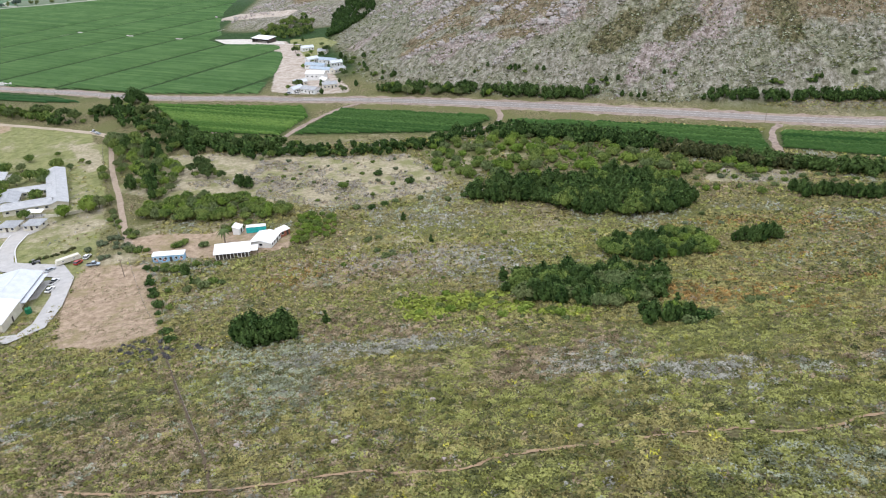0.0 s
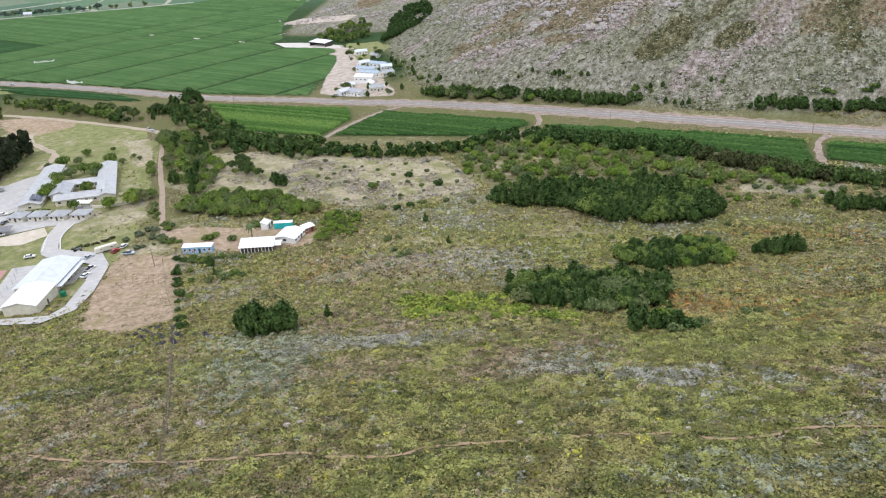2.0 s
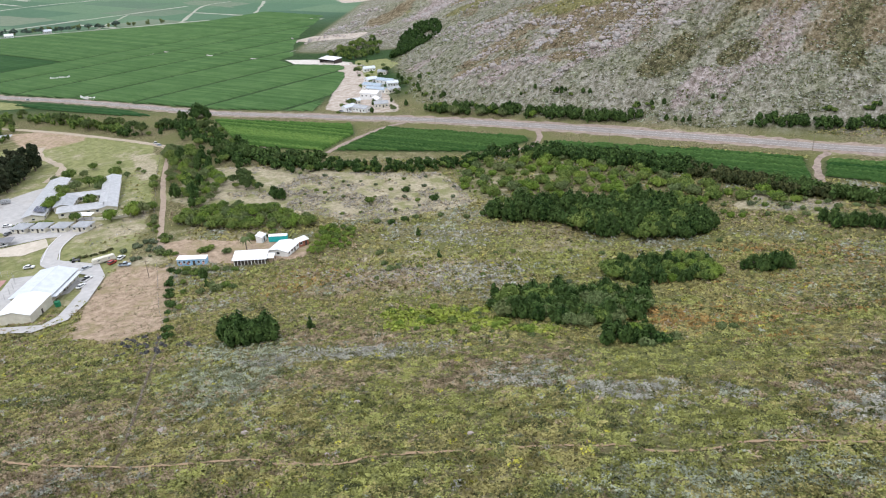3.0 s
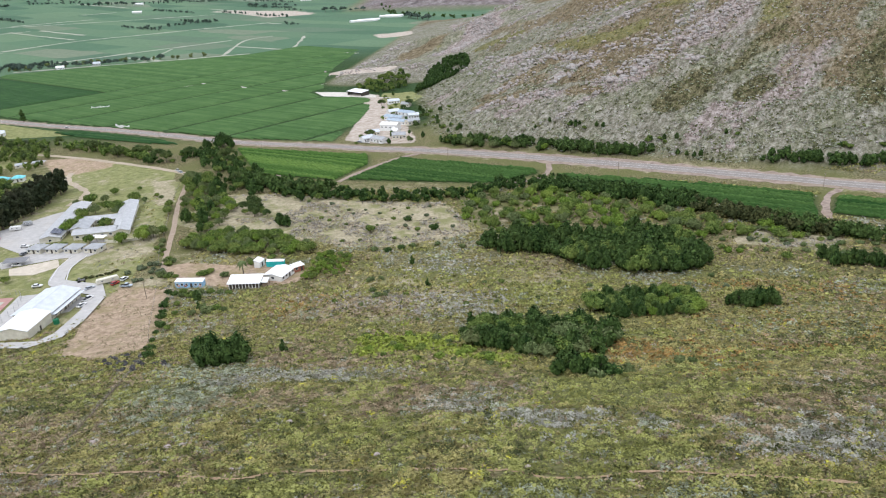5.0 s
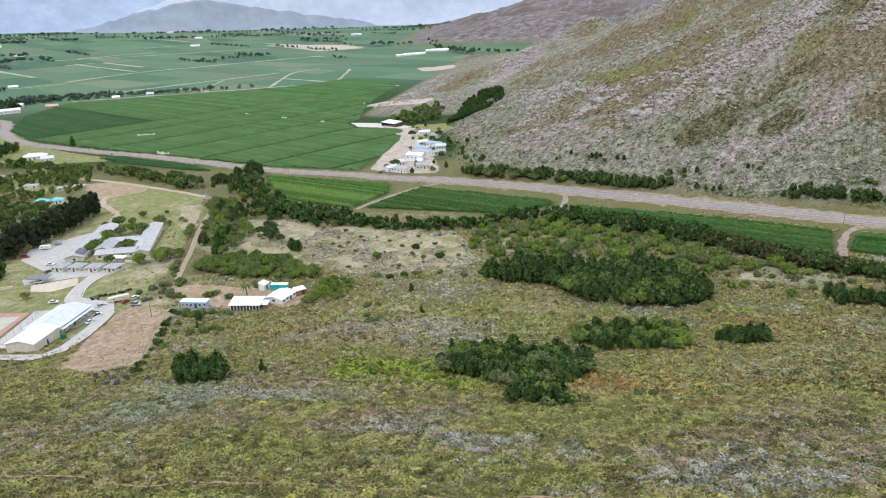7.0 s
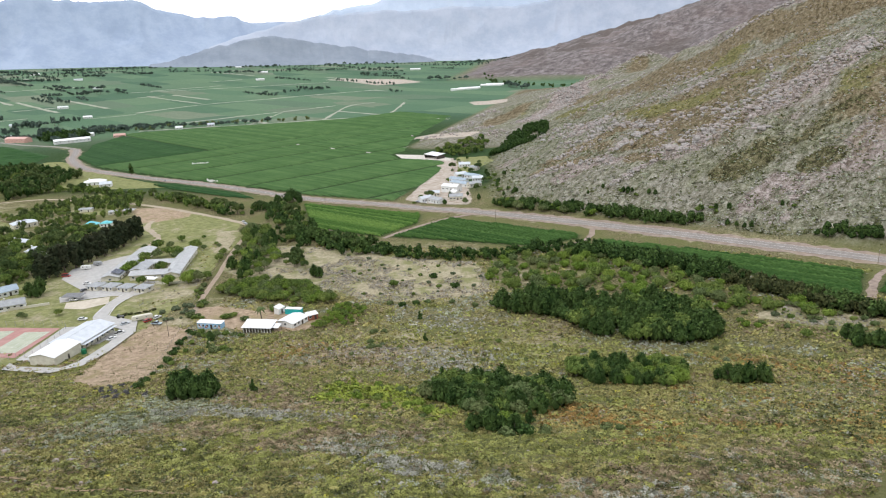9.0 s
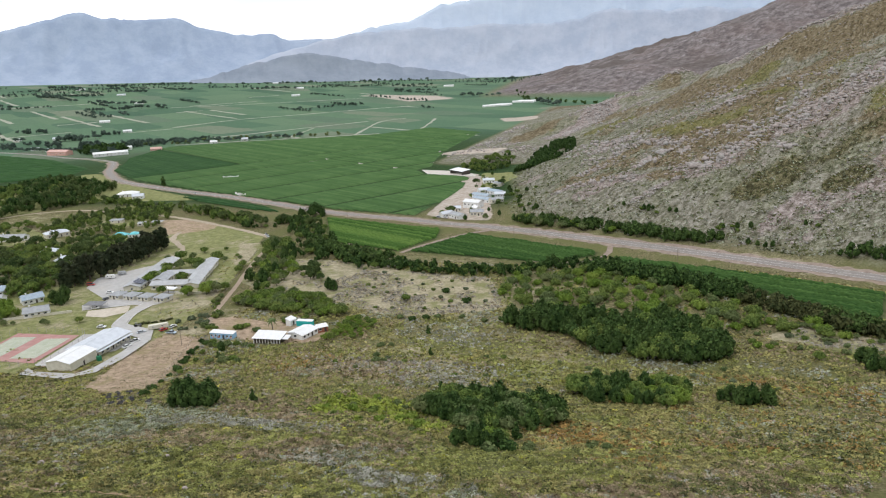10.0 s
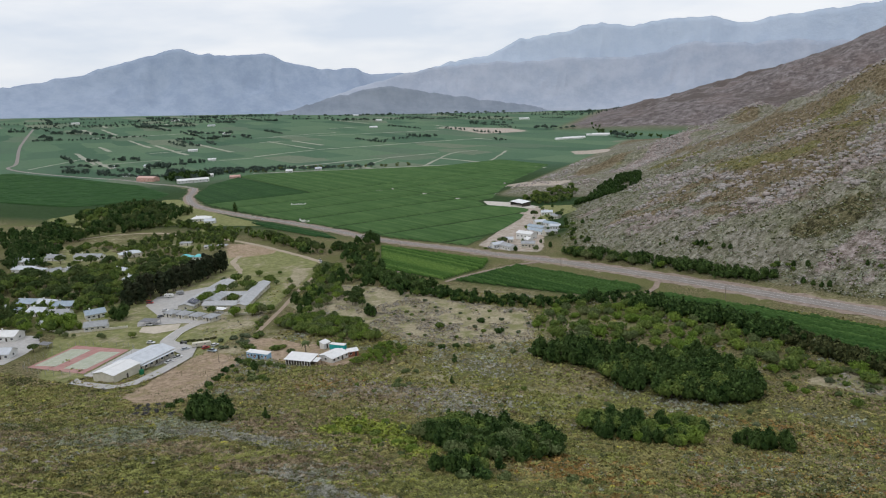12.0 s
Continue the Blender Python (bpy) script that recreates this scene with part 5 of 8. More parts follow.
carport(-392, 505, 20, 10, 6, M_ROOF_GREY, "open grey shelter beside the dirt road")

# ---- the huts by the dirt yard ----


def build_blue_hut():
    ob = house("prefab_hut", -154, 259.3, 2, 12.2, 3.2, 2.8, M_WALL_BLUE, M_ROOF_WHITE, "light blue prefab hut with white roof and painted wall", "hut", "mono", 0.25, 0.25, (5, 3), 1)
    for a, c in ((-4.6, M_ROOF_PINK), (-1.6, M_BRICK), (2.3, M_ROOF_BLUE), (4.8, M_WALL_PINK)):
        bm = bmesh.new()
        solid(bm, [(a - 0.5, -1.66, 0.5), (a + 0.5, -1.66, 0.4), (a + 0.6, -1.66, 1.2), (a, -1.66, 1.6), (a - 0.6, -1.66, 1.1)],
              [(a - 0.5, -1.6, 0.5), (a + 0.5, -1.6, 0.4), (a + 0.6, -1.6, 1.2), (a, -1.6, 1.6), (a - 0.6, -1.6, 1.1)])
        part("painted_patch", tidy(bm), c, ob, "faded painted patch on the wall")


build_blue_hut()


def build_striped_house():
    ob = house("farm_cottage", -128.6, 258.6, 5, 13.2, 6.4, 2.5, M_DARK_WOOD, M_ROOF_WHITE, "low dark-walled cottage with white roof and pale posts", "house", "mono", 1.0, 0.6, (0, 4), 0)
    for k in range(10):
        a = -6.4 + 12.8 * k / 9
        shared_part("dark_post", lambda: box_bm(-0.14, 0.14, -0.08, 0.08, 0, 2.45), M_WALL_WHITE, ob, pose(a, -3.28, 0), "post")
    bm = bmesh.new()
    roof_slab(bm, [(7.2, -2.6, 2.4), (10.0, -2.6, 2.3), (10.0, 1.6, 2.8), (7.2, 1.6, 2.9)], 0.12)
    part("porch_roof", tidy(bm), M_ROOF_WHITE, ob)
    for a, b in ((9.8, -2.4), (9.8, 1.4), (7.6, -2.4)):
        shared_part("porch_post", lambda: tube_bm((0, 0, -0.5), (0, 0, 2.2), 0.1), M_DARK_WOOD, ob, pose(a, b, 0), "post")


def box_bm(*a):
    bm = bmesh.new()
    box(bm, *a)
    return bm


build_striped_house()
house("white_cottage", -117.0, 268.6, 76, 10.5, 9.0, 2.4, M_WALL_WHITE, M_ROOF_WHITE, "whitewashed cottage with white pitched roof and row of windows", "house", "gable", 0.9, 0.4, (3, 3), 1)
house("outhouse", -110.8, 275.6, 45, 5, 3.2, 2.4, M_BRICK, M_ROOF_WHITE, "small red brick outhouse with white sheet roof", "outhouse", "mono", 0.5, 0.3, (1, 0), 1)


def build_container(x, y, yaw, long, mat, roof, label):
    ob = thing("shipping_container", pose(*at(x, y, 0.15), 0, 0, yaw), label, "container")
    h = long / 2
    bm = bmesh.new()
    box(bm, -h, h, -1.22, 1.22, 0, 2.6)
    n = int(long / 0.5)
    for k in range(n):
        a = -h + 0.3 + (long - 0.6) * k / max(1, n - 1)
        for b0, b1 in ((-1.27, -1.22), (1.22, 1.27)):
            box(bm, a - 0.1, a + 0.1, b0, b1, 0.15, 2.45)
    part("body", tidy(bm), mat, ob)
    bm = bmesh.new()
    roof_slab(bm, [(-h - 0.1, -1.3, 2.72), (h + 0.1, -1.3, 2.72), (h + 0.1, 1.3, 2.86), (-h - 0.1, 1.3, 2.86)], 0.1)
    part("roof", tidy(bm), roof, ob)
    for b in (-0.6, 0.6):
        shared_part(("cdoor", mat.name), lambda: box_bm(-0.03, 0.04, -0.55, 0.55, 0.15, 2.4), mat, ob, pose(h + 0.03, b, 0), "door")


build_container(-122.9, 281.6, 4, 8.2, M_TEAL, M_ROOF_WHITE, "turquoise steel container with a pale flat roof")
house("pump_house", -130.8, 282, 80, 4.5, 3, 2.6, M_WALL_WHITE, M_ROOF_WHITE, "small white pump house with sloping white roof", "outhouse", "mono", 0.9, 0.2, (0, 0), 1)


def utility_pole(x, y, yaw, label, tall=8.0):
    ob = thing("utility_pole", pose(*at(x, y), 0, 0, yaw), label, "pole", "utility poles")
    bm = bmesh.new()
    tube(bm, (0, 0, -0.5), (0, 0, tall), 0.16, 0.1, 8)
    part("pole", tidy(bm), M_WOOD, ob)
    bm = bmesh.new()
    box(bm, -1.0, 1.0, -0.06, 0.06, tall - 0.7, tall - 0.55)
    part("crossarm", tidy(bm), M_WOOD, ob)
    for a in (-0.85, 0, 0.85):
        shared_part("insulator", lambda: tube_bm((0, 0, 0), (0, 0, 0.22), 0.06), M_FRAME, ob, pose(a, 0, tall - 0.55), "insulator")


for x, y, yaw in ((-168, 247, 20), (51, 420, 60), (156, 380, 60), (-60, 478, 60), (-215, 528, 60), (-330, 585, 60), (240, 335, 60)):
    utility_pole(x, y, yaw, "grey wooden utility pole with one crossarm")

# ---- village, farmstead and far buildings ----
for x, y, yaw, ln, wd, tall, wall, rf, st in (
        (-377, 301, 12, 17, 9, 3.2, M_WALL_CREAM, M_ROOF_BLUE, "gable"), (-362, 303, 5, 15, 9, 3.2, M_WALL_WHITE, M_ROOF_PALE, "gable"), (-350, 287, 10, 12, 8, 3, M_WALL_WHITE, M_ROOF_PALE, "gable"),
        (-346, 303, 20, 13, 9, 3, M_WALL_CREAM, M_ROOF_BLUE, "gable"), (-330, 287, 25, 12, 8, 3, M_WALL_WHITE, M_ROOF_GREY, "gable"), (-307, 293, 60, 11, 8, 3, M_WALL_WHITE, M_ROOF_BLUE, "gable"),
        (-283, 274, 40, 12, 8, 2.8, M_WALL_WHITE, M_ROOF_GREY, "gable"), (-316, 269, 70, 9, 7, 3, M_WALL_WHITE, M_ROOF_PALE, "gable"), (-318, 245, 20, 13, 9, 3.2, M_WALL_WHITE, M_ROOF_WHITE, "gable"),
        (-290, 222, 25, 12, 8, 3, M_WALL_WHITE, M_ROOF_PALE, "gable"), (-372, 283, 15, 11, 8, 3, M_WALL_WHITE, M_ROOF_BLUE, "hip"),
        (-492, 380, 10, 22, 10, 3.2, M_WALL_WHITE, M_ROOF_PALE, "gable"), (-472, 377, 8, 16, 9, 3.2, M_WALL_WHITE, M_ROOF_PALE, "gable"), (-455, 377, 80, 11, 8, 3.6, M_WALL_CREAM, M_ROOF_GREY, "gable"),
        (-522, 404, 12, 26, 10, 3.4, M_WALL_WHITE, M_ROOF_PALE, "gable"), (-444, 385, 75, 12, 8, 3.6, M_WALL_WHITE, M_ROOF_GREY, "gable"), (-482, 433, 15, 26, 9, 3.2, M_WALL_WHITE, M_ROOF_GREY, "gable"),
        (-516, 424, 10, 16, 9, 3, M_WALL_WHITE, M_ROOF_GREY, "gable"), (-452, 451, 60, 18, 11, 3.6, M_WALL_CREAM, M_ROOF_PALE, "hip"), (-363, 374, 20, 14, 8, 3.4, M_WALL_WHITE, M_ROOF_PALE, "hip"),
        (-400, 395, 15, 12, 8, 3, M_WALL_WHITE, M_ROOF_PALE, "hip")):
    house("village_house", x, y, yaw, ln, wd, tall, wall, rf, "plastered village house with a sheet roof among trees", "house", st, 2.0, 0.5, (3, 3), 1, True, "village houses")
house("bungalow", -384, 450, 20, 10, 7, 3, M_WALL_WHITE, M_ROOF_TEAL, "white bungalow with a bright turquoise roof beside a lawn", "house", "hip", 2.0, 0.5, (3, 3), 1)
house("bungalow", -374, 455, 20, 8, 6, 3, M_WALL_WHITE, M_ROOF_TEAL, "small white annexe with a turquoise roof", "house", "hip", 1.5, 0.5, (2, 2), 1)
house("roadside_house", -545, 643, 30, 22, 12, 3.4, M_WALL_WHITE, M_ROOF_WHITE, "white roadside house with a pale roof and hedged lawn", "house", "hip", 2.4, 0.6, (4, 4), 1, True)
house("roadside_house", -520, 630, 30, 12, 9, 3.2, M_WALL_WHITE, M_ROOF_PALE, "white side building with a pale roof by the road", "house", "gable", 2, 0.5, (2, 2), 1)
house("ruin_shed", -402, 498, 30, 9, 5, 2.3, M_WALL_CREAM, M_ROOF_GREY, "low grey shed with a sagging roof in bare yard", "shed", "mono", 0.6, 0.2, (1, 1), 1)
house("ruin_shed", -440, 508, 15, 12, 5, 2.3, M_WALL_CREAM, M_ROOF_GREY, "row of low grey sheds at the yard's edge", "shed", "mono", 0.6, 0.2, (1, 1), 1)
# farmstead at the foot of the hill
house("farmhouse", -120, 590, -18, 16, 9, 5.2, M_WALL_WHITE, M_ROOF_WHITE, "white two-storey farmhouse with dark arched openings", "house", "gable", 1.6, 0.4, (4, 4), 0)
for x, y, yaw, ln, wd, wall, rf in ((-121, 543, -35, 14, 8, M_WALL_WHITE, M_ROOF_GREY), (-133, 549, 52, 11, 6, M_WALL_WHITE, M_ROOF_PALE), (-107, 553, 12, 11, 8, M_WALL_CREAM, M_ROOF_GREY),
                                    (-112, 571, -50, 8, 5, M_WALL_WHITE, M_ROOF_WHITE), (-132, 572, 20, 10, 6, M_WALL_CREAM, M_ROOF_PALE), (-117, 615, -30, 22, 6, M_WALL_WHITE, M_ROOF_BLUE), (-103, 607, 40, 12, 7, M_WALL_CREAM, M_ROOF_GREY),
                                    (-124, 636, -28, 20, 6, M_WALL_WHITE, M_ROOF_BLUE), (-106, 636, 15, 10, 7, M_WALL_WHITE, M_ROOF_PALE), (-114, 652, -30, 18, 6, M_WALL_WHITE, M_ROOF_BLUE),
                                    (-130, 668, 35, 11, 8, M_WALL_WHITE, M_ROOF_PALE), (-140, 730, 20, 12, 8, M_WALL_WHITE, M_ROOF_PALE), (-122, 700, -15, 9, 7, M_WALL_CREAM, M_ROOF_GREY)):
    house("farm_building", x, y, yaw, ln, wd, 3.2, wall, rf, "white farm outbuilding with a pale sheet roof", "farm building", "gable", 1.5, 0.4, (3, 3), 1, group="farm buildings")


def open_barn(x, y, yaw, ln, wd, tall):
    ob = thing("barn", pose(*at(x, y, 0.1), 0, 0, yaw), "open-fronted barn with a broad whitish roof and dark interior", "barn")
    bm = bmesh.new()
    box(bm, -ln / 2, ln / 2, wd / 2 - 0.2, wd / 2, -1, tall)
    box(bm, -ln / 2, -ln / 2 + 0.2, -wd / 2, wd / 2 - 0.2, -1, tall)
    box(bm, ln / 2 - 0.2, ln / 2, -wd / 2, wd / 2 - 0.2, -1, tall)
    part("wall", tidy(bm), M_DARK_WOOD, ob)
    bm = bmesh.new()
    roof_slab(bm, [(-ln / 2 - 0.6, -wd / 2 - 0.8, tall + 0.1), (ln / 2 + 0.6, -wd / 2 - 0.8, tall + 0.1), (ln / 2 + 0.6, wd / 2 + 0.4, tall + 1.6), (-ln / 2 - 0.6, wd / 2 + 0.4, tall + 1.6)], 0.2)
    part("roof", tidy(bm), M_ROOF_WHITE, ob)
    for k in range(6):
        shared_part(("bpost", tall), lambda: tube_bm((0, 0, -0.6), (0, 0, tall), 0.14), M_WIRE, ob, pose(-ln / 2 + 0.4 + (ln - 0.8) * k / 5, -wd / 2 + 0.2, 0), "post")


open_barn(-194, 806, -38, 25, 12, 4.5)
structure(drape("barn_apron", [(-256, 842), (-222, 834), (-196, 822), (-172, 800), (-168, 780), (-190, 788), (-236, 806)], M_PALE, 0.3, 8), "pale concrete apron in front of the barn", "paving")
# hamlet at the road bend and sheds far out on the plain
house("packing_shed", -1008, 1000, 0, 44, 16, 6.5, M_WALL_PINK, M_ROOF_PINK, "salmon-coloured packing shed with a low roof", "shed", "gable", 3, 0.5, (8, 8), 1)
house("packing_shed", -890, 995, 50, 56, 16, 5, M_WALL_WHITE, M_ROOF_WHITE, "long white shed beside the road bend", "shed", "gable", 2.5, 0.5, (8, 8), 1)
for x, y, yaw, ln, wd, tall, wall, rf in ((-1075, 1045, 20, 26, 14, 4, M_WALL_WHITE, M_ROOF_PALE), (-1130, 1060, 20, 22, 12, 4, M_WALL_WHITE, M_ROOF_GREY), (-930, 1075, 30, 40, 14, 5, M_WALL_WHITE, M_ROOF_WHITE),
                                          (-850, 1065, 30, 30, 12, 4, M_WALL_PINK, M_ROOF_PINK), (-800, 1170, 30, 20, 10, 4, M_WALL_WHITE, M_ROOF_WHITE), (-760, 1215, 30, 22, 10, 4, M_WALL_WHITE, M_ROOF_PALE),
                                          (-1320, 1190, 20, 20, 12, 4, M_WALL_WHITE, M_ROOF_WHITE), (-1240, 1220, 20, 24, 12, 4, M_WALL_WHITE, M_ROOF_PALE), (-1180, 1370, 40, 30, 12, 4, M_WALL_WHITE, M_ROOF_WHITE),
                                          (-1420, 1560, 40, 40, 16, 5, M_WALL_WHITE, M_ROOF_WHITE), (-1760, 2100, 40, 50, 18, 5, M_WALL_WHITE, M_ROOF_WHITE), (-1350, 2500, 30, 50, 18, 5, M_WALL_WHITE, M_ROOF_WHITE),
                                          (-2100, 2400, 40, 50, 18, 5, M_WALL_WHITE, M_ROOF_PALE), (-1550, 2900, 30, 60, 18, 6, M_WALL_WHITE, M_ROOF_WHITE), (-2500, 2600, 40, 60, 20, 6, M_WALL_WHITE, M_ROOF_WHITE),
                                          (-900, 3100, 20, 70, 20, 6, M_WALL_WHITE, M_ROOF_WHITE), (-1900, 3300, 30, 60, 20, 6, M_WALL_WHITE, M_ROOF_PALE), (-2750, 2250, 40, 50, 20, 6, M_WALL_WHITE, M_ROOF_WHITE)):
    house("far_farmstead", x, y, yaw, ln * 0.65, wd * 0.75, tall * 0.85, wall, rf, "pale farm shed far out on the green plain", "farm building", "gable", 2.5, 0.4, (4, 4), 1, group="far farm sheds")
for x, y, ln in ((-434, 2036, 84), (-425, 2062, 70), (-380, 2178, 66), (-372, 2202, 56)):
    house("greenhouse", x, y, 38 if ln > 68 else 0, ln, 12, 3.5, M_WALL_WHITE, M_ROOF_WHITE, "long whitish greenhouse tunnel on the plain", "greenhouse", "gable", 2.2, 0.2, (0, 0), 1, group="greenhouses")


def gate_wall(x, y, yaw):
    ob = thing("entrance_wall", pose(*at(x, y), 0, 0, yaw), "white curved entrance wall of the vineyard beside the road", "wall")
    bm = bmesh.new()
    for a in range(-6, 6):
        h0, h1 = 1.6 + 1.1 * abs(math.sin(a * 0.9)), 1.6 + 1.1 * abs(math.sin((a + 1) * 0.9))
        solid(bm, [(a * 1.6, -0.25, -0.4), (a * 1.6, 0.25, -0.4), (a * 1.6, 0.25, h0), (a * 1.6, -0.25, h0)],
              [(a * 1.6 + 1.6, -0.25, -0.4), (a * 1.6 + 1.6, 0.25, -0.4), (a * 1.6 + 1.6, 0.25, h1), (a * 1.6 + 1.6, -0.25, h1)])
    part("wall", tidy(bm), M_WALL_WHITE, ob)
    for a in (-9.6, 0, 9.6):
        shared_part("gate_pillar", lambda: box_bm(-0.5, 0.5, -0.5, 0.5, -0.4, 3.2), M_WALL_WHITE, ob, pose(a, 0, 0), "pillar")


gate_wall(-402, 652, 155)
gate_wall(-497, 775, 20)


# ---- plants ----
M_BARK = plain_material("grey_brown_bark", (0.09, 0.07, 0.055), (0.19, 0.155, 0.125), 0.3, 0.95, 0.02)
M_LEAF = {
    "gum": leaf_material("dark_gum_leaves", (0.010, 0.030, 0.008), (0.092, 0.155, 0.040), (0.118, 0.172, 0.05), 2.4),
    "wattle": leaf_material("wattle_leaves", (0.042, 0.086, 0.018), (0.215, 0.275, 0.066), (0.235, 0.27, 0.075), 4.0),
    "olive": leaf_material("olive_leaves", (0.0702, 0.103, 0.0359), (0.187, 0.234, 0.0954), (0.187, 0.196, 0.0842)),
    "silver": leaf_material("grey_green_leaves", (0.07, 0.095, 0.05), (0.19, 0.22, 0.13), (0.16, 0.19, 0.10)),
    "slaty": leaf_material("slate_grey_twigs", (0.06, 0.058, 0.062), (0.17, 0.165, 0.175), (0.16, 0.165, 0.15), 1.5),
    "bright": leaf_material("bright_green_leaves", (0.075, 0.135, 0.018), (0.217, 0.3, 0.054), (0.255, 0.307, 0.0675)),
    "pine": leaf_material("dark_pine_needles", (0.014, 0.024, 0.012), (0.062, 0.074, 0.036), (0.085, 0.072, 0.046)),
    # haze over distant trees put into these lighter, bluer leaf tones
    "far": leaf_material("hazed_tree_leaves", (0.050, 0.078, 0.062), (0.118, 0.155, 0.122), (0.095, 0.135, 0.10), 14.0),
    "ruddy": leaf_material("reddish_tipped_leaves", (0.020, 0.036, 0.012), (0.115, 0.130, 0.048), (0.165, 0.125, 0.066), 3.0),
    "dusky": leaf_material("dusky_leaves", (0.024, 0.05, 0.016), (0.115, 0.158, 0.048), (0.14, 0.165, 0.055), 5.0),
}


def heath_material(name, dark, light, hint=(0.22, 0.20, 0.11)):
    """A low shrub: one tone a bush, broken by fine leaf and shade."""
    s = Shade(name, 0.9, spec=0.1)
    leaf = s.noise(0.13, 5, 0.85)
    c = s.mix(s.math("ADD", s.math("MULTIPLY", s.tone(), 0.80), s.math("MULTIPLY", s.mask(s.noise(0.7, 4, 0.75), 0.36, 0.62), 0.2)), dark, light)
    c = s.mix(s.math("MULTIPLY", s.mask(s.noise(2.2, 5, 0.75), 0.50, 0.66), 0.45), c, hint)
    c = s.mix(s.mask(leaf, 0.34, 0.52), s.mix(0.3, c, (0.03, 0.03, 0.014)), c)
    return s.color(c).bump(leaf, 0.15, 0.9).mat


M_SCRUB = {
    "olive": heath_material("olive_heath", (0.133, 0.119, 0.041), (0.479, 0.435, 0.167), (0.310, 0.265, 0.135)),
    "green": heath_material("green_heath", (0.121, 0.130, 0.035), (0.435, 0.446, 0.139), (0.255, 0.270, 0.140)),
    "silver": heath_material("silver_heath", (0.191, 0.186, 0.151), (0.52, 0.51, 0.44), (0.260, 0.285, 0.220)),
    "brown": heath_material("dry_brown_heath", (0.140, 0.103, 0.062), (0.504, 0.397, 0.259), (0.286, 0.258, 0.149)),
    "sage": heath_material("sage_heath", (0.140, 0.155, 0.097), (0.462, 0.495, 0.363), (0.250, 0.285, 0.170)),
    "lilac": heath_material("lilac_grey_heath", (0.187, 0.169, 0.144), (0.47, 0.44, 0.385), (0.400, 0.355, 0.280)),
    "dark": heath_material("dark_heath", (0.050, 0.061, 0.022), (0.187, 0.198, 0.077), (0.100, 0.110, 0.060)),
    "bloom": heath_material("yellow_flowering_bush", (0.259, 0.259, 0.036), (0.682, 0.638, 0.099)),
    "rust": heath_material("rusty_heath", (0.181, 0.107, 0.033), (0.504, 0.315, 0.108)),
    "fern": heath_material("bright_bracken", (0.105, 0.140, 0.021), (0.385, 0.455, 0.080), (0.25, 0.27, 0.066)),
    "straw": heath_material("straw_grass", (0.202, 0.173, 0.101), (0.550, 0.473, 0.308)),
}


def leaf_tris(rnd, centers, normals, size, loose=0.5):
    """Pointed blades, for scrub too small to show a leaf's outline."""
    n = len(centers)
    nrm = normals + loose * rnd.randn(n, 3)
    nrm /= np.linalg.norm(nrm, axis=1)[:, None] + 1e-9
    a = np.cross(nrm, rnd.randn(n, 3))
    a /= np.linalg.norm(a, axis=1)[:, None] + 1e-9
    b = np.cross(nrm, a)
    s = (size * (0.6 + 0.9 * rnd.rand(n)))[:, None]
    v = np.stack([centers - a * s - b * s * 0.6, centers + a * s - b * s * 0.6, centers + b * s * 1.1], 1)
    return v.reshape(-1, 3), np.arange(3 * n).reshape(-1, 3)


def lobe_points(rnd, lobes, n):
    w = np.array([l[3] * l[4] + l[4] * l[5] for l in lobes])
    pick = rnd.choice(len(lobes), n, p=w / w.sum())
    L = np.array(lobes)[pick]
    d = rnd.randn(n, 3)
    d[:, 2] = np.where(d[:, 2] < -0.5, -d[:, 2], d[:, 2])
    d /= np.linalg.norm(d, axis=1)[:, None]
    depth = (0.80 + 0.26 * rnd.rand(n))[:, None]
    p = L[:, :3] + d * L[:, 3:6] * depth
    return p, d


def core(lobes, k=0.82):
    """Rough inner masses of foliage, so that a crown is not see-through."""
    verts, faces, base = [], [], 0
    for cx, cy, cz, rx, ry, rz in lobes:
        rows, cols = 2, 6
        for i in range(rows + 1):
            t = math.pi * i / rows
            for j in range(cols):
                u = 2 * math.pi * (j + 0.5 * (i % 2)) / cols
                w = k * (1 + 0.16 * math.sin(7 * u + 3 * t + cx * 5))
                verts.append((cx + rx * w * math.sin(t) * math.cos(u), cy + ry * w * math.sin(t) * math.sin(u), cz + rz * w * math.cos(t)))
        for i in range(rows):
            for j in range(cols):
                faces.append((base + i * cols + j, base + i * cols + (j + 1) % cols, base + (i + 1) * cols + (j + 1) % cols, base + (i + 1) * cols + j))
        base += (rows + 1) * cols
    return np.array(verts), np.array(faces)


def crown_mesh(lobes, n, size, mat, seed):
    rnd = np.random.RandomState(seed)
    p, d = lobe_points(rnd, lobes, n)
    v, f = leaf_tris(rnd, p, d, size)
    cv, cf = core(lobes)
    cf = np.concatenate([cf[:, [0, 1, 2]], cf[:, [0, 2, 3]]])
    return mesh_of("crown", np.concatenate([v, cv]), np.concatenate([f, cf + len(v)]), mat)


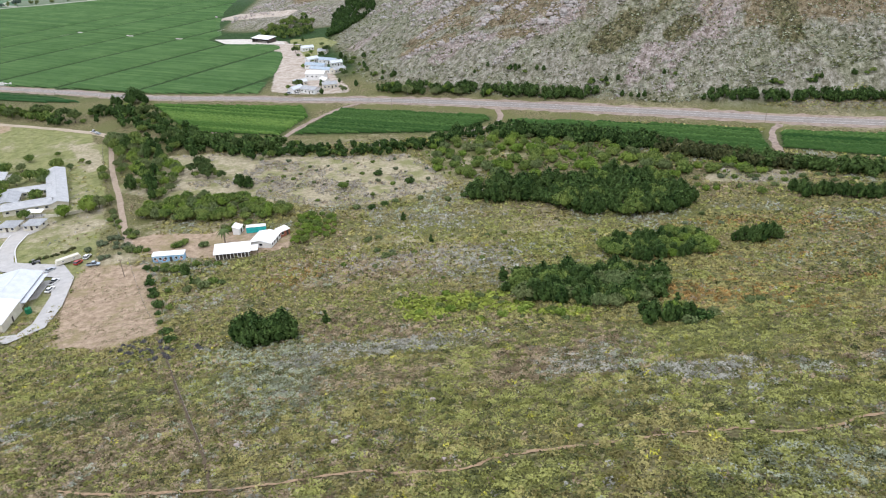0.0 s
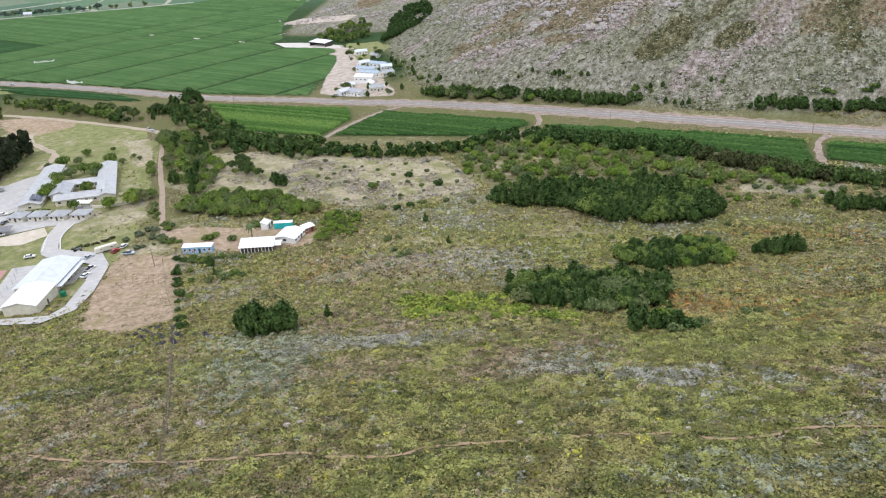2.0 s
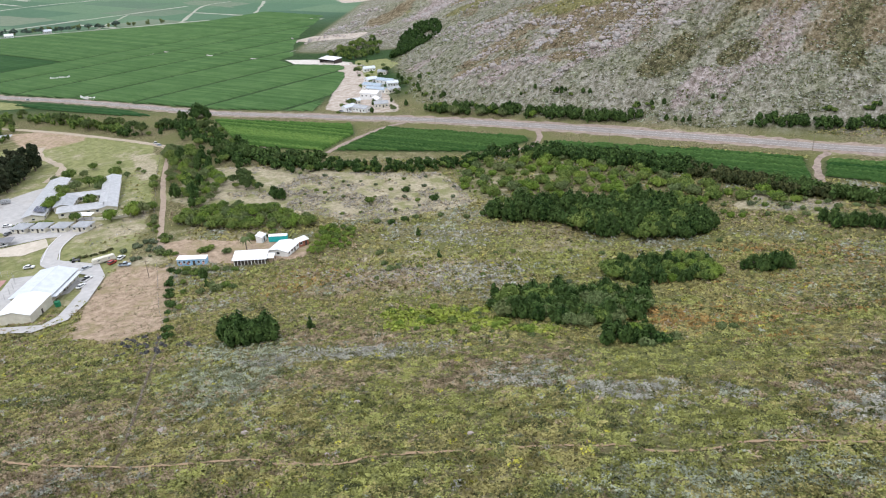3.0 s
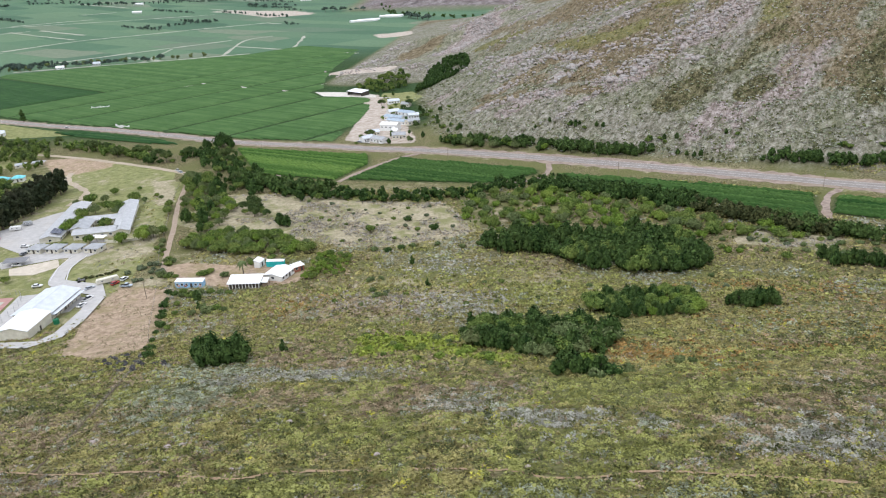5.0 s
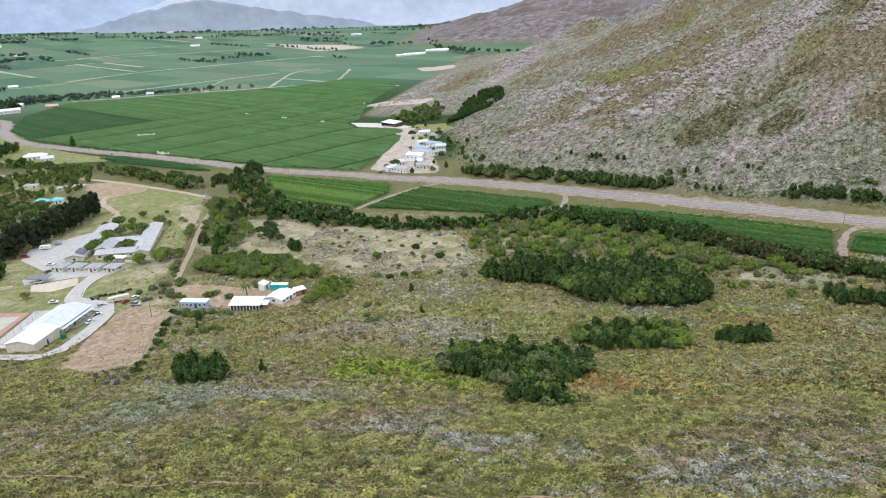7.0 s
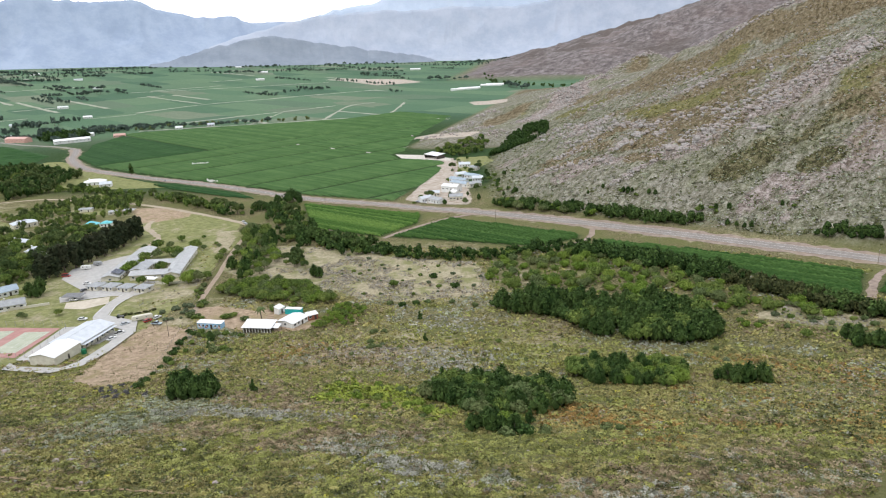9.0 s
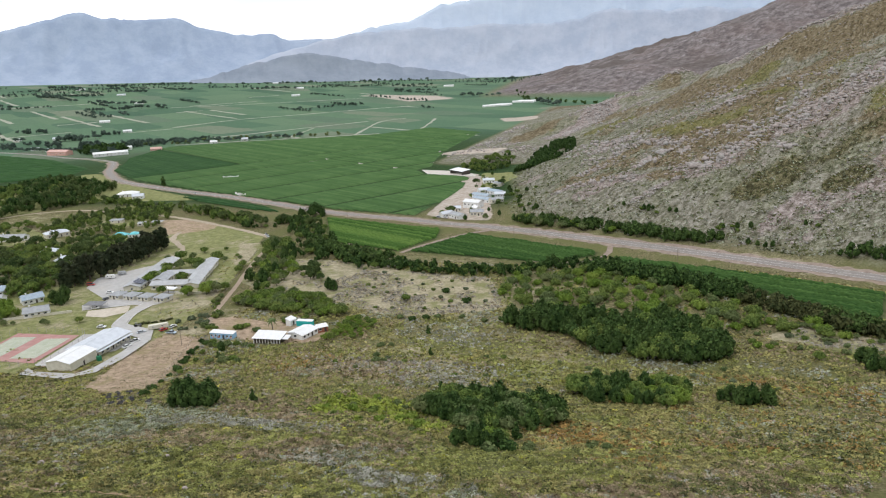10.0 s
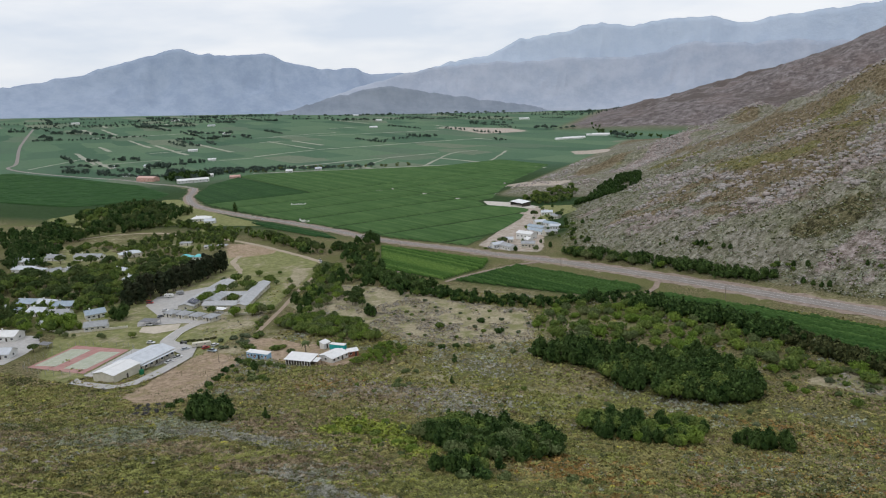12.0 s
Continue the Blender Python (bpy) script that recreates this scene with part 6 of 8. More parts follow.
def lobes_of(kind, rnd, h):
    """Masses of a crown h metres tall, by habit."""
    out = []
    if kind == "upright":
        for k in range(9):
            a, r = 2.4 * k + rnd.rand(), h * 0.28 * math.sqrt(k / 8)
            top = h * (0.98 - 0.38 * k / 8 + 0.10 * rnd.rand())
            tall = h * (0.22 + 0.10 * rnd.rand())
            out.append((r * math.cos(a), r * math.sin(a), top - tall, h * (0.14 + 0.05 * rnd.rand()), h * (0.14 + 0.05 * rnd.rand()), tall))
        for k in range(4):
            a = 1.57 * k + rnd.rand()
            out.append((h * 0.17 * math.cos(a), h * 0.17 * math.sin(a), h * 0.27, h * 0.20, h * 0.20, h * 0.24))
    elif kind == "dome":
        for k in range(6):
            a, r = 2.4 * k + rnd.rand(), h * (0.30 if k else 0.0)
            out.append((r * math.cos(a), r * math.sin(a), h * (0.48 + 0.12 * rnd.rand() + (0.12 if k == 0 else 0)), h * 0.32, h * 0.32, h * (0.28 + 0.06 * rnd.rand())))
    elif kind == "spreading":
        for k in range(9):
            a, r = 2.4 * k + rnd.rand(), h * (0.42 * math.sqrt(k / 8))
            out.append((r * math.cos(a), r * math.sin(a), h * (0.72 - 0.18 * (k / 8) + 0.10 * rnd.rand()), h * 0.26, h * 0.26, h * 0.20))
    elif kind == "cone":
        for k in range(5):
            u = k / 4
            out.append((0.05 * h * rnd.randn(), 0.05 * h * rnd.randn(), h * (0.22 + 0.66 * u), h * (0.26 - 0.19 * u), h * (0.26 - 0.19 * u), h * 0.16))
    elif kind == "tall":
        for k in range(9):
            u = k / 8
            a, r = 2.4 * k + rnd.rand(), h * 0.10
            out.append((r * math.cos(a), r * math.sin(a), h * (0.22 + 0.66 * u), h * (0.17 - 0.06 * u), h * (0.17 - 0.06 * u), h * 0.14))
    elif kind == "bush":
        for k in range(5):
            a, r = 2.4 * k + rnd.rand(), h * (0.42 if k else 0)
            out.append((r * math.cos(a), r * math.sin(a), h * (0.42 + 0.1 * rnd.rand()), h * 0.48, h * 0.48, h * (0.42 + 0.1 * rnd.rand())))
    return out


def trunk_mesh(lobes, h, seed):
    rnd = random.Random(seed)
    bm = bmesh.new()
    lean = Vector((rnd.uniform(-0.04, 0.04) * h, rnd.uniform(-0.04, 0.04) * h, h * 0.45))
    r = 0.028 * h + 0.03
    tube(bm, (0, 0, -0.4), lean * 0.5, r * 1.25, r * 0.9, 6)
    tube(bm, lean * 0.5, lean, r * 0.9, r * 0.6, 6)
    for l in lobes[:4]:
        tube(bm, lean * rnd.uniform(0.6, 1.0), (l[0] * 0.9, l[1] * 0.9, l[2]), r * 0.45, r * 0.15, 3)
    tidy(bm)
    me = bpy.data.meshes.new("trunk")
    bm.to_mesh(me)
    bm.free()
    me.materials.append(M_BARK)
    return me


PROTO = {}
TREES = {   # habit, height, leaves, blade, foliage, name, label
    "gum": ("upright", 6.0, 460, 0.23, "gum", "gum_tree", "dark green bushy gum tree in a dense grove"),
    "wattle": ("dome", 5.0, 600, 0.23, "wattle", "wattle_tree", "rounded mid-green wattle tree in a thicket"),
    "olive": ("dome", 4.5, 580, 0.215, "olive", "olive_tree", "olive-green rounded tree with a broken outline"),
    "silver": ("dome", 4.5, 520, 0.22, "silver", "silver_tree", "grey-green rounded tree in the thicket"),
    "lush": ("dome", 4.5, 580, 0.215, "bright", "willow_tree", "fresh light green rounded tree"),
    "shade": ("spreading", 8.0, 640, 0.33, "wattle", "shade_tree", "broad spreading green shade tree"),
    "dusky": ("spreading", 9.0, 640, 0.36, "dusky", "oak_tree", "broad dark dusky-green tree near the village"),
    "pine": ("tall", 13.0, 420, 0.62, "pine", "pine_tree", "tall dark conifer in a windbreak row"),
    "roadside": ("dome", 15.5, 1500, 0.42, "gum", "roadside_tree", "large round dark tree standing beside the main road"),
    "cypress": ("cone", 4.5, 320, 0.24, "gum", "young_pine", "small dark conical pine standing alone in scrub"),
    "poplar": ("tall", 14.0, 360, 0.45, "gum", "poplar_tree", "tall narrow dark poplar by the road"),
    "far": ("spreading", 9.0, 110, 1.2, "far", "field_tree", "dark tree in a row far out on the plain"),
}
RND = random.Random(5)


def plant(kind, x, y, scale=1.0, sink=0.1):
    """A tree of its kind, one of four forms, turned at random."""
    habit, h, n, size, leaf, name, label = TREES[kind]
    form = RND.randrange(4)
    m = Matrix.Translation(at(x, y, -sink)) @ Matrix.Rotation(RND.uniform(0, 6.28), 4, "Z")
    if (kind, form) in PROTO:
        s = scale * RND.uniform(0.85, 1.15)
        return copy_thing(PROTO[kind, form], m @ Matrix.Diagonal((s * RND.uniform(0.9, 1.1), s * RND.uniform(0.9, 1.1), s, 1)))
    lobes = lobes_of(habit, np.random.RandomState(31 * form + len(kind)), h)
    ob = thing(name, m, label, "tree", "far trees" if kind == "far" else name.replace("_", " ") + "s")
    for pname, me in (("trunk", trunk_mesh(lobes, h, form)), ("crown", crown_mesh(lobes, n, size, M_LEAF[leaf], 100 + form))):
        p = new(pname, me)
        p.parent = ob
    PROTO[kind, form] = ob
    return ob


BUSHES = {"ruddy_bush": ("ruddy", "reddish-brown planted bush in a row beside the drive"),
          "green_dome": ("wattle", "broad rounded mid-green bush on pale grass"), "olive_dome": ("olive", "broad rounded olive-green bush on pale grass"), "bright_dome": ("bright", "broad rounded yellow-green bush on pale grass"),
          "bush": ("olive", "rounded olive-green bush on dry ground"), "green_bush": ("wattle", "rounded fresh green bush on dry ground"),
          "dark_bush": ("gum", "dense dark green bush"), "bright_bush": ("bright", "bright yellow-green leafy bush"), "silver_bush": ("silver", "low grey-green bush on pale ground"), "slaty_bush": ("slaty", "leafless slate-grey bush below the bare lot")}


def bush(kind, x, y, h):
    leaf, label = BUSHES[kind]
    form = RND.randrange(4)
    m = Matrix.Translation(at(x, y, -0.15)) @ Matrix.Rotation(RND.uniform(0, 6.28), 4, "Z")
    if (kind, form) not in PROTO:
        lobes = lobes_of("bush", np.random.RandomState(form + 9), 1.0)
        fine = kind.endswith("dome")
        PROTO[kind, form] = crown_mesh(lobes, 520 if fine else 210, 0.062 if fine else 0.11, M_LEAF[leaf], 300 + form)
    ob = new("bush", PROTO[kind, form])
    ob.matrix_basis = m @ Matrix.Diagonal((h * RND.uniform(0.85, 1.2), h * RND.uniform(0.85, 1.2), h, 1))
    return tagged(ob, label, "bush", "rounded bushes")


def scatter(poly, gap, seed, jitter=0.45):
    """Places in a polygon, about gap apart."""
    rnd = np.random.RandomState(seed)
    xs, ys = [p[0] for p in poly], [p[1] for p in poly]
    gx, gy = np.meshgrid(np.arange(min(xs), max(xs), gap), np.arange(min(ys), max(ys), gap))
    gx = gx + (rnd.rand(*gx.shape) - 0.5) * 2 * jitter * gap
    gy = gy + (rnd.rand(*gy.shape) - 0.5) * 2 * jitter * gap
    ok = inside(gx, gy, poly)
    return list(zip(gx[ok].tolist(), gy[ok].tolist()))


def along(pts, gap, spread, seed):
    rnd = np.random.RandomState(seed)
    line = smooth_line(pts, gap)
    return [(float(p[0] + spread * (rnd.rand() - 0.5) * 2), float(p[1] + spread * (rnd.rand() - 0.5) * 2)) for p in line]


def grove(poly, gap, kinds, lo, hi, seed):
    for x, y in scatter(poly, gap, seed):
        plant(RND.choice(kinds), x, y, RND.uniform(lo, hi))


def woodland(name, spots, leaf, label, blades=120, size=0.11, seed=0):
    """A close belt of small trees, too many to tell apart, as one cover. Spots are (x, y, height)."""
    rnd = np.random.RandomState(seed)
    sp = np.array(spots)
    n, per = len(sp), 5
    x, y, h = np.repeat(sp[:, 0], per), np.repeat(sp[:, 1], per), np.repeat(sp[:, 2], per)
    a, r = rnd.rand(n * per) * 6.28, h * 0.32 * np.sqrt(rnd.rand(n * per))
    c = np.column_stack([x + r * np.cos(a), y + r * np.sin(a), ground(x, y) + h * (0.26 + 0.46 * rnd.rand(n * per))])
    rad = np.column_stack([h * 0.20, h * 0.20, h * 0.27]) * (0.75 + 0.6 * rnd.rand(n * per, 1))
    k = rnd.randint(0, n * per, n * blades)
    d = rnd.randn(n * blades, 3)
    d[:, 2] = np.abs(d[:, 2]) * np.where(rnd.rand(n * blades) < 0.75, 1, -1)
    d /= np.linalg.norm(d, axis=1)[:, None]
    v, f = leaf_tris(rnd, c[k] + d * rad[k] * (0.82 + 0.25 * rnd.rand(n * blades, 1)), d, h[k] * size * 0.72)
    cv, cf = core([(0, 0, 0, 1, 1, 1)], 0.82)
    cores = (cv[None] * rad[:, None] * (1 + 0.2 * (rnd.rand(n * per, len(cv), 1) - 0.5)) + c[:, None]).reshape(-1, 3)
    cf = np.concatenate([cf[:, [0, 1, 2]], cf[:, [0, 2, 3]]])
    faces = (cf[None] + (len(cv) * np.arange(n * per))[:, None, None]).reshape(-1, 3)
    me = mesh_of(name, np.concatenate([v, cores]), np.concatenate([f, faces + len(v)]), M_LEAF[leaf])
    return tagged(new(name, me), label, "trees", kind="stuff")


def tall_of(pts, lo, hi):
    return [(x, y, RND.uniform(lo, hi)) for x, y in pts]


GROVE_FRONT = [(-31, 188), (-26, 178), (-17, 170), (-6, 157), (6, 157), (13, 166), (16, 180), (12, 198), (-8, 202), (-24, 203)]
GROVE_BIG = [(-28, 302), (-20, 292), (-4, 289), (7, 281), (21, 268), (40, 263), (58, 260), (67, 272), (70, 288), (64, 304), (46, 312), (14, 312), (-12, 311)]
GROVE_SIDE = [(11, 226), (17, 213), (25, 207), (31, 212), (34, 228), (22, 236)]
GROVE_SIDE_GREEN = [(32, 211), (44, 208), (53, 220), (51, 238), (36, 242)]
GROVE_LEFT = [(-110, 173), (-106, 165), (-97, 162), (-93, 168), (-96, 176)]
grove(GROVE_FRONT, 4.5, ["gum", "gum", "gum", "wattle", "olive"], 0.85, 1.35, 1)
woodland("grove_fill", tall_of(scatter(GROVE_FRONT, 5.5, 301), 4.0, 6.6), "gum", "close-grown dark gum trees filling the front grove", 170, 0.085, seed=302)
grove([(-6, 137), (9, 138), (9, 148), (-3, 149)], 3.2, ["gum", "gum", "wattle", "lush"], 0.55, 0.85, 2)
grove(GROVE_BIG, 5.4, ["gum", "gum", "gum", "gum", "wattle"], 1.1, 1.7, 3)
woodland("grove_fill", tall_of(scatter(GROVE_BIG, 4.8, 303), 4.8, 7.8), "gum", "close-grown dark gum trees filling the big grove", 150, 0.09, seed=304)
grove(GROVE_SIDE, 3.3, ["gum", "gum", "gum", "wattle"], 0.8, 1.15, 4)
grove(GROVE_SIDE_GREEN, 3.6, ["wattle", "wattle", "lush", "gum"], 0.7, 1.0, 5)
grove(GROVE_LEFT, 3.3, ["gum", "gum", "gum"], 1.15, 1.65, 6)
for x, y in along([(63, 221), (69, 220), (76, 222)], 1.2, 2.2, 7):
    plant("gum", x, y, RND.uniform(0.75, 1.25))
for x, y in along([(112, 273), (128, 266), (146, 258), (170, 250)], 2.6, 3.0, 8):
    plant("gum", x, y, RND.uniform(0.85, 1.2))
for x, y, s in ((-85, 178, 0.95), (-49, 253, 0.95), (-59, 280, 1.0), (-28, 203, 1.2), (8, 151, 1.1), (-139, 234, 0.9), (-143, 243, 0.7)):
    plant("cypress", x, y, s)
for x, y, s in ((100, 276, 0.7), (-87, 326, 0.75), (-153, 250, 0.6), (-150, 238, 0.5), (-141, 212, 0.45), (-146, 228, 0.45)):
    plant("wattle", x, y, s)
for x, y, h in ((-54, 328, 3.0), (-70, 343, 3.0), (27, 149, 1.8), (30, 150, 1.5), (-74, 260, 2.2), (-70, 262, 1.8), (-73, 297, 2.6), (-67, 300, 2.4), (9, 138, 2.6), (13, 141, 2.2), (5, 136, 2.2),
                (-62, 303, 2.0), (-80, 299, 2.2), (-50, 305, 1.8), (-20, 293, 1.4), (-38, 300, 2.2), (-30, 304, 2.4)):
    bush("bush" if h < 2.3 else "dark_bush", x, y, h)
for x, y in scatter([(-150, 186), (-139, 187), (-126, 178), (-117, 170), (-128, 163), (-140, 165), (-148, 176)], 3.3, 40):
    if RND.random() < 0.8:
        bush("slaty_bush", x, y, RND.uniform(0.7, 1.3))
for x, y in scatter([(-66, 188), (-56, 172), (-43, 166), (-20, 152), (-14, 158), (-34, 190), (-44, 202), (-59, 201)], 6.4, 41):
    if RND.random() < 0.7:
        bush(RND.choice(["bright_bush", "green_bush", "bright_bush", "bush"]), x, y, RND.uniform(1.1, 2.2))
for x, y in scatter([(-60, 205), (30, 205), (110, 230), (100, 262), (-40, 262), (-100, 250)], 17.0, 42):
    bush(RND.choice(["bush", "bush", "silver_bush", "green_bush"]), x, y, RND.uniform(0.7, 1.6))
for x, y, h in ((-160.8, 251.8, 2.2), (-157.6, 244, 1.6), (-155.3, 237.2, 2.6), (-152.6, 231, 1.8), (-150.5, 225.6, 2.4), (-146.3, 215.7, 2.6), (-144, 209, 1.5), (-140.6, 200, 1.6), (-135.3, 189.2, 2.4), (-131.4, 181, 2.2)):
    bush("dark_bush", x, y, h)
for x, y, k, h in ((-136.6, 233.2, "bush", 2.6), (-139.2, 228, "bush", 2.2), (-130.7, 232.2, "green_bush", 2.4), (-133.5, 229.5, "bush", 2.8), (-127.5, 231, "bush", 1.8), (-67.4, 238.2, "bush", 2.2), (-64.5, 239.5, "bush", 1.8), (-70.7, 246.8, "bush", 1.9)):
    bush(k, x, y, h)
plant("gum", -143.5, 242.8, 0.85)
# belts of trees along the stream bed and the near vineyards
STREAM = [(-285, 500), (-258, 522), (-232, 488), (-212, 453), (-192, 430), (-172, 416), (-142, 400), (-122, 394)]
woodland("stream_belt", tall_of(along(STREAM, 1.5, 14.0, 9), 4.0, 7.5), "gum", "close dark belt of trees along the stream bed", seed=1)
for x, y in along(STREAM, 5.0, 13.0, 109):
    plant(RND.choice(["wattle", "dusky", "wattle"]), x, y, RND.uniform(0.7, 1.0))
woodland("stream_belt", tall_of(along([(-122, 394), (-105, 387), (-66, 383), (-45, 387), (-28, 396), (-8, 404), (14, 404)], 1.0, 8.0, 10), 3.2, 6.6), "gum", "close dark belt of trees below the vines", seed=2)
for x, y in along([(-122, 394), (-105, 387), (-66, 383), (-28, 394)], 6.0, 5.0, 110):
    plant("wattle", x, y, RND.uniform(0.6, 0.9))
LOWER = [(8, 398), (20, 391), (38, 382), (58, 371), (86, 353)]
woodland("hedge_belt", tall_of(along(LOWER, 0.5, 8.0, 11), 4.4, 8.4), "gum", "close dark belt of trees between vines and brush", seed=3)
HEDGE = [(84, 350), (98, 335), (112, 323), (131, 308), (160, 293), (200, 276), (240, 258), (300, 232)]
woodland("hedge_belt", tall_of(along(HEDGE[:4], 0.7, 5.5, 212), 4.4, 7.4), "ruddy", "reddish-tipped dark hedge of small trees below the vines", seed=34)
woodland("hedge_belt", tall_of(along(HEDGE[2:], 0.8, 6.0, 211), 4.6, 7.8), "gum", "tall dark hedge of trees along the lower vines", seed=33)
for x, y in along(LOWER, 6.0, 6.0, 111):
    plant(RND.choice(["wattle", "olive"]), x, y, RND.uniform(0.6, 0.9))
for x, y in along([(84, 330), (104, 314), (124, 302)], 5.0, 5.0, 12):
    plant("olive", x, y, RND.uniform(0.5, 0.75))
grove([(-242, 446), (-207, 366), (-186, 331), (-174, 331), (-170, 352), (-180, 378), (-205, 420), (-225, 447)], 6.6, ["wattle", "olive", "lush", "olive", "wattle", "gum"], 0.9, 1.6, 13)
grove([(-185, 309), (-151, 296), (-113, 293), (-110, 304), (-138, 323), (-160, 330), (-180, 324)], 4.4, ["wattle", "olive", "lush", "wattle"], 0.8, 1.15, 14)
grove([(-174, 378), (-158, 370), (-148, 356), (-158, 352), (-170, 364)], 5.0, ["wattle", "dusky"], 0.6, 0.9, 15)
for x, y in ((-139, 340), (-135, 338), (-142, 345)):
    plant("gum", x, y, 1.15)
grove([(-106, 262), (-88, 270), (-89, 297), (-106, 294)], 3.4, ["lush", "wattle", "lush"], 0.45, 0.65, 16)
for x, y in scatter(ROUND, 8.6, 17, 0.38):
    if RND.random() < 0.9:
        bush(RND.choice(["green_dome", "green_dome", "olive_dome", "bright_dome", "bright_dome"]), x, y, RND.uniform(3.0, 5.2))
woodland("brush_clumps", tall_of(scatter(ROUND, 6.4, 118), 1.1, 2.4), "bright", "low leafy clumps between the round bushes", 80, 0.13, seed=10)
woodland("brush_clumps", tall_of(scatter(ROUND, 7.0, 117), 0.9, 2.0), "olive", "low brush clumps between the round bushes", 60, 0.16, seed=9)
for x, y in scatter([(68, 292), (110, 278), (165, 262), (165, 285), (120, 305), (80, 305)], 7.5, 18):
    bush(RND.choice(["bush", "bush", "green_bush", "silver_bush"]), x, y, RND.uniform(1.2, 2.4))
bush("bright_bush", 80, 287, 2.6)
bush("bright_bush", 84, 286, 2.2)
for x, y in scatter(DRY[0], 13.0, 19):
    bush(RND.choice(["silver_bush", "bush", "green_bush"]), x, y, RND.uniform(0.9, 1.8))
plant("roadside", -256, 548, 1.0, 3.2)
for x, y, s in ((-246, 543, 1.2), (-266, 544, 1.3), (-272, 550, 1.0)):
    plant("gum", x, y, s)
woodland("stream_belt", tall_of(along([(-192, 434), (-174, 420), (-152, 407), (-126, 399)], 1.0, 6.5, 213), 5.5, 9.5), "gum", "tall dark belt of trees under the first vine block", seed=35)
# foot of the stony hill
FOOT = [(-66, 520), (-40, 508), (-15, 496), (12, 483), (40, 468), (62, 458), (82, 449)]
woodland("hill_foot_belt", tall_of([p for p in along(FOOT, 0.8, 5.5, 20) if grain(*p, 16, 2) > 0.36], 3.0, 7.6), "gum", "thick hedge of dark trees between road and hill", seed=4)
for x, y in along(FOOT[:4], 4.5, 7.0, 120):
    plant(RND.choice(["wattle", "olive", "lush", "gum"]), x, y, RND.uniform(0.9, 1.5))
for x, y in ((92, 446), (97, 443), (101, 440), (105, 440)):
    plant("gum", x, y, 0.65)
woodland("hill_foot_belt", tall_of(along([(141, 424), (170, 411), (200, 399), (230, 385), (280, 362), (320, 345)], 1.0, 4.5, 21), 4.2, 7.2), "gum", "thick dark hedge of trees along the road", seed=5)
for cx, cy, n in ((31, 508, 5), (44, 500, 4), (80, 470, 5), (94, 466, 3), (188, 424, 7), (203, 418, 6), (222, 412, 2), (240, 412, 3), (8, 520, 2), (130, 460, 2), (-70, 565, 6), (-82, 588, 4), (-60, 548, 5), (-88, 612, 3), (-76, 640, 4)):
    for k in range(n):
        plant(RND.choice(["gum", "wattle"]), cx + RND.uniform(-7, 7), cy + RND.uniform(-3, 3), RND.uniform(0.45, 0.75))
woodland("kloof_wood", tall_of([p for p in scatter([(-124, 785), (-106, 795), (-92, 850), (-70, 915), (-76, 980), (-104, 990), (-124, 925), (-122, 870)], 4.2, 22) if grain(*p, 22, 2) > 0.33], 3.5, 7.5), "gum", "dark wood in a fold of the hill", 90, 0.14, seed=6)
grove([(-195, 815), (-165, 818), (-145, 845), (-145, 900), (-160, 930), (-195, 900), (-205, 860)], 8.5, ["wattle", "shade", "gum", "olive"], 0.9, 1.4, 23)
for x, y in ((-136, 690), (-146, 700), (-128, 676), (-148, 745), (-156, 770), (-90, 640), (-92, 625), (-86, 545), (-95, 535), (-140, 560), (-80, 600)):
    plant(RND.choice(["wattle", "olive", "gum"]), x, y, RND.uniform(0.7, 1.0))
for x, y in ((-139, 536), (-112, 534), (-98, 546), (-100, 566), (-96, 585), (-132, 560), (-114, 560), (-100, 604), (-96, 622), (-98, 648), (-103, 664), (-130, 664), (-135, 640), (-122, 682), (-118, 700), (-134, 708), (-150, 716), (-126, 742), (-120, 770), (-150, 790),
             (-176, 838), (-165, 850), (-190, 850), (-178, 862), (-158, 836)):
    plant(RND.choice(["wattle", "olive", "gum", "dusky"]), x, y, RND.uniform(0.55, 0.95))
HAMLET = [(-1310, 1075), (-1180, 1066), (-1060, 1052), (-975, 1035), (-945, 1010), (-915, 1030), (-930, 1100), (-900, 1140), (-860, 1160), (-790, 1215), (-800, 1235), (-880, 1190), (-1000, 1150), (-1100, 1130), (-1250, 1110)]
woodland("hamlet_trees", tall_of([p for p in scatter(HAMLET, 10, 201) if grain(*p, 34, 2) > 0.53], 7, 14), "far", "dark trees round the hamlet at the road bend", 60, 0.15, seed=204)
woodland("hamlet_trees", tall_of(scatter([(-985, 1010), (-958, 1003), (-925, 1012), (-905, 1040), (-915, 1075), (-960, 1060)], 9, 205), 10, 17), "gum", "tall dark trees behind the long white shed", 80, 0.13, seed=206)
woodland("hamlet_trees", tall_of(along([(-880, 1150), (-850, 1172), (-800, 1222), (-700, 1262), (-600, 1300)], 12, 9, 207), 6, 11), "olive", "lighter garden trees along the far field edge", 50, 0.16, seed=208)
# windbreak above the parking
for x, y in along([(-307, 313), (-306, 338), (-309, 365), (-313, 395), (-320, 424)], 4.2, 3.0, 24) + along([(-316, 325), (-318, 360), (-324, 400), (-330, 424)], 5.0, 3.0, 25):
    plant("pine", x, y, RND.uniform(0.95, 1.25))
HOUSES = [(o.matrix_basis.translation.x, o.matrix_basis.translation.y) for o in scene.objects if o.parent is None and "category" in o and o["category"] in ("house", "school building", "cottage", "hall", "shed", "carport", "farm building")]


def clear_of(x, y, gap):
    return all(abs(x - a) + abs(y - b) > gap for a, b in HOUSES)


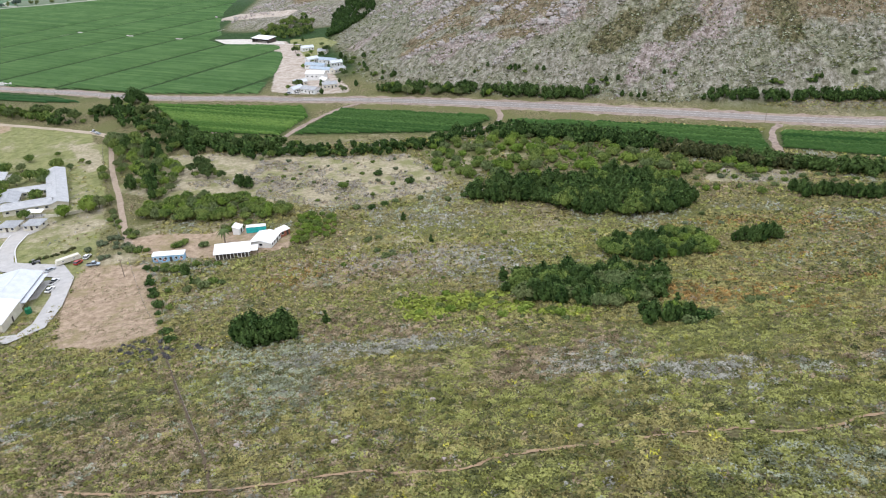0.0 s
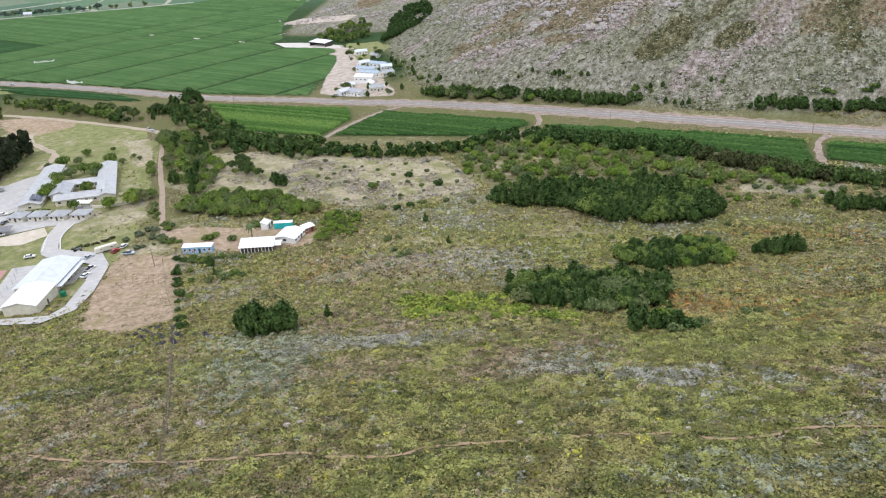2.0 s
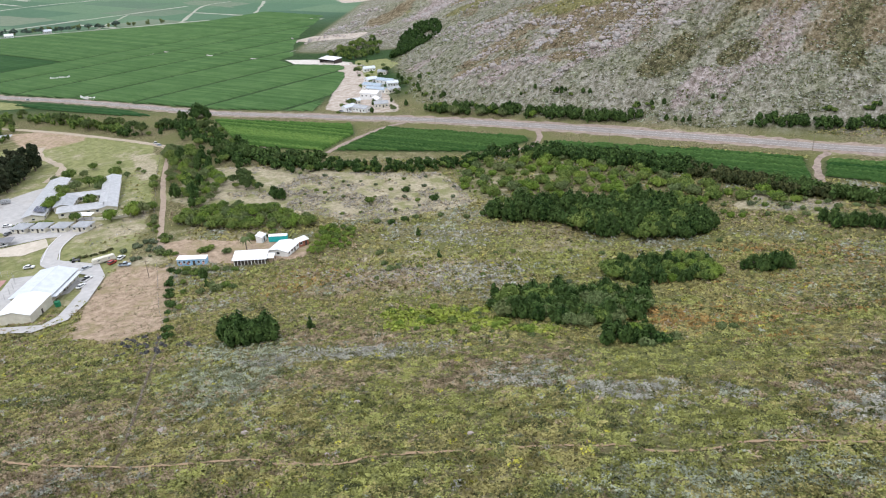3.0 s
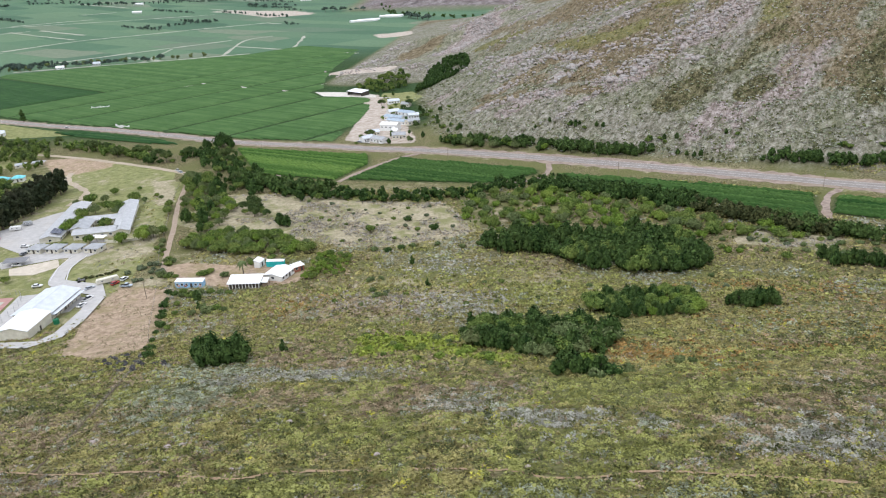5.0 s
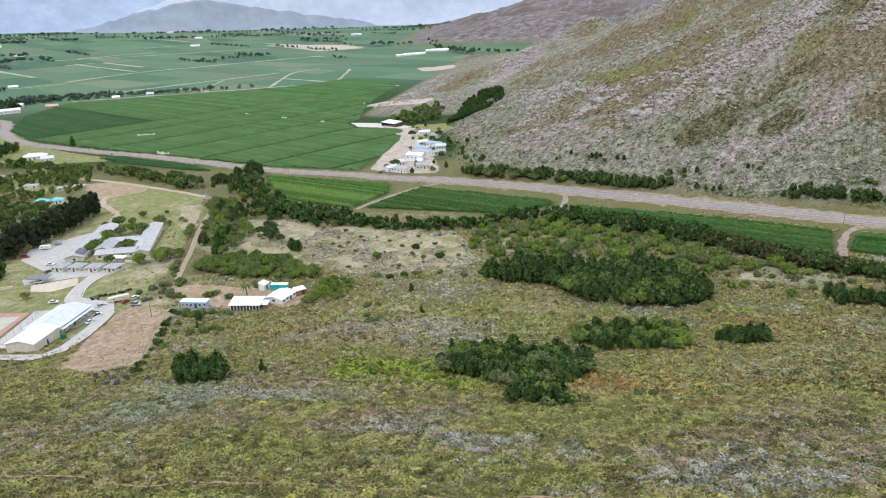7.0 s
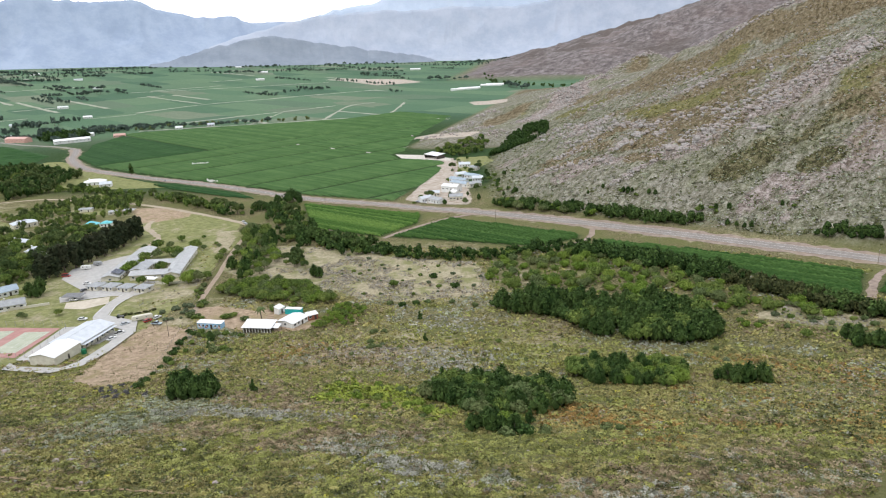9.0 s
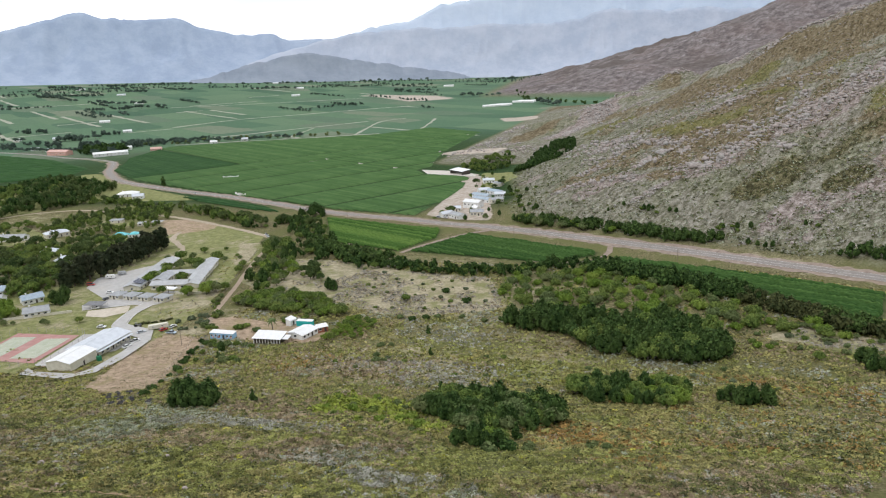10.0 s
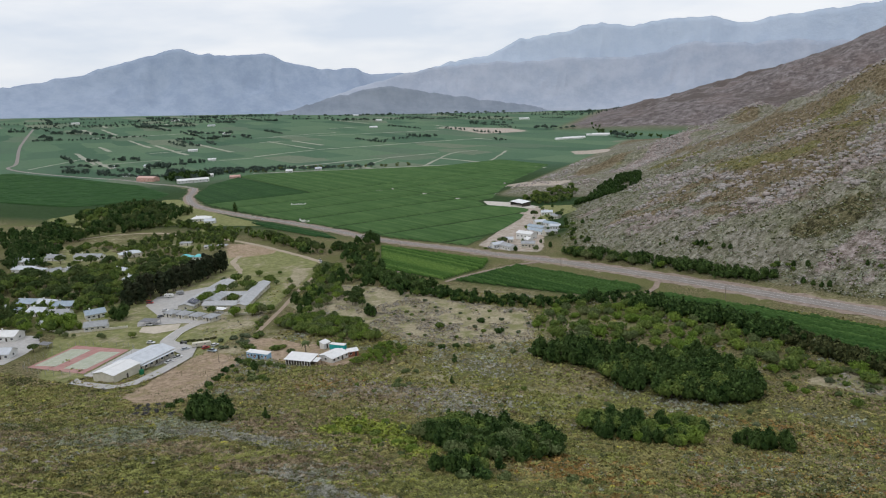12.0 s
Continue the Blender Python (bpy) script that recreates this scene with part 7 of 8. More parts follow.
CORE = [(-318, 305), (-326, 420), (-380, 440), (-432, 422), (-440, 392), (-470, 356), (-430, 312), (-395, 312), (-350, 316)]
WEST = [(-398, 300), (-430, 312), (-470, 356), (-540, 380), (-600, 400), (-580, 330), (-480, 270), (-400, 240), (-350, 255), (-362, 270), (-395, 284)]
for poly, gap, sd in ((CORE, 10.0, 26), (WEST, 13.0, 27)):
    for x, y in scatter(poly, gap, sd):
        if clear_of(x, y, 13):
            plant(RND.choice(["shade", "dusky", "dusky", "shade", "olive"] if poly is CORE else ["dusky", "shade", "gum"]), x, y, RND.uniform(0.8, 1.25))
for leaf, poly, gap, sd in (("wattle", CORE, 13.0, 126), ("dusky", CORE, 11.0, 128), ("gum", WEST, 14.0, 129), ("dusky", WEST, 14.0, 139)):
    woodland("garden_trees", tall_of([p for p in scatter(poly, gap, sd) if clear_of(*p, 13)], 4.5, 8.0), leaf, "close garden trees between the village houses", 120, 0.11, seed=sd)
for x, y in scatter([(-440, 400), (-450, 440), (-500, 460), (-540, 430), (-530, 380), (-470, 380)], 17.0, 130) + scatter([(-640, 455), (-598, 450), (-575, 495), (-640, 505)], 11.0, 131):
    if clear_of(x, y, 13):
        plant(RND.choice(["dusky", "olive", "shade", "gum"]), x, y, RND.uniform(0.7, 1.2))
for x, y, k, s in ((-322, 258, "lush", 1.2), (-341, 267, "shade", 0.7), (-330, 262, "lush", 1.3), (-312, 268, "lush", 1.4), (-304, 271, "lush", 1.5), (-297, 268, "lush", 1.3), (-307, 262, "lush", 1.1), (-286, 256, "olive", 0.8), (-294, 258, "olive", 0.8),
                   (-297, 248, "dusky", 0.45), (-281, 233, "dusky", 0.5), (-247, 267, "wattle", 0.65), (-344, 286, "wattle", 0.8), (-336, 308, "shade", 0.9), (-352, 262, "dusky", 0.8), (-360, 275, "dusky", 0.8), (-370, 282, "dusky", 0.7)):
    plant(k, x, y, s * (1.35 if k == "lush" else 1.15))
for x, y, k, s in ((-287, 297, "gum", 1.5), (-283, 291, "gum", 1.35), (-289, 292, "gum", 1.3), (-291, 290, "shade", 0.75), (-266, 262, "olive", 0.75), (-262, 261, "olive", 0.7), (-296, 262, "wattle", 0.7), (-306, 255, "lush", 0.7),
                   (-282, 258, "olive", 0.5), (-270, 384, "wattle", 0.7), (-262, 388, "olive", 0.6), (-252, 399, "wattle", 0.7), (-236, 398, "olive", 0.6), (-262, 420, "wattle", 0.6), (-242, 404, "wattle", 0.55)):
    plant(k, x, y, s)
for x, y, k, sz in ((-267, 361, "wattle", 1.5), (-264, 354, "lush", 1.2), (-264, 370, "olive", 1.5), (-260, 377, "wattle", 1.3), (-261, 336, "lush", 1.3), (-262, 343, "wattle", 1.4), (-236.5, 318, "wattle", 1.2), (-241.5, 343, "wattle", 1.3),
                    (-243, 347, "olive", 1.1), (-251, 373, "wattle", 1.5), (-249, 369, "olive", 1.2), (-218, 317, "lush", 1.4), (-208, 321, "lush", 1.6), (-205, 326, "olive", 1.5), (-210, 328, "lush", 1.3), (-202, 331, "wattle", 1.1),
                    (-219, 372, "olive", 1.0), (-216, 366, "wattle", 0.9), (-222, 380, "wattle", 0.9), (-252, 394, "wattle", 1.2), (-275, 412, "wattle", 0.9), (-272, 395, "olive", 1.1), (-279, 391, "wattle", 1.3), (-284, 384, "olive", 1.2), (-244, 392, "olive", 0.9)):
    plant(k, x, y, sz)
LOWER_GARDENS = [(-350, 250), (-316, 258), (-296, 262), (-288, 280), (-290, 300), (-312, 318), (-380, 310), (-400, 285)]
UPPER_GARDENS = [(-520, 545), (-440, 575), (-375, 512), (-390, 465), (-444, 438), (-480, 470)]
WEST_GARDENS = [(-552, 397), (-621, 455), (-611, 477), (-548, 459), (-490, 400), (-500, 370)]
for leaf, poly, gap, lo, hi, sd in (("bright", LOWER_GARDENS, 10.0, 4.0, 6.5, 401), ("wattle", LOWER_GARDENS, 9.5, 4.5, 7.5, 402), ("dusky", LOWER_GARDENS, 13.0, 5.0, 8.0, 403), ("wattle", UPPER_GARDENS, 9.0, 4.5, 7.5, 404),
                                    ("dusky", UPPER_GARDENS, 11.0, 5.0, 8.5, 405), ("gum", WEST_GARDENS, 10.0, 6.0, 10.0, 406), ("dusky", WEST_GARDENS, 12.0, 6.0, 9.0, 407)):
    woodland("garden_trees", tall_of([p for p in scatter(poly, gap, sd) if clear_of(*p, 9) and grain(*p, 26, 2) > (0.36 if poly is LOWER_GARDENS else 0.42)], lo, hi), leaf, "leafy garden trees close round the village houses", 130, 0.10, seed=sd)
for x, y in along([(-250, 318), (-257, 315.5), (-266, 313)], 2.2, 0.8, 30):
    bush("green_bush", x, y, RND.uniform(1.5, 2.4))
for x, y in along([(-176, 284), (-180, 292), (-190, 305), (-196, 320)], 3.5, 2.0, 31) + [(-166, 270), (-170, 273), (-155, 272), (-152, 276), (-138, 288), (-134, 290), (-128, 291), (-122, 289), (-143, 270)]:
    bush(RND.choice(["green_bush", "bush"]), x, y, RND.uniform(1.4, 2.6))
for x, y, k, h in ((-153.4, 249, "bush", 2.2), (-149, 248, "green_bush", 2.4), (-145.5, 249.5, "bush", 2.6), (-141.5, 251.5, "green_bush", 2.2), (-137, 250.5, "bush", 2.0), (-133, 250, "green_bush", 1.8), (-157, 250, "dark_bush", 2.2), (-152.6, 272.6, "green_bush", 2.6),
                   (-135, 284.6, "green_bush", 2.6), (-131, 286.5, "bush", 2.4), (-173.5, 271.6, "bush", 2.8), (-170, 270, "green_bush", 2.0)):
    bush(k, x, y, h)
for x, y in along([(-213, 268), (-206, 273), (-199, 279)], 1.3, 0.8, 32):
    bush(RND.choice(["ruddy_bush", "ruddy_bush", "dark_bush"]), x, y, RND.uniform(0.8, 1.4))
for x, y in along([(-182, 266), (-178, 276), (-186, 288), (-192, 276)], 2.2, 2.5, 33):
    bush("silver_bush", x, y, RND.uniform(1.2, 2.2))
# trees between the dirt road and the main road, and beyond
NORTH_BELT = [(-296, 508), (-345, 538), (-385, 556), (-430, 574), (-480, 588), (-530, 600), (-590, 590)]
woodland("road_belt", tall_of(along(NORTH_BELT, 2.2, 9.0, 34), 4.0, 7.0), "wattle", "close belt of green trees beside the dirt road", 90, 0.14, seed=7)
for x, y in along(NORTH_BELT, 9.0, 7.0, 134):
    plant(RND.choice(["olive", "dusky", "silver"]), x, y, RND.uniform(0.8, 1.1))
vine_rows("vineyard", [(-300, 563), (-330, 588), (-440, 640), (-470, 640), (-420, 610), (-350, 578)], np.array((0.91, -0.41)), np.array((0.41, 0.91)), 2.6, M_VINE_DARK, 4, 1.7, 1.4,
          label="narrow strip of dark vines beside the main road", seed=60)
BIG_WOOD = [(-560, 600), (-606, 690), (-660, 710), (-760, 740), (-740, 640), (-680, 540), (-630, 500), (-580, 530)]
woodland("roadside_wood", tall_of([p for p in scatter(BIG_WOOD, 14.0, 36) if grain(*p, 45, 2) > 0.40], 9.0, 15.0), "gum", "dark wood of broad trees beyond the village", 130, 0.10, seed=8)
woodland("roadside_wood", tall_of([p for p in scatter(BIG_WOOD, 17.0, 336) if grain(*p, 45, 2) > 0.40], 8.0, 13.0), "dusky", "lighter trees within the roadside wood", 130, 0.10, seed=88)
for x, y in scatter(BIG_WOOD, 28, 136):
    plant(RND.choice(["dusky", "shade"]), x, y, RND.uniform(1.1, 1.6))
for x, y in scatter([(-430, 495), (-490, 515), (-545, 475), (-545, 450), (-480, 460), (-430, 470)], 10, 37):
    if clear_of(x, y, 10):
        plant(RND.choice(["wattle", "shade", "olive"]), x, y, RND.uniform(0.65, 0.95))
plant("poplar", -542, 700, 1.1)
WEST_WOOD = [(-720, 430), (-650, 440), (-600, 455), (-575, 490), (-600, 530), (-660, 540), (-740, 500)]
woodland("roadside_wood", tall_of(scatter(WEST_WOOD, 12.0, 236), 7.0, 12.0), "gum", "dark broad trees at the village's edge", 130, 0.10, seed=89)
woodland("roadside_wood", tall_of(scatter(WEST_WOOD, 18.0, 237), 6.0, 10.0), "dusky", "lighter trees at the village's edge", 130, 0.10, seed=90)
vine_rows("vineyard", [(-1480, 1050), (-1213, 1010), (-960, 938), (-800, 850), (-760, 770), (-850, 700), (-1100, 720), (-1500, 900)], np.array((0.95, 0.31)), np.array((-0.31, 0.95)), 4.0, M_VINE_DARK, 12, 1.8, 2.6,
          label="broad vineyard beyond the road bend", seed=61)
# rows of trees on the plain
for pts, gap in (([(-1150, 1035), (-1060, 1030), (-1000, 1015)], 11), ([(-935, 1000), (-905, 985), (-890, 1010), (-930, 1030)], 7), ([(-860, 1150), (-790, 1190), (-720, 1222), (-660, 1252)], 13),
                 ([(-1428, 1141), (-1350, 1160), (-1290, 1175)], 16), ([(-1203, 1182), (-1147, 1247)], 14), ([(-2044, 1831), (-2317, 1889)], 24), ([(-2160, 1672), (-2250, 1700)], 22),
                 ([(-2363, 2261), (-2030, 2086)], 26), ([(-1900, 2060), (-1808, 2029), (-1700, 2060)], 20), ([(-1727, 2842), (-1563, 2875)], 22), ([(-1155, 3059), (-996, 3162)], 22),
                 ([(-903, 3600), (-700, 3700)], 24), ([(-2600, 2500), (-2200, 2700)], 40), ([(-2100, 3000), (-1700, 3300)], 40), ([(-3000, 2300), (-2700, 2100)], 36), ([(-1500, 3500), (-1200, 3700)], 40),
                 ([(-330, 2150), (-280, 2060), (-240, 2000)], 14), ([(-640, 2420), (-500, 2380)], 22), ([(-1650, 1900), (-1560, 1980)], 20), ([(-1010, 2740), (-850, 2760)], 24), ([(-2450, 3000), (-2200, 3150)], 30)):
    for x, y in along(pts, gap, gap * 0.4, int(-pts[0][0])):
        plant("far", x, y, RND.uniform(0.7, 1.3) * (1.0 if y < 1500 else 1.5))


def plain_rows():
    rnd = random.Random(21)
    spots = []
    for k in range(34):
        bear, r = radians(rnd.uniform(-55, -10)), rnd.uniform(2100, 4000)
        x, y = 60 + r * math.sin(bear), r * math.cos(bear)
        d, ln = (U if rnd.random() < 0.75 else V), rnd.uniform(30, 260)
        if hill_run(x, y) < -80 and spur_run(x, y) < -60:
            spots += [(px, py, rnd.uniform(6, 12)) for px, py in along([(x, y), (x + d[0] * ln, y + d[1] * ln)], 13, 5, k)]
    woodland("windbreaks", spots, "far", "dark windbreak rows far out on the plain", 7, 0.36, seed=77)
    foot = along([(-440, 2420), (-380, 2300), (-300, 2220), (-210, 2120), (-120, 2080)], 9, 22, 5)
    woodland("windbreaks", [(x, y, rnd.uniform(6, 11)) for x, y in foot], "gum", "dark wood at the foot of the far spur", 20, 0.25, seed=78)


plain_rows()
CLUMPS = [((-2184, 1627), (-2136, 1696), 9), ((-2386, 1849), (-2309, 1885), 12), ((-2601, 1825), (-2551, 1851), 10), ((-1345, 1080), (-1300, 1089), 11), ((-1509, 1275), (-1474, 1283), 8), ((-1214, 1059), (-1188, 1063), 8),
          ((-1461, 1315), (-1389, 1331), 10), ((-1225, 1125), (-1192, 1130), 9), ((-1210, 1200), (-1156, 1208), 13), ((-1052, 1103), (-1003, 1109), 13), ((-2337, 2200), (-2247, 2237), 12), ((-2291, 2294), (-2156, 2345), 11),
          ((-1211, 1305), (-1155, 1313), 10), ((-966, 1181), (-916, 1186), 8), ((-934, 1208), (-859, 1215), 7), ((-889, 1237), (-851, 1240), 7), ((-1756, 1850), (-1702, 1865), 9), ((-1697, 1895), (-1642, 1909), 9),
          ((-2754, 2676), (-2633, 2724), 12), ((-2604, 2860), (-2488, 2899), 12), ((-2221, 2568), (-2130, 2599), 10), ((-2091, 2760), (-2030, 2778), 10)]


def plain_clumps():
    rnd = random.Random(44)
    spots = []
    for k, (a, b, tall) in enumerate(CLUMPS):
        spots += [(x, y, tall * rnd.uniform(0.7, 1.25)) for x, y in along([a, b], tall * 0.45, tall * 0.9, 300 + k)]
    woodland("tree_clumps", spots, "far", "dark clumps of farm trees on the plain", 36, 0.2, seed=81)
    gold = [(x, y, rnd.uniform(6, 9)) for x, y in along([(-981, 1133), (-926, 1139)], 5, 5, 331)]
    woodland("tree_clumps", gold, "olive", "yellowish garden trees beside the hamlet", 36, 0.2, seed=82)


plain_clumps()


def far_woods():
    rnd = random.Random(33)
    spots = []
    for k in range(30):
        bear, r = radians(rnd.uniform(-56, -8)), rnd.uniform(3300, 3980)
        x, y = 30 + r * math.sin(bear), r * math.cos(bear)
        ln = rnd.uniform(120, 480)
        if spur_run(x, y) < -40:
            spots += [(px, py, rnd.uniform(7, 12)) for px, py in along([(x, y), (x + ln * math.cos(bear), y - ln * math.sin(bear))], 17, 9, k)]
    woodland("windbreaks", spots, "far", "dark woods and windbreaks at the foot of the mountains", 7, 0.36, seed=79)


far_woods()


def palm(x, y, tall):
    ob = thing("palm_tree", Matrix.Translation(at(x, y)), "tall palm with a ragged drooping crown above the dirt yard", "tree")
    bm = bmesh.new()
    for k in range(6):
        tube(bm, (0.06 * math.sin(k), 0, tall * k / 6), (0.06 * math.sin(k + 1), 0, tall * (k + 1) / 6), 0.3 - 0.025 * k, 0.26 - 0.025 * k, 7)
    part("trunk", tidy(bm), M_BARK, ob)
    for k in range(16):
        a, lift = 2.4 * k, 0.9 - 0.1 * k
        bm = bmesh.new()
        prev = None
        for q in range(6):
            u = q / 5
            r, z = 3.0 * u, tall + 1.3 * lift * u - 2.2 * u * u
            w = 0.6 * math.sin(math.pi * min(1, u + 0.12)) + 0.02
            c, s = math.cos(a), math.sin(a)
            row = [bm.verts.new((r * c - w * s, r * s + w * c, z - 0.15)), bm.verts.new((r * c, r * s, z)), bm.verts.new((r * c + w * s, r * s - w * c, z - 0.15))]
            if prev:
                for i in range(2):
                    bm.faces.new((prev[i], prev[i + 1], row[i + 1], row[i]))
            prev = row
        part("frond", bm, M_LEAF["olive"], ob)


palm(-134, 270, 7.0)


# ---- low scrub ----
def tufts(name, pts, heights, blades, mat, label, seed):
    """Many small shrubs as one cover: each a low dome of ragged sprigs."""
    rnd = np.random.RandomState(seed)
    n = len(pts)
    base = np.column_stack([pts, ground(pts[:, 0], pts[:, 1])])
    wide = heights * (0.95 + 0.65 * rnd.rand(n))
    k = np.repeat(np.arange(n), blades)
    d = rnd.randn(len(k), 3)
    d[:, 2] = np.abs(d[:, 2]) * 1.1
    d /= np.linalg.norm(d, axis=1)[:, None]
    c = base[k] + d * np.column_stack([wide[k], wide[k], heights[k] * 0.85]) * (0.45 + 0.58 * rnd.rand(len(k)))[:, None]
    v, f = leaf_tris(rnd, c, d * 0.7 + np.array((0, 0, 0.35)), heights[k] * (1.1 / math.sqrt(blades)), 0.42)
    me = mesh_of(name, v, f, mat)
    me.attributes.new("tone", "FLOAT", "POINT").data.foreach_set("value", np.repeat(np.clip(0.5 + (1.3 + 1.1 * step(175, 130, pts[:, 1])) * (grain(pts[:, 0], pts[:, 1], 1.9, 2) - 0.5) + 0.6 * (rnd.rand(n) - 0.5), 0, 1)[k], 3).astype(np.float32))
    return tagged(new(name, me), label, "scrub", kind="stuff")


def field_of_view(x, y):
    """The stretch of slope that lies below and ahead of the viewpoint."""
    return (x > -75 - 0.82 * y) & (x < np.maximum(7 + 0.45 * y, -63 + 0.76 * y) + 14)


BARE = [YARD, DIRT_LOT]
PATH_LINE = [(-118, 88), (-112, 85), (-95, 81), (-83, 80), (-70, 80), (-64, 78), (-55, 77), (-42, 80), (-22, 79), (-9, 75), (6, 77), (30, 72)]


FENCE_TRACE = [(-138, 188), (-128, 166), (-119, 145), (-108, 119), (-98, 96), (-92, 80)]


# drifts of one kind of shrub: x, y, half widths, kind, share; the eastern dark ones stand for cloud shade
DRIFTS = [(95, 168, 28, 22, "dark", 0.32), (110, 200, 26, 14, "olive", 0.4), (55, 118, 14, 8, "dark", 0.25), (-92, 136, 15, 26, "sage", 0.75), (-104, 160, 12, 14, "sage", 0.5), (-66, 146, 26, 7, "silver", 0.75), (-68, 125, 15, 7, "brown", 0.7), (-42, 98, 17, 9, "green", 0.75), (-26, 115, 11, 6, "silver", 0.7),
          (-72, 228, 30, 16, "brown", 0.6), (-60, 234, 24, 14, "lilac", 0.4), (-100, 232, 12, 12, "rust", 0.3), (20, 165, 9, 14, "rust", 0.6), (38, 138, 9, 5, "rust", 0.5), (72, 246, 8, 5, "rust", 0.5),
          (100, 238, 14, 5, "rust", 0.4), (-7, 103, 10, 5, "silver", 0.75), (32, 88, 13, 7, "silver", 0.7), (72, 187, 24, 14, "sage", 0.4), (95, 215, 24, 10, "sage", 0.4), (10, 121, 24, 11, "green", 0.7),
          (68, 152, 13, 7, "green", 0.6), (40, 108, 10, 5, "brown", 0.7), (8, 71, 26, 6, "green", 0.5), (-5, 66, 22, 5, "sage", 0.45), (-112, 104, 16, 16, "brown", 0.6), (-128, 128, 16, 10, "dark", 0.35),
          (-30, 232, 16, 14, "silver", 0.55), (0, 240, 22, 12, "green", 0.5), (-45, 275, 16, 10, "silver", 0.6), (60, 170, 12, 6, "brown", 0.4), (-85, 86, 12, 6, "olive", 0.5), (-120, 150, 10, 8, "brown", 0.4)]


def drifted(x, y, kind, rnd):
    wx, wy = 16 * (grain(x + 501, y, 9, 3) - 0.5), 12 * (grain(x, y + 733, 7, 3) - 0.5)
    for cx, cy, rx, ry, what, share in DRIFTS:
        w = np.exp(-((x + wx - cx) / rx) ** 4 - ((y + wy - cy) / ry) ** 4)
        kind[rnd.rand(len(x)) < 1.15 * share * w] = what


def build_scrub():
    rnd = np.random.RandomState(3)
    n = 108000
    y = 50 + 205 * rnd.rand(n) ** 1.25
    left, right = -75 - 0.82 * y, np.maximum(7 + 0.45 * y, -63 + 0.76 * y) + 14
    x = left + (right - left) * rnd.rand(n)
    ok = (slope_run(x, y) > -38 - 25 * grain(x, y, 30)) & (near_line(x, y, PATH_LINE) > 0.42 + 0.5 * rnd.rand(n)) & (near_line(x, y, FENCE_TRACE) > 0.5 + 0.6 * rnd.rand(n)) & (x > -300)
    for p in BARE + [CAMPUS]:
        ok &= ~inside(x, y, p)
    x, y = x[ok], y[ok]
    n = len(x)
    a, b, c, e, g = grain(x, y, 24, 3), grain(x + 300, y + 90, 11, 3), grain(x + 77, y - 400, 46, 3), rnd.rand(n), rnd.rand(n)
    e = 0.5 * e + 0.5 * np.clip((grain(x + 11, y + 7, 2.4, 2) - 0.5) * 2.4 + 0.5, 0, 1)
    grey = 0.05 + 1.6 * np.clip(a - 0.54, 0, 1)
    dry = 0.06 + 2.4 * np.clip(0.46 - c, 0, 1) + 0.14 * step(-40, -110, x)
    fresh = 0.14 + 3.0 * np.clip(b - 0.47, 0, 1)
    kind = np.full(n, "olive", object)
    kind[e < grey + dry + fresh] = "green"
    kind[e < grey + dry] = "brown"
    kind[e < grey] = np.where(rnd.rand(n) < 0.45, "sage", "silver")[e < grey]
    drifted(x, y, kind, rnd)
    east = step(130, 160, y) * step(10, 40, x) * rnd.rand(n)
    swap = (east > 0.45) & np.isin(kind, ("sage", "silver"))
    kind[swap] = np.where(rnd.rand(n) < 0.45, "brown", "olive")[swap]
    kind[(east > 0.3) & (grain(x + 60, y - 20, 10, 3) > 0.60) & (rnd.rand(n) < 0.5)] = "rust"
    # dark bushes at random, more to the east to put cloud shade there
    kind[g > 0.93 - 0.10 * step(60, 130, x) - 0.12 * (grain(x - 90, y + 33, 6, 2) > 0.62)] = "dark"
    ferny = [(-66, 188), (-57, 173), (-43, 167), (-30, 160), (-16, 150), (-10, 156), (-30, 192), (-36, 200), (-44, 203), (-60, 202)]
    fd = near_line(x, y, ferny + ferny[:1]) * np.where(inside(x, y, ferny), 1, -1)
    fern = fd + 30 * (grain(x + 40, y, 9, 4) - 0.5) > 2 + 6 * rnd.rand(n)
    kind[fern & (g < 0.58)] = "fern"
    kind[fern & (g >= 0.58) & (g < 0.9)] = "green"
    kind[(rnd.rand(n) < 0.005) & (grain(x, y, 45, 2) > 0.42)] = "bloom"
    tall = grain(x + 3, y, 2.2, 2) + 0.25 * (rnd.rand(n) - 0.5) > 0.53
    h = np.where(tall, 0.48 + 0.45 * rnd.rand(n) ** 1.6, 0.24 + 0.20 * rnd.rand(n)) + 0.12 * (kind == "bloom") + 0.75 * rnd.rand(n) * (kind == "fern") + 0.10 * (kind == "dark")
    words = {"olive": "olive heath shrubs covering the slope", "green": "fresh green heath shrubs on the slope", "silver": "silvery grey brush in drifts on the slope", "sage": "grey-green sage-like shrubs in drifts on the slope", "lilac": "pale lilac-grey brush on the knoll",
             "brown": "dry brown brush between green shrubs", "dark": "dark low bushes scattered through the heath", "bloom": "scattered yellow-flowering bushes on the slope",
             "rust": "rust-coloured heath in patches", "fern": "bright yellow-green bracken below the grove"}
    for k, label in words.items():
        for near, big, blades in ((True, True, 24), (True, False, 8), (False, True, 12), (False, False, 5)):
            m = (kind == k) & ((y < 150) == near) & (tall == big)
            tufts("scrub_" + k, np.column_stack([x[m], y[m]]), h[m] * (1.0 if near else 1.15), blades, M_SCRUB[k], label + ("" if near else " farther down") + (", waist high" if big else ", knee high"), 50 + len(k) + blades)


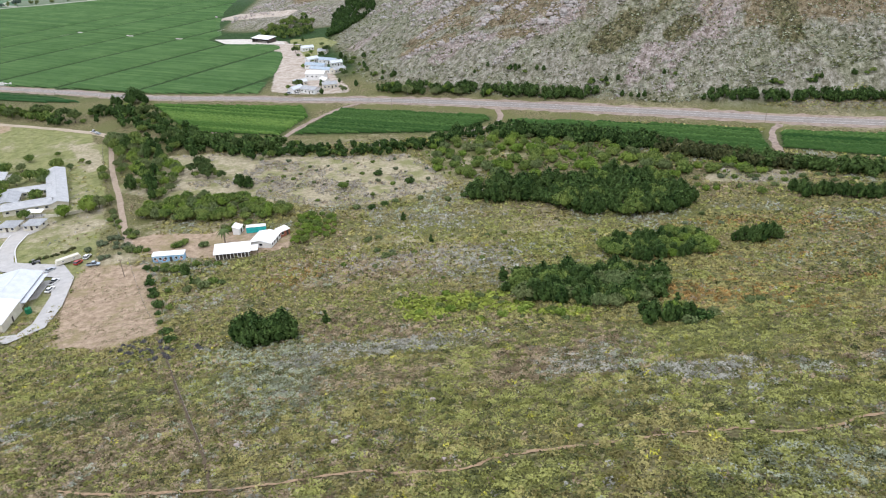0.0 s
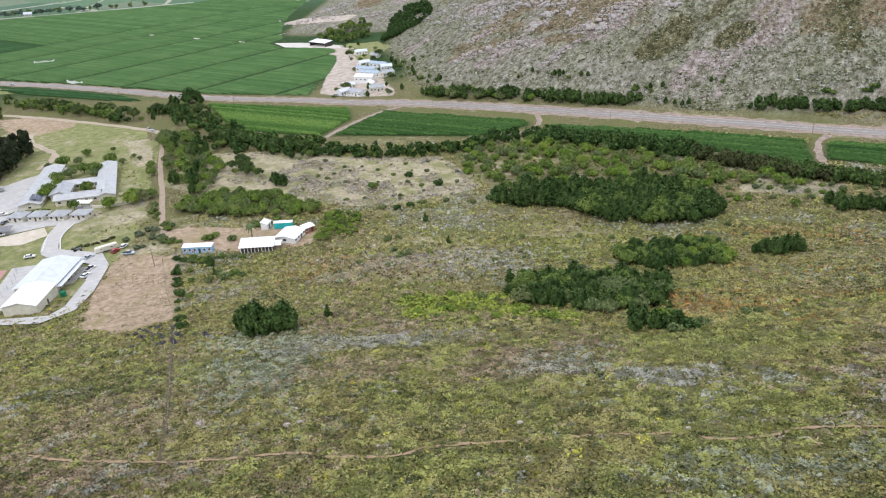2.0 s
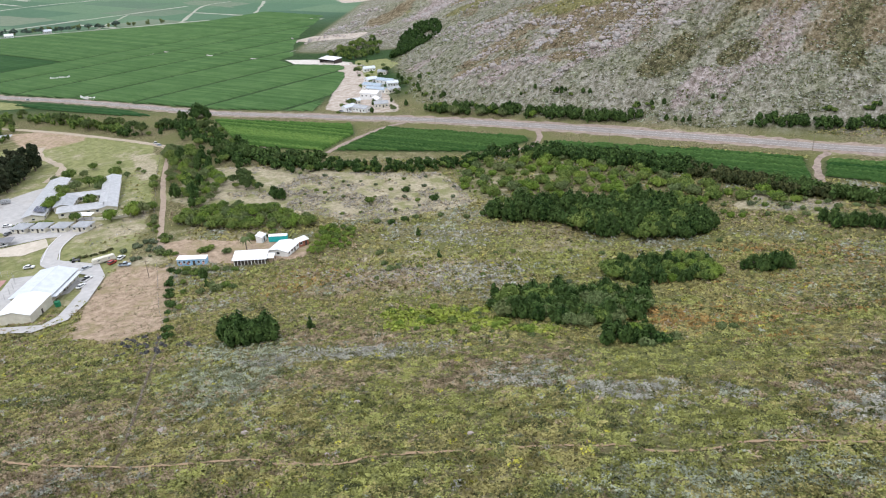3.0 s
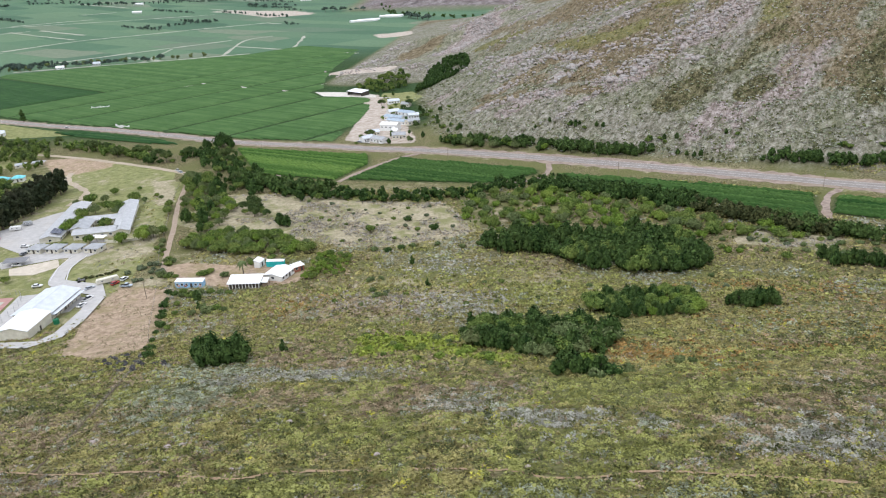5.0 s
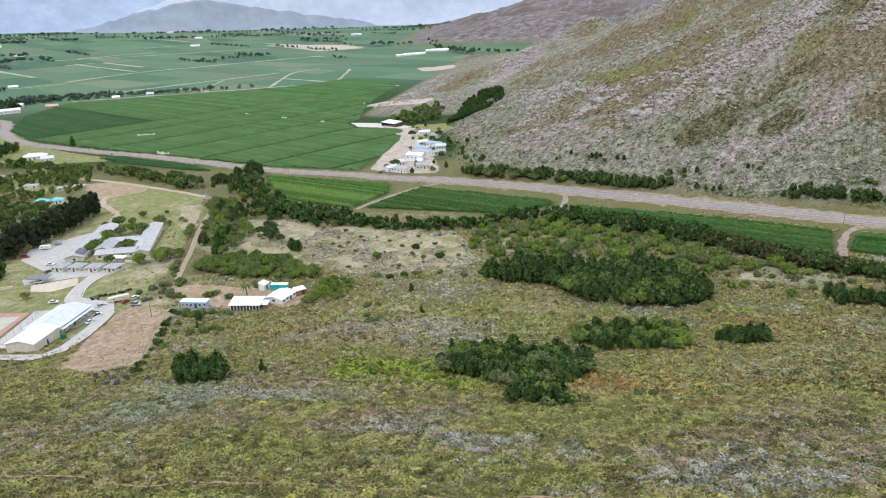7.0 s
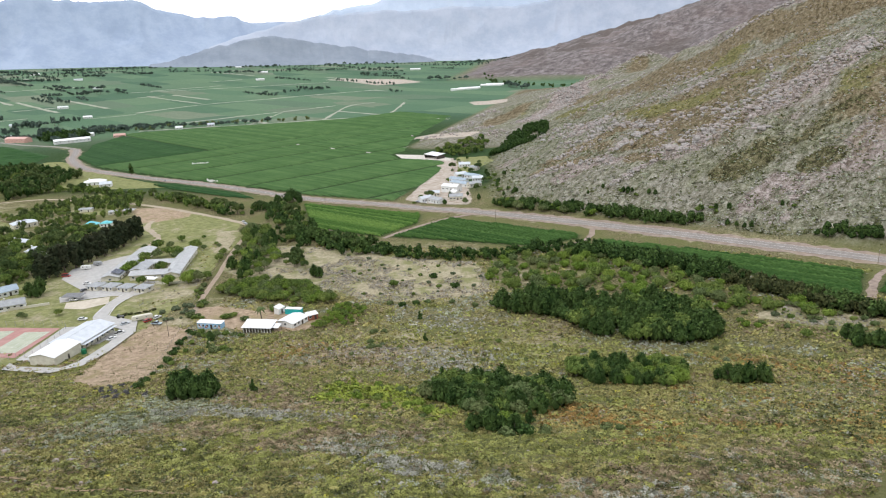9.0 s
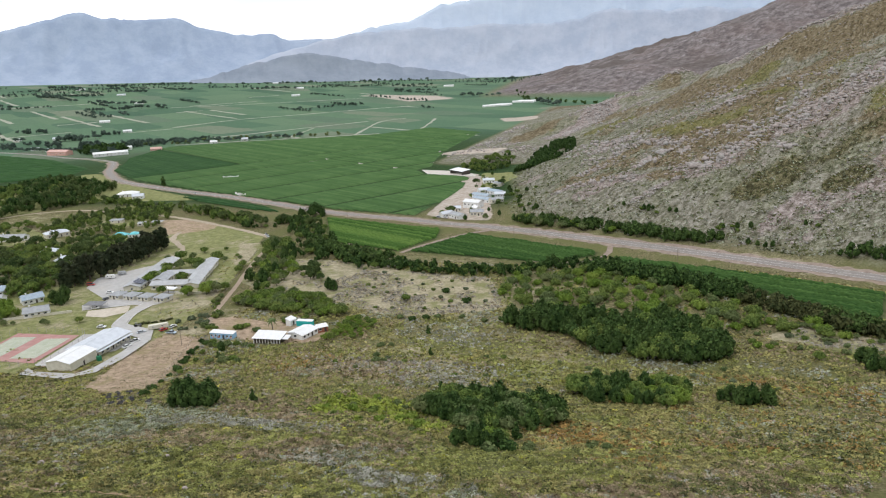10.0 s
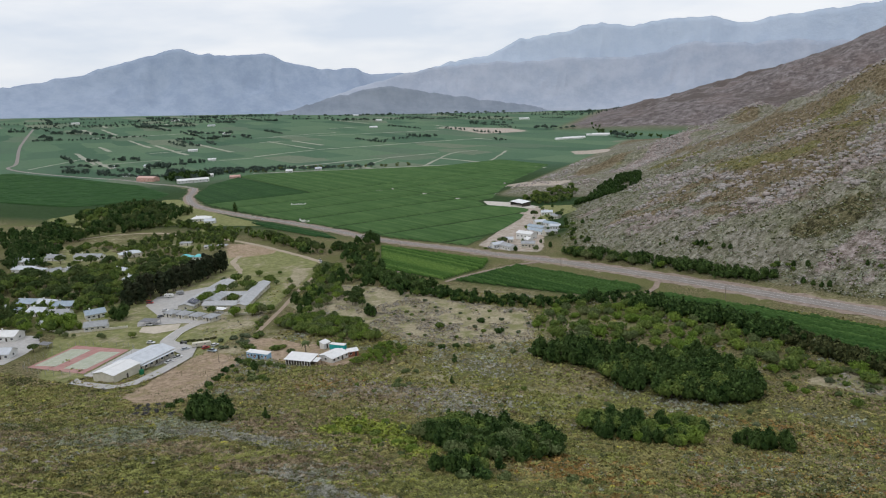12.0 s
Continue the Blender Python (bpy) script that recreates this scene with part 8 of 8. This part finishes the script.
def build_flat_scrub():
    rnd = np.random.RandomState(4)
    n = 46000
    x, y = -250 + 480 * rnd.rand(n), 215 + 190 * rnd.rand(n)
    ok = field_of_view(x, y) & (slope_run(x, y) < 5) & (near_line(x, y, FARM_TRACK) > 3.5) & (near_line(x, y, ROAD) > 17)
    for line in ([(10, 455), (8, 430), (-2, 418), (-30, 404)], [(165, 377), (152, 364), (138, 338)], [(-112, 462), (-128, 426)]):
        ok &= near_line(x, y, line) > 5
    for p in BARE + [CAMPUS] + BLOCKS:
        ok &= ~inside(x, y, p)
    ok &= ~(inside(x, y, ROUND) & (grain(x, y, 12, 2) > 0.40))
    for line in SANDY:
        ok &= near_line(x, y, line) > 3 + 4 * rnd.rand(n)
    ok &= ~((x < -168) & (rnd.rand(n) < 0.85))
    x, y = x[ok], y[ok]
    n = len(x)
    a, b, e = grain(x, y, 22, 3), grain(x + 300, y + 90, 9, 3), rnd.rand(n)
    dry = np.zeros(n, bool)
    for p in DRY:
        dry |= inside(x, y, p)
    kind = np.full(n, "olive", object)
    kind[b > 0.52] = "green"
    kind[(a > 0.62) & (e > 0.3)] = "sage"
    kind[(a > 0.62) & (e > 0.75)] = "silver"
    kind[(a < 0.42) & (e > 0.65)] = "brown"
    kind[(x > 0) & (e > 0.72) & (kind == "olive")] = "dark"
    drifted(x, y, kind, rnd)
    kind[dry & (e < 0.7)] = "lilac"
    kind[dry & (e >= 0.7)] = "straw"
    keep = ~(dry & (grain(x, y, 14, 2) > 0.46))
    x, y, kind, e = x[keep], y[keep], kind[keep], e[keep]
    h = 0.5 + 0.6 * rnd.rand(len(x)) ** 2
    for k, label in (("olive", "olive brush on the flat below the slope"), ("green", "green brush on the flat"), ("silver", "grey brush on pale dry ground"), ("brown", "dry brown brush on the flat"), ("dark", "dark low bushes on the flat"), ("straw", "straw-coloured dry grass"), ("lilac", "pale lilac-grey brush on dry ground"), ("rust", "rusty brush on the flat"), ("sage", "grey-green brush on the flat")):
        m = kind == k
        tufts("brush_" + k, np.column_stack([x[m], y[m]]), h[m], 5, M_SCRUB[k], label, 80 + len(k))


build_scrub()
build_flat_scrub()


def build_dry_brush():
    rnd = np.random.RandomState(14)
    x, y = -185 + 175 * rnd.rand(17000), 300 + 110 * rnd.rand(17000)
    ok = inside(x, y, DRY[0]) & (grain(x + 9, y, 10, 3) > 0.50)
    for line in SANDY:
        ok &= near_line(x, y, line) > 3.5 + 4 * rnd.rand(len(x))
    p = np.column_stack([x[ok], y[ok]])
    k = rnd.rand(len(p)) < 0.75
    tufts("brush_lilac", p[k], 0.35 + 0.4 * rnd.rand(k.sum()) ** 2, 6, M_SCRUB["lilac"], "grey-lilac brush in drifts on the dry flat", 141)
    tufts("brush_brown", p[~k], 0.35 + 0.4 * rnd.rand((~k).sum()), 6, M_SCRUB["brown"], "brown brush in drifts on the dry flat", 142)
    x, y = -190 + 55 * rnd.rand(2600), 180 + 80 * rnd.rand(2600)
    ok = inside(x, y, DIRT_LOT) & (grain(x, y, 7, 3) > 0.5)
    tufts("brush_straw", np.column_stack([x[ok], y[ok]]), 0.2 + 0.25 * rnd.rand(ok.sum()), 5, M_SCRUB["straw"], "dry weeds on the bare brown lot", 143)


build_dry_brush()


def build_edge_scrub():
    """Heath on the shoulder below the courts and the paved lot."""
    rnd = np.random.RandomState(24)
    x, y = -345 + 150 * rnd.rand(16000), 140 + 75 * rnd.rand(16000)
    ok = inside(x, y, [(-345, 140), (-215, 150), (-196, 196), (-220, 203), (-262, 206), (-296, 200), (-345, 210)]) & (slope_run(x, y) < 6)
    x, y = x[ok], y[ok]
    g = grain(x, y, 9, 3) + 0.3 * (rnd.rand(len(x)) - 0.5)
    for k, lo, hi, label in (("olive", 0.45, 0.56, "olive heath below the tennis courts"), ("green", 0.56, 2, "green heath below the tennis courts"), ("brown", 0.38, 0.45, "brown heath below the tennis courts"), ("dark", -1, 0.38, "dark heath below the tennis courts")):
        m = (g >= lo) & (g < hi)
        tufts("scrub_" + k, np.column_stack([x[m], y[m]]), 0.35 + 0.5 * rnd.rand(m.sum()), 6, M_SCRUB[k], label, 150 + len(k))


build_edge_scrub()

# ---- stones ----
M_STONE = Shade("pale_stone", 0.95, spec=0.15)
M_STONE.color(M_STONE.mix(M_STONE.math("MULTIPLY", M_STONE.island(), 0.85), M_STONE.grade(M_STONE.noise(0.8, 5), [(0.3, (0.20, 0.192, 0.18)), (0.7, (0.50, 0.48, 0.455))]), (0.38, 0.315, 0.285)))
M_STONE = M_STONE.mat


def rocks(name, pts, sizes, label, seed):
    """Angular boulders as one scree."""
    rnd = np.random.RandomState(seed)
    n = len(pts)
    unit = np.array([(1, 0, 0), (0, 1, 0), (-1, 0, 0), (0, -1, 0), (0.5, 0.5, 0.75), (-0.5, 0.6, 0.7), (-0.4, -0.5, 0.8), (0.6, -0.5, 0.65), (0, 0, -0.6)])
    tri = np.array([(0, 1, 4), (1, 5, 4), (1, 2, 5), (2, 6, 5), (2, 3, 6), (3, 7, 6), (3, 0, 7), (0, 4, 7), (4, 5, 6), (4, 6, 7), (1, 0, 8), (2, 1, 8), (3, 2, 8), (0, 3, 8)])
    v = unit[None] * (1 + 0.55 * (rnd.rand(n, 9, 1) - 0.5)) * sizes[:, None, None] * (0.6 + 0.7 * rnd.rand(n, 1, 3))
    t = rnd.rand(n) * 6.28
    c, s = np.cos(t)[:, None], np.sin(t)[:, None]
    v = np.stack([v[:, :, 0] * c - v[:, :, 1] * s, v[:, :, 0] * s + v[:, :, 1] * c, v[:, :, 2]], 2)
    v = v + np.column_stack([pts, ground(pts[:, 0], pts[:, 1]) + 0.1 * sizes])[:, None]
    f = (tri[None] + 9 * np.arange(n)[:, None, None]).reshape(-1, 3)
    return tagged(new(name, mesh_of(name, v.reshape(-1, 3), f, M_STONE)), label, "rocks", kind="stuff")


def build_stones():
    rnd = np.random.RandomState(9)
    n = 44000
    x, y = -250 + 600 * rnd.rand(n), 420 + 800 * rnd.rand(n) ** 1.4
    run = hill_run(x, y)
    rib = np.maximum(streaked(x, y, ROCK_RIBS), 0.45 * streaked(x, y, PINK_STREAKS))
    across, down = x * 0.89 - y * 0.46, x * 0.46 + y * 0.89
    band = 0.30 * grain(across, down * 0.35, 20, 4) + 0.62 * rib + 0.24 * step(90, 200, run) - 0.2 * streaked(x, y, DUSK_STREAKS + MEADOW_STREAKS)
    ok = ((run > 4) | (apron_run(x, y) > 8)) & (near_line(x, y, ROAD) > 17) & (band + 0.55 * (rnd.rand(n) - 0.5) > 0.40)
    x, y, rib = x[ok], y[ok], rib[ok]
    m = len(x)
    size = 0.28 + 0.8 * rnd.rand(m) ** 4 + 1.2 * rib * rnd.rand(m) ** 3
    rocks("scree", np.column_stack([x, y]), size, "grey and pinkish boulders strewn over the hillside", 1)
    x, y = -72 + 26 * rnd.randn(420), 228 + 13 * rnd.randn(420)
    rocks("scree", np.column_stack([x, y]), 0.15 + 0.4 * rnd.rand(420) ** 3, "small pale stones strewn over the brushy knoll", 3)
    # outcrops
    px, py, ps = [], [], []
    for cx, cy, r, k in ((-2, 696, 26, 90), (20, 705, 20, 60), (-20, 690, 16, 40), (60, 650, 18, 50), (110, 640, 26, 70), (140, 665, 26, 70), (-40, 780, 22, 60), (-240, 1010, 34, 80), (-60, 900, 30, 70),
                         (0, 980, 40, 90), (60, 1100, 50, 100), (-60, 1080, 40, 90), (100, 900, 40, 80), (170, 740, 30, 60), (60, 800, 30, 60), (30, 620, 14, 30), (-19, 744, 7, 40), (-2, 743, 8, 50), (8, 763, 7, 40), (43, 639, 6, 36), (56, 623, 6, 36), (-98, 1030, 12, 40), (-82, 1068, 12, 40), (-73, 1129, 14, 50), (-46, 1118, 14, 50), (-13, 1272, 20, 60), (30, 616, 6, 36), (22, 607, 6, 30), (69, 563, 6, 40), (88, 912, 9, 40), (101, 819, 9, 40),
                         (159, 690, 7, 30), (-175, 1022, 16, 60), (-212, 1065, 18, 70), (44, 1450, 30, 150), (0, 1400, 30, 130), (66, 1465, 20, 80), (130, 1052, 9, 40), (168, 992, 9, 40), (205, 984, 9, 40), (245, 978, 12, 40), (-95, 1170, 22, 60), (-190, 1125, 20, 60), (-236, 1080, 20, 80), (-50, 1340, 26, 80), (128, 575, 7, 30), (-115, 950, 20, 50), (-150, 960, 20, 50)):
        px.append(cx + r * rnd.randn(k) * 0.6)
        py.append(cy + r * rnd.randn(k) * 0.6)
        ps.append(0.6 + 2.2 * rnd.rand(k) ** 2.5)
    # rock ribs running up the fall line
    for pts, wide in ROCK_RIBS:
        k = int(15 * wide * sum(math.dist(p, q) for p, q in zip(pts, pts[1:])) / 60) + 20
        line = smooth_line(pts, 1.0)
        q = np.array([line[i] for i in rnd.randint(0, len(line), k)])[:, :2] + wide * rnd.randn(k, 2) * 0.45
        px.append(q[:, 0])
        py.append(q[:, 1])
        ps.append(0.5 + 2.0 * rnd.rand(k) ** 3)
    rocks("outcrop", np.column_stack([np.concatenate(px), np.concatenate(py)]), np.concatenate(ps), "jagged grey rock outcrops on the hill", 2)
    n = 80000
    x, y = -200 + 540 * rnd.rand(n), 425 + 560 * rnd.rand(n) ** 1.7
    ok = (hill_run(x, y) > 2) & (near_line(x, y, ROAD) > 15) & (grain(x, y, 7, 3) + 0.4 * (rnd.rand(n) - 0.5) > 0.46)
    x, y = x[ok], y[ok]
    n, k = len(x), rnd.rand(len(x))
    kind = np.full(n, "sage", object)
    kind[k < 0.66] = "dark"
    kind[k < 0.22] = "silver"
    kind[(rnd.rand(n) < 0.75 * streaked(x, y, HEATH_STREAKS)) | (rnd.rand(n) < 0.25 * step(60, 190, hill_run(x, y)))] = "brown"
    kind[rnd.rand(n) < 0.8 * streaked(x, y, MEADOW_STREAKS)] = "olive"
    dusk = streaked(x, y, DUSK_STREAKS)
    kind[(rnd.rand(n) < 0.8 * dusk) & (k < 0.6)] = "dark"
    for what, label in (("olive", "olive heath tufts on the stony hill"), ("dark", "dark bushes dotted over the stony hill"), ("silver", "grey brush on the stony hill"), ("sage", "grey-green brush on the stony hill"), ("brown", "dry brown brush on the stony hill")):
        m = kind == what
        tufts("hill_scrub", np.column_stack([x[m], y[m]]), 0.45 + 0.95 * rnd.rand(m.sum()) ** 2, 5, M_SCRUB[what], label, 90 + len(what))
    # single pale stones on the near slope
    for k, (sx, sy, r) in enumerate(((-58, 107, 0.75), (-60.5, 106.5, 0.4), (-75, 92, 0.8), (-73, 93.5, 0.5), (-36, 86, 0.55), (-34.5, 88, 0.4), (-12, 79.5, 0.5), (73, 198, 0.7), (-58, 80.5, 0.45), (-92, 96, 0.6), (12, 120, 0.5))):
        bm = bmesh.new()
        bmesh.ops.create_icosphere(bm, subdivisions=2, radius=r * 0.75)
        for v in bm.verts:
            q = v.co.normalized()
            v.co = Vector((v.co.x * 1.25, v.co.y, v.co.z * 0.75)) * (1 + 0.35 * (noise.noise(q * 1.7 + Vector((k * 3, 0, 0)))))
        ob = new("boulder", bpy.data.meshes.new("boulder"))
        bm.to_mesh(ob.data)
        bm.free()
        ob.data.materials.append(M_STONE)
        ob.matrix_basis = Matrix.Translation(at(sx, sy, r * 0.36))
        tagged(ob, "pale rounded boulder lying in low scrub", "boulder", "boulders")


build_stones()
